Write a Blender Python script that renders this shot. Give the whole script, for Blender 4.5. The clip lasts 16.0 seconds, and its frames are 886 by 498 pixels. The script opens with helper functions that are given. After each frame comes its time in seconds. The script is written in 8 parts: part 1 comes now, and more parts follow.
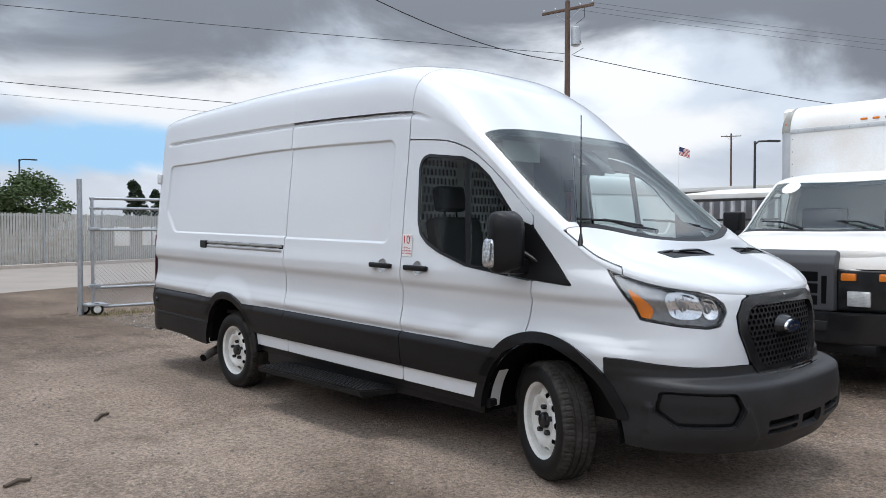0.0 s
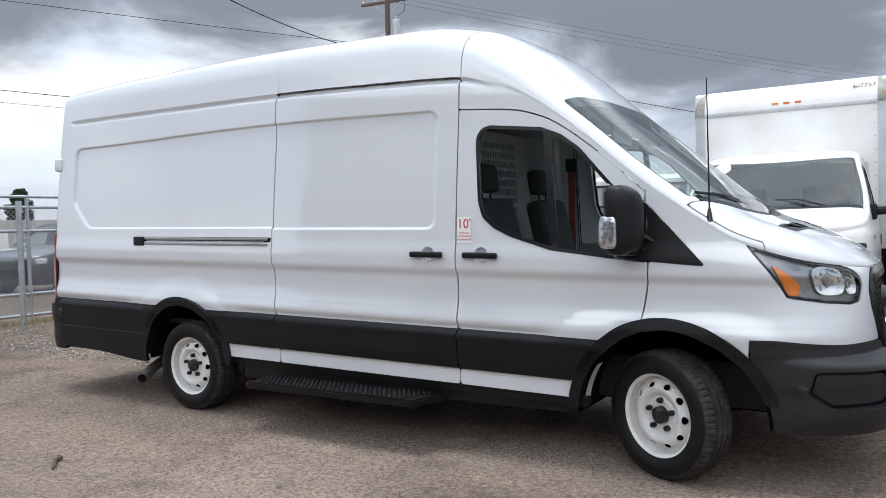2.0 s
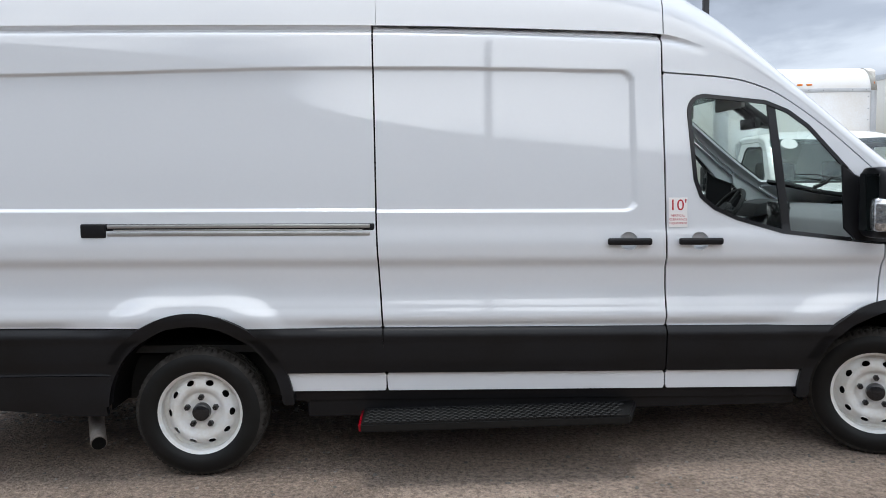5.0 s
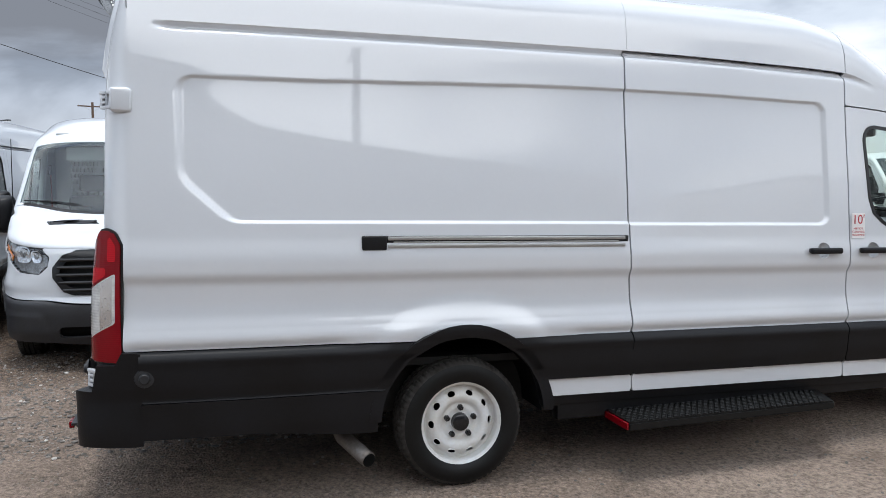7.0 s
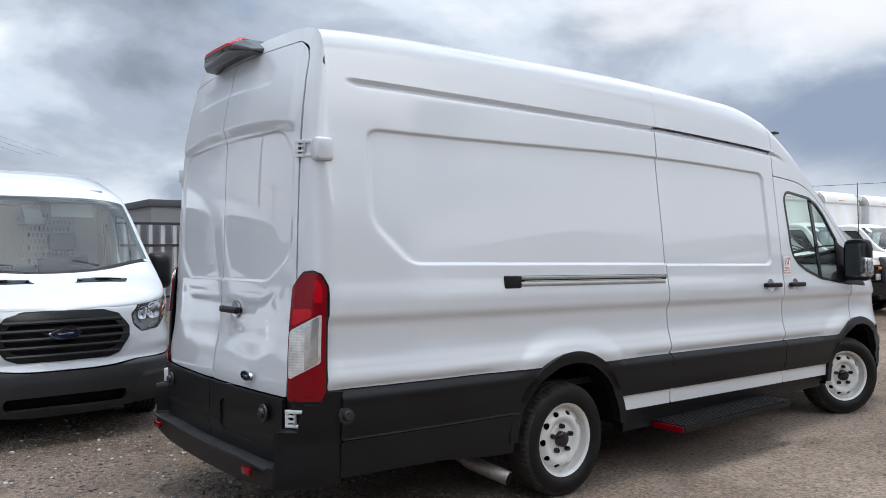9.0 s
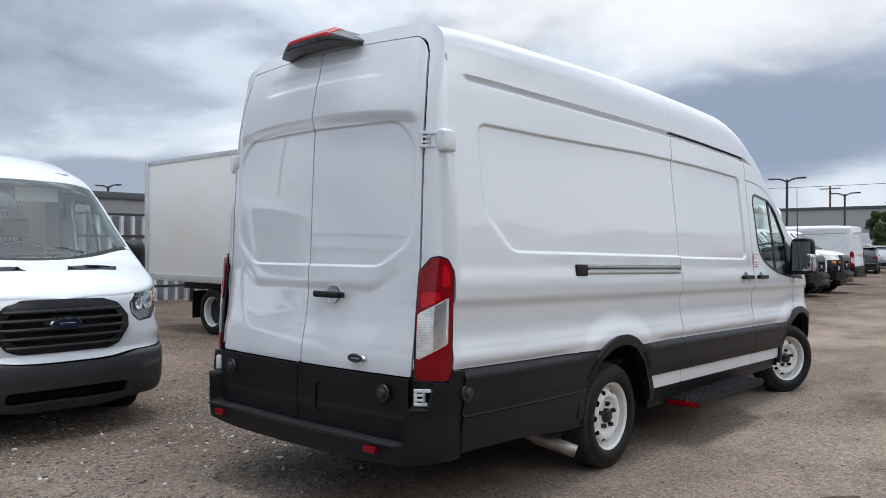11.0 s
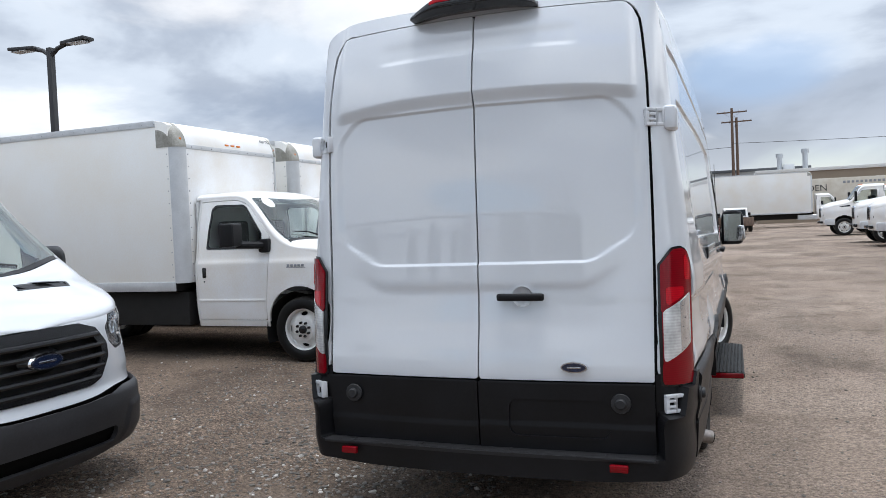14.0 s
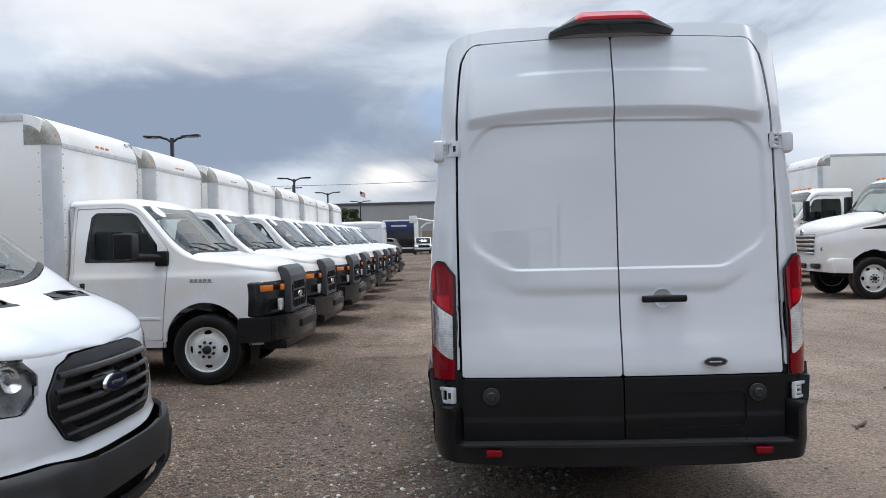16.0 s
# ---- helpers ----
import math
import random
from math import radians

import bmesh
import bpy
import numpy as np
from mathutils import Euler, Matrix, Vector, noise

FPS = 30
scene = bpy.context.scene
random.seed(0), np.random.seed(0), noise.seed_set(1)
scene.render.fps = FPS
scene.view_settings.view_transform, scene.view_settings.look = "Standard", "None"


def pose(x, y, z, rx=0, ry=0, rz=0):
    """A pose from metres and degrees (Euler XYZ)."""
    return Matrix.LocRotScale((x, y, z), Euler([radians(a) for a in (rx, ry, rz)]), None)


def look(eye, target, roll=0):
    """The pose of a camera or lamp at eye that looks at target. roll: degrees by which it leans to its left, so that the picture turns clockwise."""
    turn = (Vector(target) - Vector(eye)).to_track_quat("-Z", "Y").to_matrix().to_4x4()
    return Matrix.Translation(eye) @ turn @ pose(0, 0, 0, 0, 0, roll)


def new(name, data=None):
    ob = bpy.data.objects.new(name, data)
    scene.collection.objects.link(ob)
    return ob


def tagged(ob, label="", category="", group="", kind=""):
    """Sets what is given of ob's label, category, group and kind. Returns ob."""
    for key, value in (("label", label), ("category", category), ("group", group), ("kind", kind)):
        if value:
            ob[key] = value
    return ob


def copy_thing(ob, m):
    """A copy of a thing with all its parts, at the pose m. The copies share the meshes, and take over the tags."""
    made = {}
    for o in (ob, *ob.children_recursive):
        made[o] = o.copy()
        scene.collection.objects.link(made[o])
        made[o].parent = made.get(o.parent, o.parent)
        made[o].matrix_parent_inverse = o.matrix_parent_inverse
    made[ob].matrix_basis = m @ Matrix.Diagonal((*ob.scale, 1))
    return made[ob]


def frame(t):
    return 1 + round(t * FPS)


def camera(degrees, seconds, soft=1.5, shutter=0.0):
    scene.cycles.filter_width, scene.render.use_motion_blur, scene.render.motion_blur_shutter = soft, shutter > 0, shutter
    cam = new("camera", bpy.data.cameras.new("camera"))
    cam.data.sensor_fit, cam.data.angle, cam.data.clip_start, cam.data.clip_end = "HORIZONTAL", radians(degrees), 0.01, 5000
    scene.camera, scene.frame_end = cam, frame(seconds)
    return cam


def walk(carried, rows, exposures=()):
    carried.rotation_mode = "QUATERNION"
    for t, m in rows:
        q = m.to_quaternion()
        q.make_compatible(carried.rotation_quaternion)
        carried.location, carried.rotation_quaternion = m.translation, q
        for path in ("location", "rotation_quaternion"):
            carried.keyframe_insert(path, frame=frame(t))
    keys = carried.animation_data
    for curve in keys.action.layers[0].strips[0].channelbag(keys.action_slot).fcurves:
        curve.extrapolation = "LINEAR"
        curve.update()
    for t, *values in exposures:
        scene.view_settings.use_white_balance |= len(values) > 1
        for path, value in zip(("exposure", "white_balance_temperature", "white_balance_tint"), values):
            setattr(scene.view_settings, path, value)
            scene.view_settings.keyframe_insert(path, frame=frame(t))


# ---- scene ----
cam = camera(59.6, 16.0, 0.8)
PATH = [
    (0, (-0.07, 0.044, 1.483), (1.301, 1.5, 1.433), 0.0),
    (0.5, (-0.215, 0.395, 1.469), (1.205, 1.803, 1.426), -0.6),
    (1, (-0.405, 0.762, 1.429), (1.083, 2.098, 1.388), -1.3),
    (1.5, (-0.508, 1.217, 1.409), (1.074, 2.439, 1.358), -1.6),
    (2, (-0.64, 1.768, 1.421), (1.061, 2.818, 1.354), -1.6),
    (2.5, (-0.708, 2.301, 1.422), (1.087, 3.178, 1.339), -1.4),
    (3, (-0.652, 2.842, 1.393), (1.217, 3.55, 1.307), -1.2),
    (3.2, (-0.634, 3.076, 1.409), (1.26, 3.715, 1.327), -1.1),
    (5.3, (-0.627, 5.862, 1.577), (1.36, 5.72, 1.399), -1.2),
    (5.5, (-0.604, 6.093, 1.593), (1.379, 5.905, 1.413), -1.2),
    (6, (-0.573, 6.677, 1.608), (1.395, 6.377, 1.414), -0.8),
    (6.5, (-0.458, 7.337, 1.623), (1.485, 6.902, 1.434), -0.3),
    (7, (-0.419, 7.983, 1.636), (1.489, 7.407, 1.471), -0.2),
    (7.5, (-0.322, 8.58, 1.611), (1.534, 7.843, 1.493), -0.4),
    (8, (-0.174, 9.182, 1.56), (1.605, 8.269, 1.506), -0.6),
    (8.2, (-0.126, 9.415, 1.559), (1.614, 8.428, 1.522), -0.6),
    (10.3, (0.691, 11.162, 1.464), (2.076, 9.719, 1.478), -0.4),
    (10.5, (0.767, 11.255, 1.472), (2.131, 9.791, 1.482), -0.3),
    (11, (0.879, 11.39, 1.481), (2.201, 9.889, 1.478), 0.2),
    (11.5, (0.961, 11.442, 1.471), (2.246, 9.909, 1.45), 1.1),
    (12, (1.158, 11.452, 1.46), (2.396, 9.881, 1.413), 1.9),
    (12.5, (1.584, 11.539, 1.472), (2.76, 9.924, 1.387), 3.0),
    (13, (2.112, 11.741, 1.514), (3.151, 10.039, 1.356), 2.9),
    (13.5, (2.685, 11.924, 1.562), (3.578, 10.138, 1.449), -1.4),
    (14, (3.223, 12.163, 1.59), (3.945, 10.299, 1.524), -2.5),
    (14.5, (3.766, 12.331, 1.573), (4.346, 10.417, 1.53), -1.4),
    (15, (4.261, 12.557, 1.565), (4.69, 10.604, 1.536), -0.5),
    (15.5, (4.737, 12.632, 1.551), (4.993, 10.649, 1.531), -0.8),
    (16, (5.242, 12.635, 1.558), (5.31, 10.636, 1.532), -1.4),
]
EXPOSURES = [(0, 0.19), (1.0, 0.26), (2.0, 0.36), (3.2, 0.36), (5.3, 0.30), (7.0, 0.27), (8.2, 0.20), (11.0, 0.17), (12.5, 0.24), (13.5, 0.31), (14.5, 0.22), (16.0, 0.13)]
walk(cam, [(t, look(eye, target, roll)) for t, eye, target, roll in PATH], EXPOSURES)

# ==== place ====

# ---------------------------------------------------------------- sky, sun
SUN_FROM = Vector((-0.06, 0.03, 0.95)).normalized()
world = bpy.data.worlds.new("sky")
scene.world = world
world.use_nodes = True


def build_sky():
    nt = world.node_tree
    n, l = nt.nodes, nt.links
    n.clear()
    out = n.new("ShaderNodeOutputWorld")
    bg = n.new("ShaderNodeBackground")
    sky = n.new("ShaderNodeTexSky")
    sky.sky_type, sky.sun_disc = "NISHITA", False
    sky.sun_elevation = math.asin(SUN_FROM.z)
    sky.sun_rotation = math.atan2(SUN_FROM.x, SUN_FROM.y)
    gain = n.new("ShaderNodeVectorMath")
    gain.operation = "SCALE"
    gain.inputs["Scale"].default_value = 0.13
    l.new(sky.outputs[0], gain.inputs[0])
    # cloud masses by direction, flattened towards the horizon
    co = n.new("ShaderNodeTexCoord")
    sep = n.new("ShaderNodeSeparateXYZ")
    l.new(co.outputs["Generated"], sep.inputs[0])

    def math_node(op, a, b=None, c=None):
        m = n.new("ShaderNodeMath")
        m.operation = op
        for k, x in enumerate((a, b, c)):
            if isinstance(x, (int, float)):
                m.inputs[k].default_value = x
            elif x is not None:
                l.new(x, m.inputs[k])
        return m.outputs[0]

    def cloud(scale, detail, w, stretch=(1, 1, 2.6), rough=0.52, twist=0.35):
        m = n.new("ShaderNodeMapping")
        m.inputs["Scale"].default_value = stretch
        m.inputs["Location"].default_value = (w, w * 0.37, w * 0.11)
        t = n.new("ShaderNodeTexNoise")
        t.inputs["Scale"].default_value = scale
        t.inputs["Detail"].default_value = detail
        t.inputs["Roughness"].default_value = rough
        t.inputs["Distortion"].default_value = twist
        l.new(co.outputs["Generated"], m.inputs[0])
        l.new(m.outputs[0], t.inputs["Vector"])
        return t.outputs[0]

    def ramp(src, stops):
        r = n.new("ShaderNodeValToRGB")
        r.color_ramp.interpolation = "EASE"
        while len(r.color_ramp.elements) < len(stops):
            r.color_ramp.elements.new(0.5)
        for e, (p, c) in zip(r.color_ramp.elements, stops):
            e.position, e.color = p, (*c, 1)
        l.new(src, r.inputs[0])
        return r.outputs[0]

    ragged = cloud(3.4, 8, 1.3, (1, 1, 2.2), 0.55, 0.5)

    def mass(under, az, el, wide, high, color, soft=(0.55, 1.15), most=1.0):
        """One bank of cloud, or a gap, centred on a bearing and a height, with a ragged edge."""
        az, el = radians(az), radians(el)
        d = n.new("ShaderNodeVectorMath")
        d.operation = "SUBTRACT"
        l.new(co.outputs["Generated"], d.inputs[0])
        d.inputs[1].default_value = (math.sin(az) * math.cos(el), math.cos(az) * math.cos(el), math.sin(el))
        q = n.new("ShaderNodeVectorMath")
        q.operation = "MULTIPLY"
        q.inputs[1].default_value = (1 / wide, 1 / wide, 1 / high)
        l.new(d.outputs[0], q.inputs[0])
        f = n.new("ShaderNodeVectorMath")
        f.operation = "LENGTH"
        l.new(q.outputs[0], f.inputs[0])
        edge = math_node("MULTIPLY_ADD", math_node("SUBTRACT", ragged, 0.5), 2.4, f.outputs["Value"])
        w = ramp(math_node("MULTIPLY", edge, 0.5), [(soft[0] / 2, (most, most, most)), (soft[1] / 2, (0, 0, 0))])
        x = n.new("ShaderNodeMixRGB")
        l.new(w, x.inputs[0])
        l.new(under, x.inputs[1])
        x.inputs[2].default_value = (*color, 1)
        return x.outputs[0]

    # the deck is thin and bright to the south, heavy and dark to the north
    body = math_node("MULTIPLY_ADD", sep.outputs["Y"], -0.03, cloud(2.0, 7, 3.1))
    tone = ramp(body, [(0.36, (0.25, 0.295, 0.37)), (0.46, (0.40, 0.46, 0.56)), (0.55, (0.61, 0.685, 0.79)), (0.66, (0.86, 0.91, 0.98))])
    cover = ramp(cloud(1.5, 6, 7.7), [(0.30, (0, 0, 0)), (0.42, (1, 1, 1))])
    mix = n.new("ShaderNodeMixRGB")
    l.new(cover, mix.inputs[0])
    l.new(gain.outputs[0], mix.inputs[1])
    l.new(tone, mix.inputs[2])
    # a pale band of haze towards the horizon
    haze = ramp(sep.outputs["Z"], [(0.0, (1, 1, 1)), (0.16, (0, 0, 0))])
    hz = n.new("ShaderNodeMixRGB")
    l.new(math_node("MULTIPLY", haze, 0.5), hz.inputs[0])
    l.new(mix.outputs[0], hz.inputs[1])
    hz.inputs[2].default_value = (0.80, 0.84, 0.89, 1)
    c = hz.outputs[0]
    c = mass(c, 26, 9.0, 0.22, 0.045, (0.80, 0.83, 0.87))
    c = mass(c, 58, 7.0, 0.16, 0.05, (0.84, 0.86, 0.89))
    c = mass(c, 44, 17.5, 0.85, 0.115, (0.205, 0.23, 0.275), (0.5, 1.2))
    c = mass(c, 78, 12.0, 0.20, 0.07, (0.20, 0.22, 0.26))
    c = mass(c, 18, 5.6, 0.20, 0.042, (0.34, 0.58, 0.84), (0.55, 1.0))
    c = mass(c, 122, 4.5, 0.30, 0.035, (0.33, 0.39, 0.49))
    c = mass(c, 163, 8.5, 0.32, 0.070, (0.27, 0.335, 0.45), (0.45, 1.3))
    c = mass(c, 181, 9.5, 0.10, 0.045, (0.36, 0.50, 0.72), (0.5, 1.2), 0.7)
    c = mass(c, 160, 20.0, 0.55, 0.10, (0.86, 0.87, 0.90), (0.5, 1.3), 0.8)
    c = mass(c, 262, 25.0, 0.80, 0.17, (1.40, 1.46, 1.54), (0.5, 1.2))
    c = mass(c, 174, 4.4, 0.075, 0.030, (0.93, 0.93, 0.93))
    # the cloud is thinner and brighter round the veiled sun
    near = n.new("ShaderNodeVectorMath")
    near.operation = "DOT_PRODUCT"
    l.new(co.outputs["Generated"], near.inputs[0])
    near.inputs[1].default_value = SUN_FROM
    glow = ramp(near.outputs["Value"], [(0.12, (0, 0, 0)), (0.80, (0.75, 0.75, 0.75)), (1.0, (1, 1, 1))])
    gl = n.new("ShaderNodeVectorMath")
    gl.operation = "MULTIPLY_ADD"
    l.new(glow, gl.inputs[0])
    gl.inputs[1].default_value = (0.55, 0.54, 0.52)
    gl.inputs[2].default_value = (1, 1, 1)
    fin = n.new("ShaderNodeVectorMath")
    fin.operation = "MULTIPLY"
    l.new(c, fin.inputs[0])
    l.new(gl.outputs[0], fin.inputs[1])
    # an overcast sky grows brighter towards its top
    lift = ramp(sep.outputs["Z"], [(0.22, (0.5, 0.5, 0.5)), (0.90, (0.80, 0.80, 0.80))])
    top = n.new("ShaderNodeVectorMath")
    top.operation = "MULTIPLY"
    l.new(fin.outputs[0], top.inputs[0])
    l.new(lift, top.inputs[1])
    twice = n.new("ShaderNodeVectorMath")
    twice.operation = "SCALE"
    twice.inputs["Scale"].default_value = 2.0
    l.new(top.outputs[0], twice.inputs[0])
    l.new(twice.outputs[0], bg.inputs["Color"])
    bg.inputs["Strength"].default_value = 1.0
    l.new(bg.outputs[0], out.inputs[0])


build_sky()
sun_data = bpy.data.lights.new("sun", "SUN")
sun_data.energy, sun_data.angle, sun_data.color = 1.25, radians(14), (1.0, 0.985, 0.97)
sun = new("sun", sun_data)
sun.matrix_world = look(SUN_FROM * 60, (0, 0, 0))

# ---------------------------------------------------------------- materials
def mat(name, color, rough=0.5, metal=0.0, vary=0.08, scale=6.0, fine=60.0, bump=0.0, bump_scale=200.0, coat=0.0, dirt=0.0, spec=0.5, coat_ior=1.5, ribs=0.0):
    """Principled surface with tone variation at two scales, uneven gloss and fine relief."""
    m = bpy.data.materials.new(name)
    m.use_nodes = True
    nt = m.node_tree
    n, l = nt.nodes, nt.links
    b = n["Principled BSDF"]
    co = n.new("ShaderNodeTexCoord")
    big, small = n.new("ShaderNodeTexNoise"), n.new("ShaderNodeTexNoise")
    for t, s, d in ((big, scale, 4), (small, fine, 3)):
        t.inputs["Scale"].default_value, t.inputs["Detail"].default_value = s, d
        l.new(co.outputs["Object"], t.inputs["Vector"])
    mixn = n.new("ShaderNodeMath")
    mixn.operation = "MULTIPLY_ADD"
    mixn.inputs[1].default_value = 0.45
    l.new(small.outputs[0], mixn.inputs[0])
    l.new(big.outputs[0], mixn.inputs[2])
    r = n.new("ShaderNodeValToRGB")
    r.color_ramp.elements[0].position, r.color_ramp.elements[1].position = 0.5, 0.95
    c = np.array(color)
    warm = np.array((1.0, 0.94, 0.86)) if dirt else np.ones(3)
    r.color_ramp.elements[0].color = (*np.clip(c * (1 - vary - dirt) * warm, 0, 1), 1)
    r.color_ramp.elements[1].color = (*np.clip(c * (1 + vary), 0, 1), 1)
    l.new(mixn.outputs[0], r.inputs[0])
    l.new(r.outputs[0], b.inputs["Base Color"])
    rr = n.new("ShaderNodeMapRange")
    rr.inputs["To Min"].default_value, rr.inputs["To Max"].default_value = max(rough - 0.06, 0.02), min(rough + 0.06, 1)
    l.new(big.outputs[0], rr.inputs["Value"])
    l.new(rr.outputs[0], b.inputs["Roughness"])
    b.inputs["Metallic"].default_value = metal
    b.inputs["Coat Weight"].default_value = coat
    b.inputs["Coat Roughness"].default_value = 0.025
    b.inputs["Coat IOR"].default_value = coat_ior
    b.inputs["Specular IOR Level"].default_value = spec
    if bump:
        t = n.new("ShaderNodeTexNoise")
        t.inputs["Scale"].default_value, t.inputs["Detail"].default_value = bump_scale, 4
        l.new(co.outputs["Object"], t.inputs["Vector"])
        bp = n.new("ShaderNodeBump")
        bp.inputs["Strength"].default_value, bp.inputs["Distance"].default_value = bump, 0.004
        l.new(t.outputs[0], bp.inputs["Height"])
        l.new(bp.outputs[0], b.inputs["Normal"])
    if ribs:
        # moulded horizontal optics of a lamp lens
        w = n.new("ShaderNodeTexWave")
        w.bands_direction = "Z"
        w.inputs["Scale"].default_value, w.inputs["Distortion"].default_value = ribs / 3.0, 0.3
        l.new(co.outputs["Object"], w.inputs["Vector"])
        dk = n.new("ShaderNodeMixRGB")
        dk.blend_type = "MULTIPLY"
        dk.inputs[0].default_value = 0.16
        l.new(r.outputs[0], dk.inputs[1])
        l.new(w.outputs[0], dk.inputs[2])
        l.new(dk.outputs[0], b.inputs["Base Color"])
        bp = n.new("ShaderNodeBump")
        bp.inputs["Strength"].default_value, bp.inputs["Distance"].default_value = 0.25, 0.001
        l.new(w.outputs[1], bp.inputs["Height"])
        l.new(bp.outputs[0], b.inputs["Normal"])
    return m


def glass(name, tint, ior=1.5, rough=0.0):
    m = bpy.data.materials.new(name)
    m.use_nodes = True
    n, l = m.node_tree.nodes, m.node_tree.links
    n.remove(n["Principled BSDF"])
    tr, gl, mx = n.new("ShaderNodeBsdfTransparent"), n.new("ShaderNodeBsdfGlossy"), n.new("ShaderNodeMixShader")
    # thin pane: the same gloss from either side, rising towards grazing angles
    lw, pw, fr = n.new("ShaderNodeLayerWeight"), n.new("ShaderNodeMath"), n.new("ShaderNodeMapRange")
    lw.inputs[0].default_value = 0.5
    pw.operation = "POWER"
    pw.inputs[1].default_value = 5.0
    l.new(lw.outputs["Facing"], pw.inputs[0])
    l.new(pw.outputs[0], fr.inputs["Value"])
    fr.inputs["To Min"].default_value, fr.inputs["To Max"].default_value = ((ior - 1) / (ior + 1)) ** 2, 1.0
    tr.inputs[0].default_value = (*tint, 1)
    gl.inputs["Roughness"].default_value = rough
    l.new(fr.outputs[0], mx.inputs[0])
    l.new(tr.outputs[0], mx.inputs[1])
    l.new(gl.outputs[0], mx.inputs[2])
    l.new(mx.outputs[0], n["Material Output"].inputs[0])
    return m


WHITE = mat("white_paint", (0.635, 0.652, 0.675), 0.40, vary=0.012, scale=1.5, coat=1.0, coat_ior=1.85)
BUMPER = mat("charcoal_bumper_plastic", (0.016, 0.0162, 0.0182), 0.5, vary=0.15, scale=3, bump=0.12, bump_scale=500, dirt=0.1, spec=0.4)
PLASTIC_OLD = mat("grey_bumper_plastic", (0.026, 0.0265, 0.030), 0.5, vary=0.15, scale=3, bump=0.1, bump_scale=400, dirt=0.1, spec=0.4)
WHITE_OLD = mat("white_paint_dusty", (0.78, 0.785, 0.79), 0.42, vary=0.03, scale=2.0, coat=0.4, dirt=0.03)
BOX_WHITE = mat("white_box_panel", (0.82, 0.825, 0.81), 0.5, vary=0.015, scale=0.8, dirt=0.025)
BOX_ROOF = mat("translucent_white_cap", (0.80, 0.81, 0.82), 0.4, vary=0.04, scale=2.0, dirt=0.04)
ALU = mat("brushed_aluminium", (0.60, 0.61, 0.62), 0.42, metal=0.45, vary=0.10, scale=4, bump=0.03, bump_scale=60)
ALU_WORN = mat("worn_aluminium_cap", (0.33, 0.325, 0.295), 0.6, metal=0.15, vary=0.3, scale=5, dirt=0.1)
PLASTIC = mat("black_textured_plastic", (0.0085, 0.0086, 0.0100), 0.40, vary=0.15, scale=3, bump=0.12, bump_scale=500, dirt=0.1, spec=0.24)
PLASTIC_GREY = mat("grey_textured_plastic", (0.016, 0.0165, 0.018), 0.5, vary=0.12, scale=3, bump=0.1, bump_scale=400)
GLOSS_BLACK = mat("gloss_black_plastic", (0.012, 0.012, 0.013), 0.18, vary=0.1, scale=5)
RUBBER = mat("tyre_rubber", (0.0065, 0.0064, 0.0063), 0.5, vary=0.2, scale=9, bump=0.15, bump_scale=220, dirt=0.03, spec=0.25)
TREAD = mat("dusty_tyre_tread", (0.040, 0.037, 0.034), 0.85, vary=0.3, scale=16, bump=0.3, bump_scale=140, dirt=0.1, spec=0.2)
STEEL_WHITE = mat("white_painted_steel", (0.72, 0.73, 0.73), 0.42, vary=0.05, scale=9, dirt=0.05)
DARK_METAL = mat("dark_undercarriage", (0.009, 0.0088, 0.0085), 0.75, vary=0.3, scale=7, dirt=0.2)
PIPE = mat("rusty_exhaust_steel", (0.32, 0.29, 0.27), 0.5, metal=0.7, vary=0.2, scale=12, dirt=0.15)
CHROME = mat("chrome", (0.75, 0.76, 0.78), 0.12, metal=1.0, vary=0.03, scale=5)
MIRROR = mat("mirror_glass", (0.42, 0.47, 0.47), 0.04, metal=1.0, vary=0.02, scale=3)
RAIL = mat("satin_steel_rail", (0.42, 0.42, 0.41), 0.35, metal=0.8, vary=0.1, scale=10)
RED_LENS = mat("red_lens", (0.21, 0.001, 0.006), 0.12, vary=0.06, scale=10, coat=0.25, spec=0.25, ribs=95)
RED_BRIGHT = mat("bright_red_lens", (0.50, 0.003, 0.012), 0.12, vary=0.05, scale=10, coat=0.25, spec=0.25, ribs=95)
CLEAR_LENS = mat("clear_lens", (0.72, 0.72, 0.71), 0.20, vary=0.25, scale=14, coat=1.0, metal=0.35, ribs=70)
MARKER_CLEAR = mat("clear_marker_lens", (0.50, 0.51, 0.52), 0.18, metal=0.8, vary=0.55, scale=34, coat=1.0, ribs=40)
REFLECTOR = mat("bright_lamp_reflector", (0.80, 0.81, 0.83), 0.16, metal=0.9, vary=0.10, scale=25)
GLOSS_CHAMBER = mat("smoked_lamp_chamber", (0.16, 0.165, 0.17), 0.2, vary=0.3, scale=20, coat=1.0)
AMBER = mat("amber_lens", (0.75, 0.20, 0.015), 0.18, vary=0.12, scale=40, coat=1.0)
LAMP_BODY = mat("headlamp_reflector", (0.30, 0.305, 0.315), 0.22, metal=0.6, vary=0.35, scale=14)
BLUE_OVAL = mat("dark_blue_enamel", (0.008, 0.016, 0.045), 0.2, vary=0.08, scale=40, coat=1.0)
SEAT = mat("dark_grey_seat_cloth", (0.014, 0.0145, 0.016), 0.85, vary=0.15, scale=20, bump=0.1)
INK_RED_CLOTH = mat("dark_red_webbing", (0.24, 0.05, 0.04), 0.8, vary=0.1, scale=30)
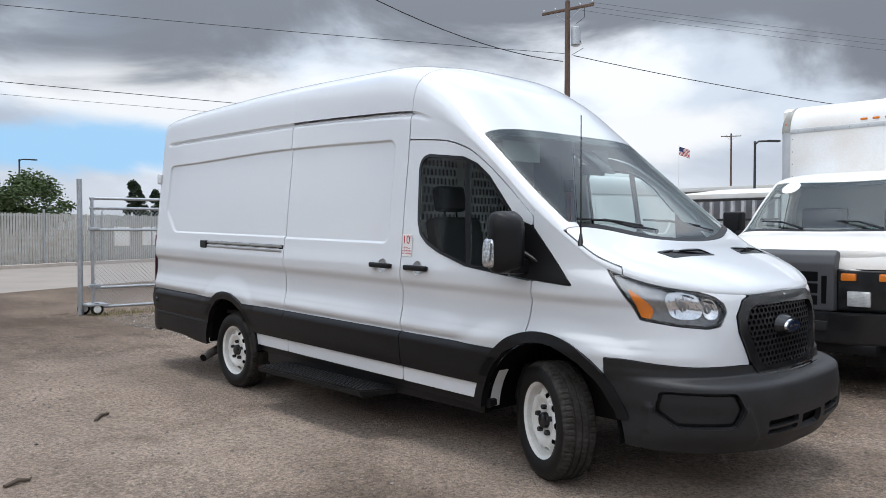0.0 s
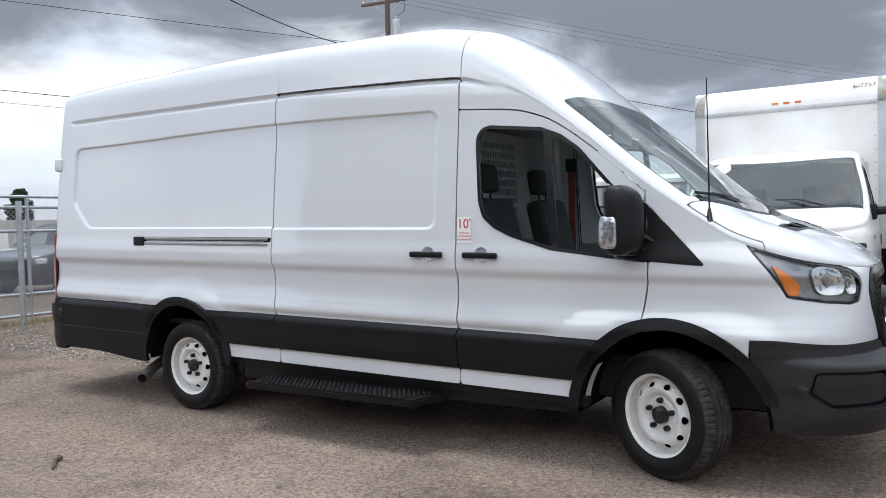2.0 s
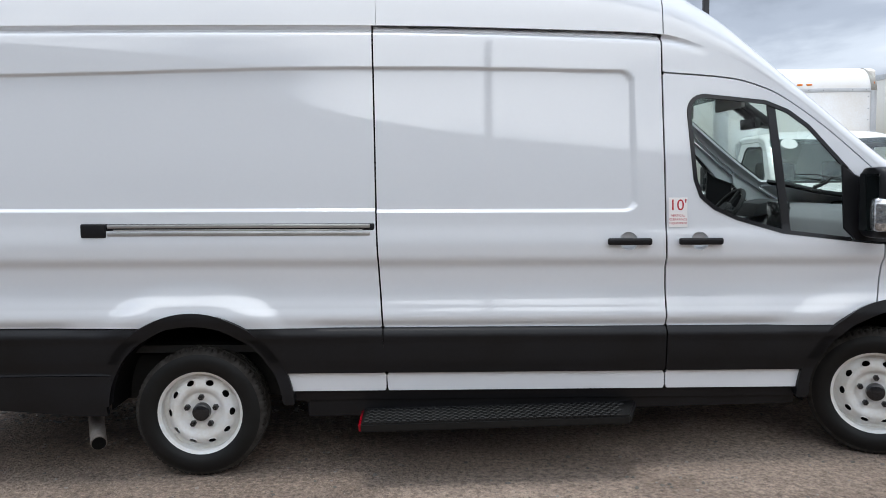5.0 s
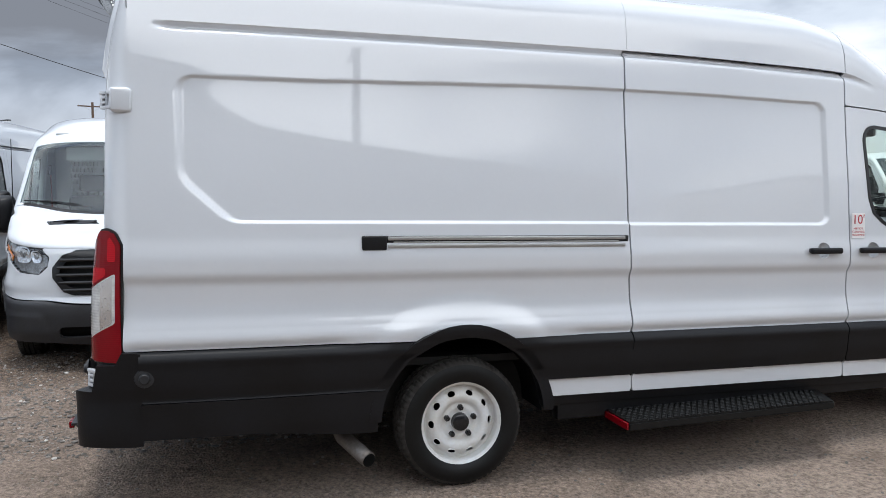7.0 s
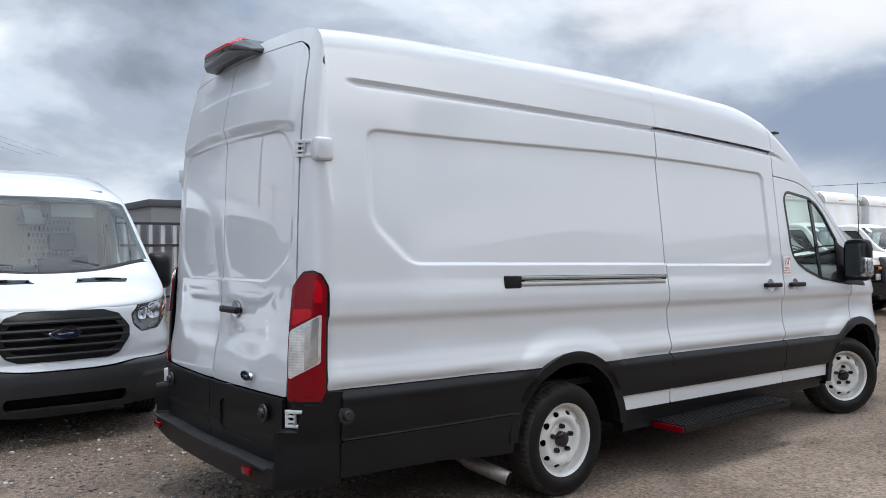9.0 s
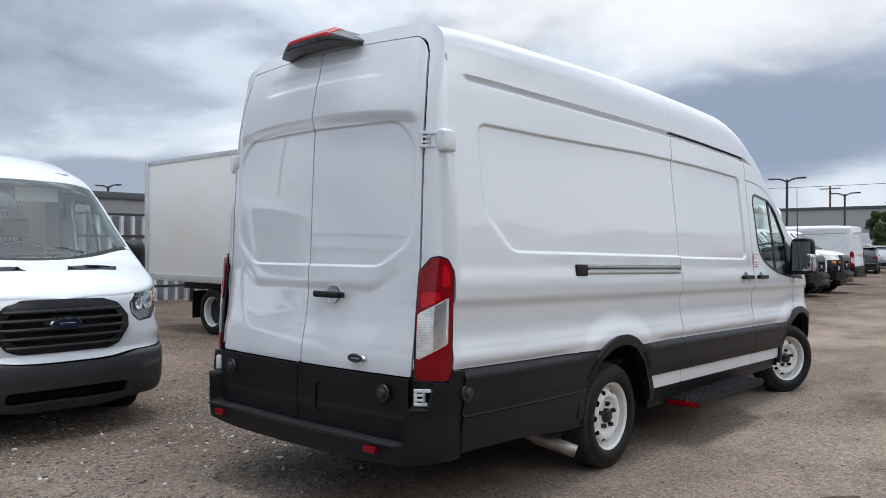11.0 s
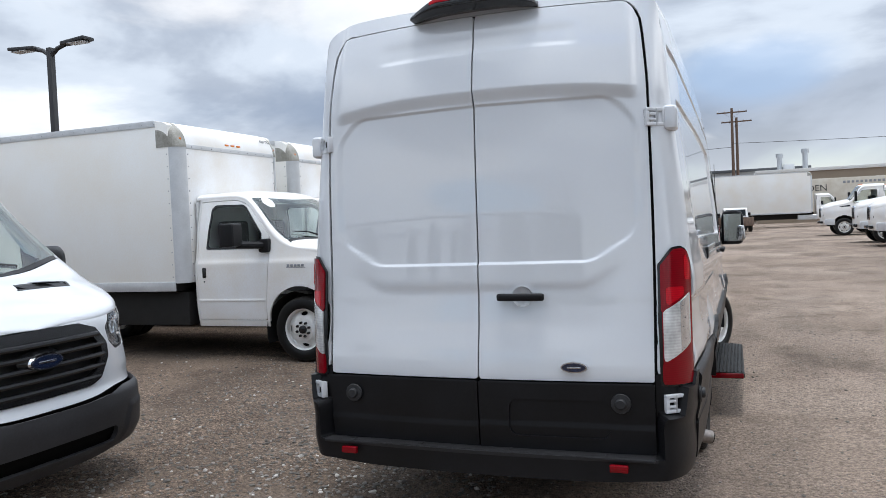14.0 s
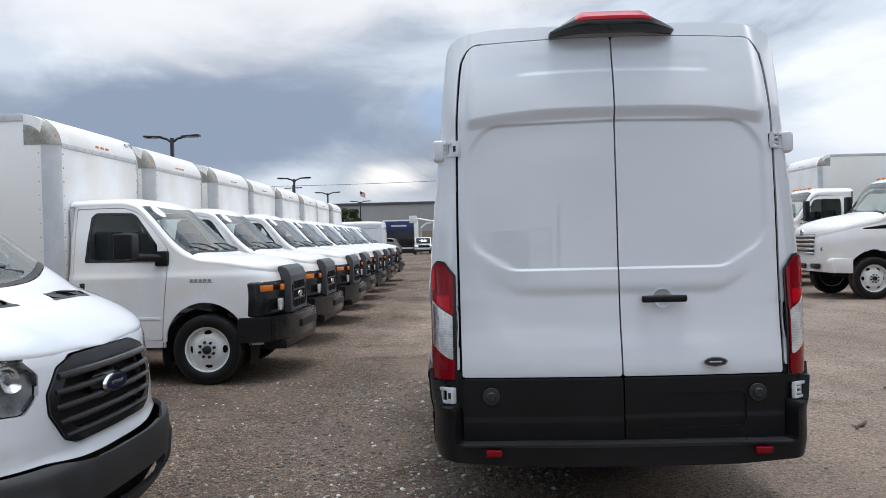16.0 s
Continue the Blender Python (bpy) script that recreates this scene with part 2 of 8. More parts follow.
TRIM_GREY = mat("grey_interior_trim", (0.15, 0.155, 0.16), 0.7, vary=0.1, scale=8)
INNER = mat("pale_interior_lining", (0.50, 0.51, 0.51), 0.7, vary=0.06, scale=5)
# near-black that paints shade into openings, door gaps and wheel arches
VOID = mat("shade_black", (0.004, 0.004, 0.004), 0.9, vary=0.1, spec=0.1)
GRILLE_GREY = mat("grey_moulded_grille", (0.055, 0.056, 0.060), 0.5, vary=0.1, scale=4)
GALV = mat("galvanised_steel", (0.46, 0.48, 0.50), 0.42, metal=0.7, vary=0.15, scale=14)
GLASS = glass("tinted_glass", (0.91, 0.95, 0.93), 1.3)
GLASS_FAR = glass("dark_glass", (0.20, 0.23, 0.23))
WINDSCREEN = glass("windscreen_glass", (0.78, 0.88, 0.84), 1.9)
STICKER_GREY = mat("grey_print", (0.25, 0.26, 0.28), 0.6, vary=0.1)
LENS = glass("lens_cover", (0.93, 0.94, 0.95))


# ---------------------------------------------------------------- mesh helpers
def sm(a, b, x):
    t = np.clip((np.asarray(x, float) - a) / (b - a), 0, 1)
    return t * t * (3 - 2 * t)


def tab(x, pts):
    """Smooth curve through (x, y) points, with no overshoot."""
    p = np.array(pts, float)
    xs, ys = p[:, 0], p[:, 1]
    h = np.diff(xs)
    d = np.diff(ys) / h
    m = np.zeros(len(xs))
    m[0], m[-1] = d[0], d[-1]
    for i in range(1, len(xs) - 1):
        m[i] = 0 if d[i - 1] * d[i] <= 0 else 2 * d[i - 1] * d[i] / (d[i - 1] + d[i])
    x = np.clip(np.asarray(x, float), xs[0], xs[-1])
    i = np.clip(np.searchsorted(xs, x) - 1, 0, len(h) - 1)
    t = (x - xs[i]) / h[i]
    return ((1 + 2 * t) * (1 - t) ** 2 * ys[i] + t * (1 - t) ** 2 * h[i] * m[i]
            + t * t * (3 - 2 * t) * ys[i + 1] + t * t * (t - 1) * h[i] * m[i + 1])


def poly_in(u, z, pts, r=0.0):
    """Signed distance to a polygon, positive inside; r rounds its corners."""
    p = np.array(pts, float)
    best = np.full(np.shape(u), 1e9)
    ins = np.zeros(np.shape(u), bool)
    for (ax, az), (bx, bz) in zip(p, np.roll(p, -1, 0)):
        ex, ez = bx - ax, bz - az
        t = np.clip(((u - ax) * ex + (z - az) * ez) / (ex * ex + ez * ez), 0, 1)
        best = np.minimum(best, np.hypot(u - ax - t * ex, z - az - t * ez))
        cross = (az > z) != (bz > z)
        with np.errstate(divide="ignore", invalid="ignore"):
            ins ^= cross & (u < ex * (z - az) / (ez if ez else 1e-9) + ax)
    return np.where(ins, best, -best) + r


def box_in(u, z, u0, u1, z0, z1, r=0.02):
    qx = np.abs(u - (u0 + u1) / 2) - (u1 - u0) / 2 + r
    qz = np.abs(z - (z0 + z1) / 2) - (z1 - z0) / 2 + r
    return r - np.hypot(np.maximum(qx, 0), np.maximum(qz, 0)) - np.minimum(np.maximum(qx, qz), 0)


def disc_in(u, z, cu, cz, r):
    return r - np.hypot(u - cu, z - cz)


def link(name, me, material, parent=None, label="", m=None):
    if material is not None and not me.materials:
        me.materials.append(material)
    ob = new(name, me)
    if parent is not None:
        ob.parent = parent
    if m is not None:
        ob.matrix_basis = m
    if label:
        ob["label"] = label
    return ob


def part(name, bm, material, parent=None, label="", smooth=35, m=None):
    """Links a bmesh as one mesh object; edges sharper than smooth degrees stay sharp."""
    me = bpy.data.meshes.new(name)
    bm.normal_update()
    for f in bm.faces:
        f.smooth = smooth > 0
    if smooth > 0:
        lim = radians(smooth)
        for e in bm.edges:
            if len(e.link_faces) == 2 and e.calc_face_angle(0) > lim:
                e.smooth = False
    bm.to_mesh(me)
    bm.free()
    return link(name, me, material, parent, label, m)


def sheet(name, P, keep, material, parent=None, label="", rim=0.012, flip=False, m=None, wall=None):
    """The part of a gridded surface P[i, j] = (x, y, z) where keep > 0, cut cleanly along keep = 0, with a turned-in rim."""
    ni, nj = keep.shape
    ok = keep > 0
    verts, faces, ids, cuts = [], [], {}, {}

    def vid(i, j):
        k = i * nj + j
        if k not in ids:
            ids[k] = len(verts)
            verts.append(P[i, j])
        return ids[k]

    def cid(a, b):
        k = (a, b) if a < b else (b, a)
        if k not in cuts:
            (i0, j0), (i1, j1) = divmod(k[0], nj), divmod(k[1], nj)
            f0, f1 = keep[i0, j0], keep[i1, j1]
            t = min(max(f0 / (f0 - f1), 0.02), 0.98)
            cuts[k] = len(verts)
            verts.append(P[i0, j0] * (1 - t) + P[i1, j1] * t)
        return cuts[k]

    cnt = ok[:-1, :-1].astype(int) + ok[1:, :-1] + ok[1:, 1:] + ok[:-1, 1:]
    for i, j in np.argwhere(cnt > 0):
        ring = [(i, j), (i + 1, j), (i + 1, j + 1), (i, j + 1)]
        if cnt[i, j] == 4:
            faces.append([vid(*q) for q in ring])
            continue
        poly = []
        for q, r in zip(ring, ring[1:] + ring[:1]):
            a, b = q[0] * nj + q[1], r[0] * nj + r[1]
            if ok[q]:
                poly.append(vid(*q))
            if ok[q] != ok[r]:
                poly.append(cid(a, b))
        if len(poly) > 2:
            faces.append(poly)
    if flip:
        faces = [f[::-1] for f in faces]
    me = bpy.data.meshes.new(name)
    if not faces:
        return link(name, me, material, parent, label, m)
    me.from_pydata([tuple(v) for v in verts], [], faces)
    bm = bmesh.new()
    bm.from_mesh(me)
    bmesh.ops.remove_doubles(bm, verts=bm.verts, dist=1e-5)
    bm.normal_update()
    for f in bm.faces:
        f.smooth = True
    if rim:
        edges = [e for e in bm.edges if len(e.link_faces) == 1]
        vs = {v for e in edges for v in e.verts}
        inner = {v: bm.verts.new(v.co - v.normal * rim) for v in vs}
        for e in edges:
            a, b = e.verts
            loop = next(x for x in e.link_loops)
            if loop.vert is not a:
                a, b = b, a
            try:
                f = bm.faces.new((b, a, inner[a], inner[b]))
                f.smooth = False
            except ValueError:
                pass
            e.smooth = False
    bm.to_mesh(me)
    bm.free()
    return link(name, me, material, parent, label, m)


def box(x0, x1, y0, y1, z0, z1, r=0.01, seg=2, bm=None):
    bm2 = bmesh.new()
    bmesh.ops.create_cube(bm2, size=1, matrix=Matrix.Translation(((x0 + x1) / 2, (y0 + y1) / 2, (z0 + z1) / 2)) @ Matrix.Diagonal((x1 - x0, y1 - y0, z1 - z0, 1)))
    if r:
        r = min(r, 0.49 * min(x1 - x0, y1 - y0, z1 - z0))
        bmesh.ops.bevel(bm2, geom=bm2.edges[:], offset=r, segments=seg, profile=0.6, affect="EDGES")
    if bm is None:
        return bm2
    return add(bm, bm2)


def add(bm, other, m=None):
    """Joins another bmesh into bm."""
    if m is not None:
        other.transform(m)
    me = bpy.data.meshes.new("tmp")
    other.to_mesh(me)
    other.free()
    bm.from_mesh(me)
    bpy.data.meshes.remove(me)
    return bm


def rod(a, b, r, n=10, r2=None, bm=None, caps=True):
    a, b = Vector(a), Vector(b)
    bm2 = bmesh.new()
    d = b - a
    bmesh.ops.create_cone(bm2, cap_ends=caps, segments=n, radius1=r, radius2=r if r2 is None else r2, depth=d.length,
                          matrix=Matrix.Translation((a + b) / 2) @ d.to_track_quat("Z", "Y").to_matrix().to_4x4())
    if bm is None:
        return bm2
    return add(bm, bm2)


def tube(points, r, n=10, bm=None):
    """A bent pipe through points."""
    pts = [Vector(p) for p in points]
    bm2 = bmesh.new()
    rings = []
    for i, p in enumerate(pts):
        d = (pts[min(i + 1, len(pts) - 1)] - pts[max(i - 1, 0)]).normalized()
        q = d.to_track_quat("Z", "Y")
        rr = r[i] if isinstance(r, (list, tuple)) else r
        rings.append([bm2.verts.new(p + q @ Vector((math.cos(k * math.tau / n) * rr, math.sin(k * math.tau / n) * rr, 0))) for k in range(n)])
    for a, b in zip(rings, rings[1:]):
        for k in range(n):
            bm2.faces.new((a[k], a[(k + 1) % n], b[(k + 1) % n], b[k]))
    bm2.faces.new(rings[0][::-1])
    bm2.faces.new(rings[-1])
    if bm is None:
        return bm2
    return add(bm, bm2)


def lathe(profile, n=48, axis="Y", bm=None, close=False):
    """Turns (radius, along) points round an axis."""
    bm2 = bmesh.new()
    rings = []
    for r, h in profile:
        ring = []
        for k in range(n):
            c, s = math.cos(k * math.tau / n) * r, math.sin(k * math.tau / n) * r
            ring.append(bm2.verts.new((c, h, s) if axis == "Y" else (c, s, h) if axis == "Z" else (h, c, s)))
        rings.append(ring)
    pairs = list(zip(rings, rings[1:])) + ([(rings[-1], rings[0])] if close else [])
    for a, b in pairs:
        for k in range(n):
            bm2.faces.new((a[k], a[(k + 1) % n], b[(k + 1) % n], b[k]))
    bmesh.ops.recalc_face_normals(bm2, faces=bm2.faces[:])
    if bm is None:
        return bm2
    return add(bm, bm2)


def prism(pts, y0, y1, r=0.0, bm=None, seg=2, cuts=0):
    """A polygon of (x, z) points drawn out from y0 to y1, with rounded edges."""
    bm2 = bmesh.new()
    a = [bm2.verts.new((x, y0, z)) for x, z in pts]
    b = [bm2.verts.new((x, y1, z)) for x, z in pts]
    k = len(pts)
    bm2.faces.new(a)
    bm2.faces.new(b[::-1])
    for i in range(k):
        bm2.faces.new((a[i], b[i], b[(i + 1) % k], a[(i + 1) % k])[::-1])
    bmesh.ops.recalc_face_normals(bm2, faces=bm2.faces[:])
    if r:
        bmesh.ops.bevel(bm2, geom=bm2.edges[:], offset=r, segments=seg, profile=0.6, affect="EDGES")
    for k in range(1, cuts):
        bmesh.ops.bisect_plane(bm2, geom=bm2.verts[:] + bm2.edges[:] + bm2.faces[:], plane_co=(0, y0 + (y1 - y0) * k / cuts, 0), plane_no=(0, 1, 0))
    if bm is None:
        return bm2
    return add(bm, bm2)


def thing(name, label, category, m=None, group="", kind=""):
    ob = new(name)
    ob.empty_display_size = 0.1
    if m is not None:
        ob.matrix_basis = m
    return tagged(ob, label, category, group, kind)


def text_mesh(body, size, depth=0.001):
    cu = bpy.data.curves.new("lettering", "FONT")
    cu.body, cu.size, cu.extrude, cu.align_x, cu.align_y = body, size, depth, "CENTER", "CENTER"
    ob = bpy.data.objects.new("lettering", cu)
    scene.collection.objects.link(ob)
    dg = bpy.context.evaluated_depsgraph_get()
    me = bpy.data.meshes.new_from_object(ob.evaluated_get(dg))
    bpy.data.objects.remove(ob)
    bpy.data.curves.remove(cu)
    return me


# ---------------------------------------------------------------- ground
def ground_material():
    """Packed dirt with loose gravel, worn tracks and stains."""
    m = bpy.data.materials.new("gravel_lot")
    m.use_nodes = True
    n, l = m.node_tree.nodes, m.node_tree.links
    b = n["Principled BSDF"]
    co = n.new("ShaderNodeTexCoord")

    def noise_tex(scale, detail, rough=0.55, stretch=None):
        t = n.new("ShaderNodeTexNoise")
        t.inputs["Scale"].default_value, t.inputs["Detail"].default_value, t.inputs["Roughness"].default_value = scale, detail, rough
        src = co.outputs["Object"]
        if stretch:
            mp = n.new("ShaderNodeMapping")
            mp.inputs["Scale"].default_value = stretch
            l.new(src, mp.inputs[0])
            src = mp.outputs[0]
        l.new(src, t.inputs["Vector"])
        return t.outputs[0]

    def ramp(src, stops):
        r = n.new("ShaderNodeValToRGB")
        while len(r.color_ramp.elements) < len(stops):
            r.color_ramp.elements.new(0.5)
        for e, (p, c) in zip(r.color_ramp.elements, stops):
            e.position, e.color = p, (*c, 1) if len(c) == 3 else c
        l.new(src, r.inputs[0])
        return r.outputs[0]

    def mix(kind, fac, a, c):
        x = n.new("ShaderNodeMixRGB")
        x.blend_type = kind
        for slot, val in ((0, fac), (1, a), (2, c)):
            if isinstance(val, (int, float)):
                x.inputs[slot].default_value = val
            elif isinstance(val, tuple):
                x.inputs[slot].default_value = (*val, 1)
            else:
                l.new(val, x.inputs[slot])
        return x.outputs[0]

    broad = ramp(noise_tex(0.22, 5), [(0.36, (0.226, 0.175, 0.138)), (0.52, (0.314, 0.246, 0.198)), (0.66, (0.398, 0.319, 0.260))])
    tracks = ramp(noise_tex(0.9, 4, 0.6, (1.0, 0.22, 1)), [(0.42, (0.86, 0.86, 0.86)), (0.60, (1.08, 1.07, 1.06))])
    c = mix("MULTIPLY", 0.8, broad, tracks)
    stain = ramp(noise_tex(1.3, 6, 0.65), [(0.54, (1, 1, 1)), (0.68, (0.52, 0.50, 0.48))])
    c = mix("MULTIPLY", 0.7, c, stain)
    damp = ramp(noise_tex(0.42, 6, 0.62, (1.0, 0.55, 1)), [(0.50, (1, 1, 1)), (0.64, (0.56, 0.54, 0.52))])
    c = mix("MULTIPLY", 0.8, c, damp)
    grain = ramp(noise_tex(34, 7, 0.75), [(0.36, (0.50, 0.50, 0.50)), (0.5, (1.0, 1.0, 1.0)), (0.66, (1.50, 1.48, 1.45))])
    c = mix("MULTIPLY", 1.0, c, grain)
    # looser grey gravel away from the wheel tracks
    sep = n.new("ShaderNodeSeparateXYZ")
    l.new(co.outputs["Object"], sep.inputs[0])
    edge = n.new("ShaderNodeMath")
    edge.operation = "MULTIPLY_ADD"
    edge.inputs[1].default_value = 5.0
    l.new(noise_tex(0.55, 5, 0.6), edge.inputs[0])
    l.new(sep.outputs["Y"], edge.inputs[2])
    scl = n.new("ShaderNodeMapRange")
    scl.inputs["From Min"].default_value, scl.inputs["From Max"].default_value = 11.0, 14.0
    l.new(edge.outputs[0], scl.inputs["Value"])
    side = n.new("ShaderNodeMapRange")
    side.inputs["From Min"].default_value, side.inputs["From Max"].default_value = 7.2, 9.2
    sx = n.new("ShaderNodeMath")
    sx.operation = "MULTIPLY_ADD"
    sx.inputs[1].default_value = 5.0
    l.new(noise_tex(0.7, 5, 0.6), sx.inputs[0])
    l.new(sep.outputs["X"], sx.inputs[2])
    l.new(sx.outputs[0], side.inputs["Value"])
    both = n.new("ShaderNodeMath")
    both.operation = "MAXIMUM"
    l.new(scl.outputs[0], both.inputs[0])
    l.new(side.outputs[0], both.inputs[1])
    loose = both.outputs[0]
    c = mix("MIX", loose, c, mix("MULTIPLY", 1.0, c, (0.63, 0.602, 0.574)))
    v = n.new("ShaderNodeTexVoronoi")
    v.inputs["Scale"].default_value = 62
    l.new(co.outputs["Object"], v.inputs["Vector"])
    pebble = ramp(v.outputs["Color"], [(0.0, (0.45, 0.45, 0.45)), (0.55, (1.0, 1.0, 1.0)), (0.93, (1.5, 1.48, 1.45))])
    some = n.new("ShaderNodeMath")
    some.operation = "MULTIPLY_ADD"
    some.inputs[1].default_value, some.inputs[2].default_value = 0.70, 0.30
    l.new(loose, some.inputs[0])
    worn = n.new("ShaderNodeMath")
    worn.operation = "MULTIPLY"
    l.new(some.outputs[0], worn.inputs[0])
    l.new(ramp(noise_tex(0.75, 5, 0.6), [(0.40, (0.25, 0.25, 0.25)), (0.58, (1.0, 1.0, 1.0))]), worn.inputs[1])
    some = worn
    c = mix("MULTIPLY", some.outputs[0], c, pebble)
    clod = ramp(noise_tex(11, 5, 0.65), [(0.34, (0.66, 0.65, 0.64)), (0.5, (1.0, 1.0, 1.0)), (0.66, (1.22, 1.22, 1.21))])
    c = mix("MULTIPLY", some.outputs[0], c, clod)
    v2 = n.new("ShaderNodeTexVoronoi")
    v2.inputs["Scale"].default_value = 120
    l.new(co.outputs["Object"], v2.inputs["Vector"])
    chips = ramp(v2.outputs["Color"], [(0.0, (0.40, 0.40, 0.40)), (0.6, (1.0, 1.0, 1.0)), (0.95, (2.1, 2.06, 2.0))])
    c = mix("MULTIPLY", some.outputs[0], c, chips)
    l.new(c, b.inputs["Base Color"])
    b.inputs["Roughness"].default_value = 0.93
    b.inputs["Specular IOR Level"].default_value = 0.25
    height = n.new("ShaderNodeMath")
    height.operation = "MULTIPLY_ADD"
    l.new(v.outputs["Distance"], height.inputs[0])
    height.inputs[1].default_value = -0.9
    l.new(noise_tex(60, 5, 0.7), height.inputs[2])
    bp = n.new("ShaderNodeBump")
    bp.inputs["Strength"].default_value, bp.inputs["Distance"].default_value = 1.0, 0.016
    l.new(height.outputs[0], bp.inputs["Height"])
    l.new(bp.outputs[0], b.inputs["Normal"])
    return m


def ground_height(x, y):
    h = 0.012 * np.sin(x * 1.7 + 0.6 * np.sin(y * 1.1)) * np.sin(y * 1.3 + 0.4) + 0.007 * np.sin(x * 4.1 + y * 2.3)
    wheels = [(3.58, 2.95), (3.58, 6.70), (5.33, 2.95), (5.33, 6.70)]
    for wx, wy in wheels:
        h = h * sm(0.25, 0.9, np.hypot(x - wx, y - wy))
    return h - 0.004


GROUND = ground_material()


def build_ground():
    xs = np.unique(np.concatenate((np.linspace(-7, 9, 190), np.linspace(-60, 60, 60), [-3000, -800, -300, -120, 120, 300, 800, 3000])))
    ys = np.unique(np.concatenate((np.linspace(-5, 15, 210), np.linspace(-120, 70, 90), [-3000, -800, -300, -180, 150, 300, 800, 3000])))
    X, Y = np.meshgrid(xs, ys, indexing="ij")
    near = sm(12, 6, np.maximum(np.abs(X - 1), np.abs(Y - 5)))
    Z = ground_height(X, Y) * near
    me = bpy.data.meshes.new("ground")
    ny = len(ys)
    me.from_pydata(np.stack([X, Y, Z], -1).reshape(-1, 3).tolist(), [],
                   [(i * ny + j, (i + 1) * ny + j, (i + 1) * ny + j + 1, i * ny + j + 1) for i in range(len(xs) - 1) for j in range(ny - 1)])
    me.polygons.foreach_set("use_smooth", [True] * len(me.polygons))
    tagged(link("ground", me, GROUND), "grey-brown packed dirt and gravel lot", "ground", kind="structure")


build_ground()


# ---------------------------------------------------------------- panel van
# Van space: x forward from mid wheelbase, y to its left, z up. The body sits nose-down by RAKE.
RAKE = 0.0187
SHEAR = Matrix(((1, 0, 0, 0), (0, 1, 0, 0), (-RAKE, 0, 1, 0), (0, 0, 0, 1)))
SEAM_R, SEAM_F = -0.897, 0.637                       # rear and front edges of the sliding door
REAR_AXLE, FRONT_AXLE = -1.875, 1.875
REAR_U, CORNER_U = -3.745, -3.50
PLAN = dict(rear=REAR_U, bow=0.045, side=0.86, corner=CORNER_U, start=1.9, front=2.90, p=2.8, q=3.0)
RIDGE = [(-3.75, 2.575), (-3.55, 2.632), (-3.3, 2.664), (-2.4, 2.712), (-0.84, 2.757), (0.2, 2.757), (0.65, 2.708), (0.95, 2.566), (1.2, 2.365), (1.42, 2.170),
         (1.6, 2.020), (1.9, 1.775), (2.15, 1.565), (2.25, 1.487), (2.33, 1.450), (2.45, 1.410), (2.6, 1.348), (2.72, 1.285), (2.81, 1.225), (2.87, 1.160)]
EDGE = [(-3.75, 2.352), (-3.4, 2.356), (-0.9, 2.372), (0.2, 2.352), (0.63, 2.334), (0.90, 2.255), (1.10, 2.165), (1.374, 1.985), (1.78, 1.650), (2.0, 1.495),
        (2.1, 1.428), (2.25, 1.335), (2.42, 1.272), (2.56, 1.232), (2.7, 1.203), (2.8, 1.182), (2.9, 1.160)]
HIGH = dict(
    half=[(0.25, 0.975), (0.43, 1.008), (0.54, 1.006), (0.62, 1.020), (0.78, 1.030), (0.835, 1.038), (0.89, 1.027), (0.96, 1.012), (1.02, 1.008),
          (1.095, 1.010), (1.155, 1.036), (1.21, 1.037), (1.33, 1.022), (1.41, 1.016), (1.60, 1.000), (2.05, 0.952), (2.30, 0.930), (2.345, 0.925), (2.65, 0.889), (2.8, 0.88)],
    nose=[(0.25, 2.80), (0.34, 2.87), (0.46, 2.92), (0.60, 2.93), (0.69, 2.92), (0.76, 2.895), (0.95, 2.885), (1.05, 2.875), (1.15, 2.855), (1.3, 2.76)],
    tail=[(0.3, -3.745), (0.75, -3.748), (0.88, -3.735), (1.02, -3.717), (1.27, -3.692), (1.8, -3.672), (2.1, -3.655), (2.3, -3.625), (2.5, -3.575), (2.75, -3.50)],
    edge=EDGE, ridge=RIDGE, lean=0.04, door_top=2.562, round=[(-3.75, 6.4), (-3.4, 6.2), (-2.7, 5.8), (-1.5, 5.2), (0.3, 4.2), (0.9, 2.8), (1.4, 2.2), (2.0, 2.2), (2.3, 2.6), (2.9, 2.6)])
# the same van with its lower factory roof
MEDIUM = dict(HIGH, plan=dict(PLAN, p=3.3, q=3.3), lean=0.0, door_top=2.29, edge=[(u, z if u > 1.2 else min(z, 2.13)) for u, z in EDGE],
              ridge=[(-3.75, 2.36), (-3.5, 2.43), (-2.4, 2.485), (0.0, 2.50), (0.5, 2.485), (0.8, 2.44), (1.05, 2.365), (1.25, 2.27)] + [q for q in RIDGE if q[0] > 1.3])




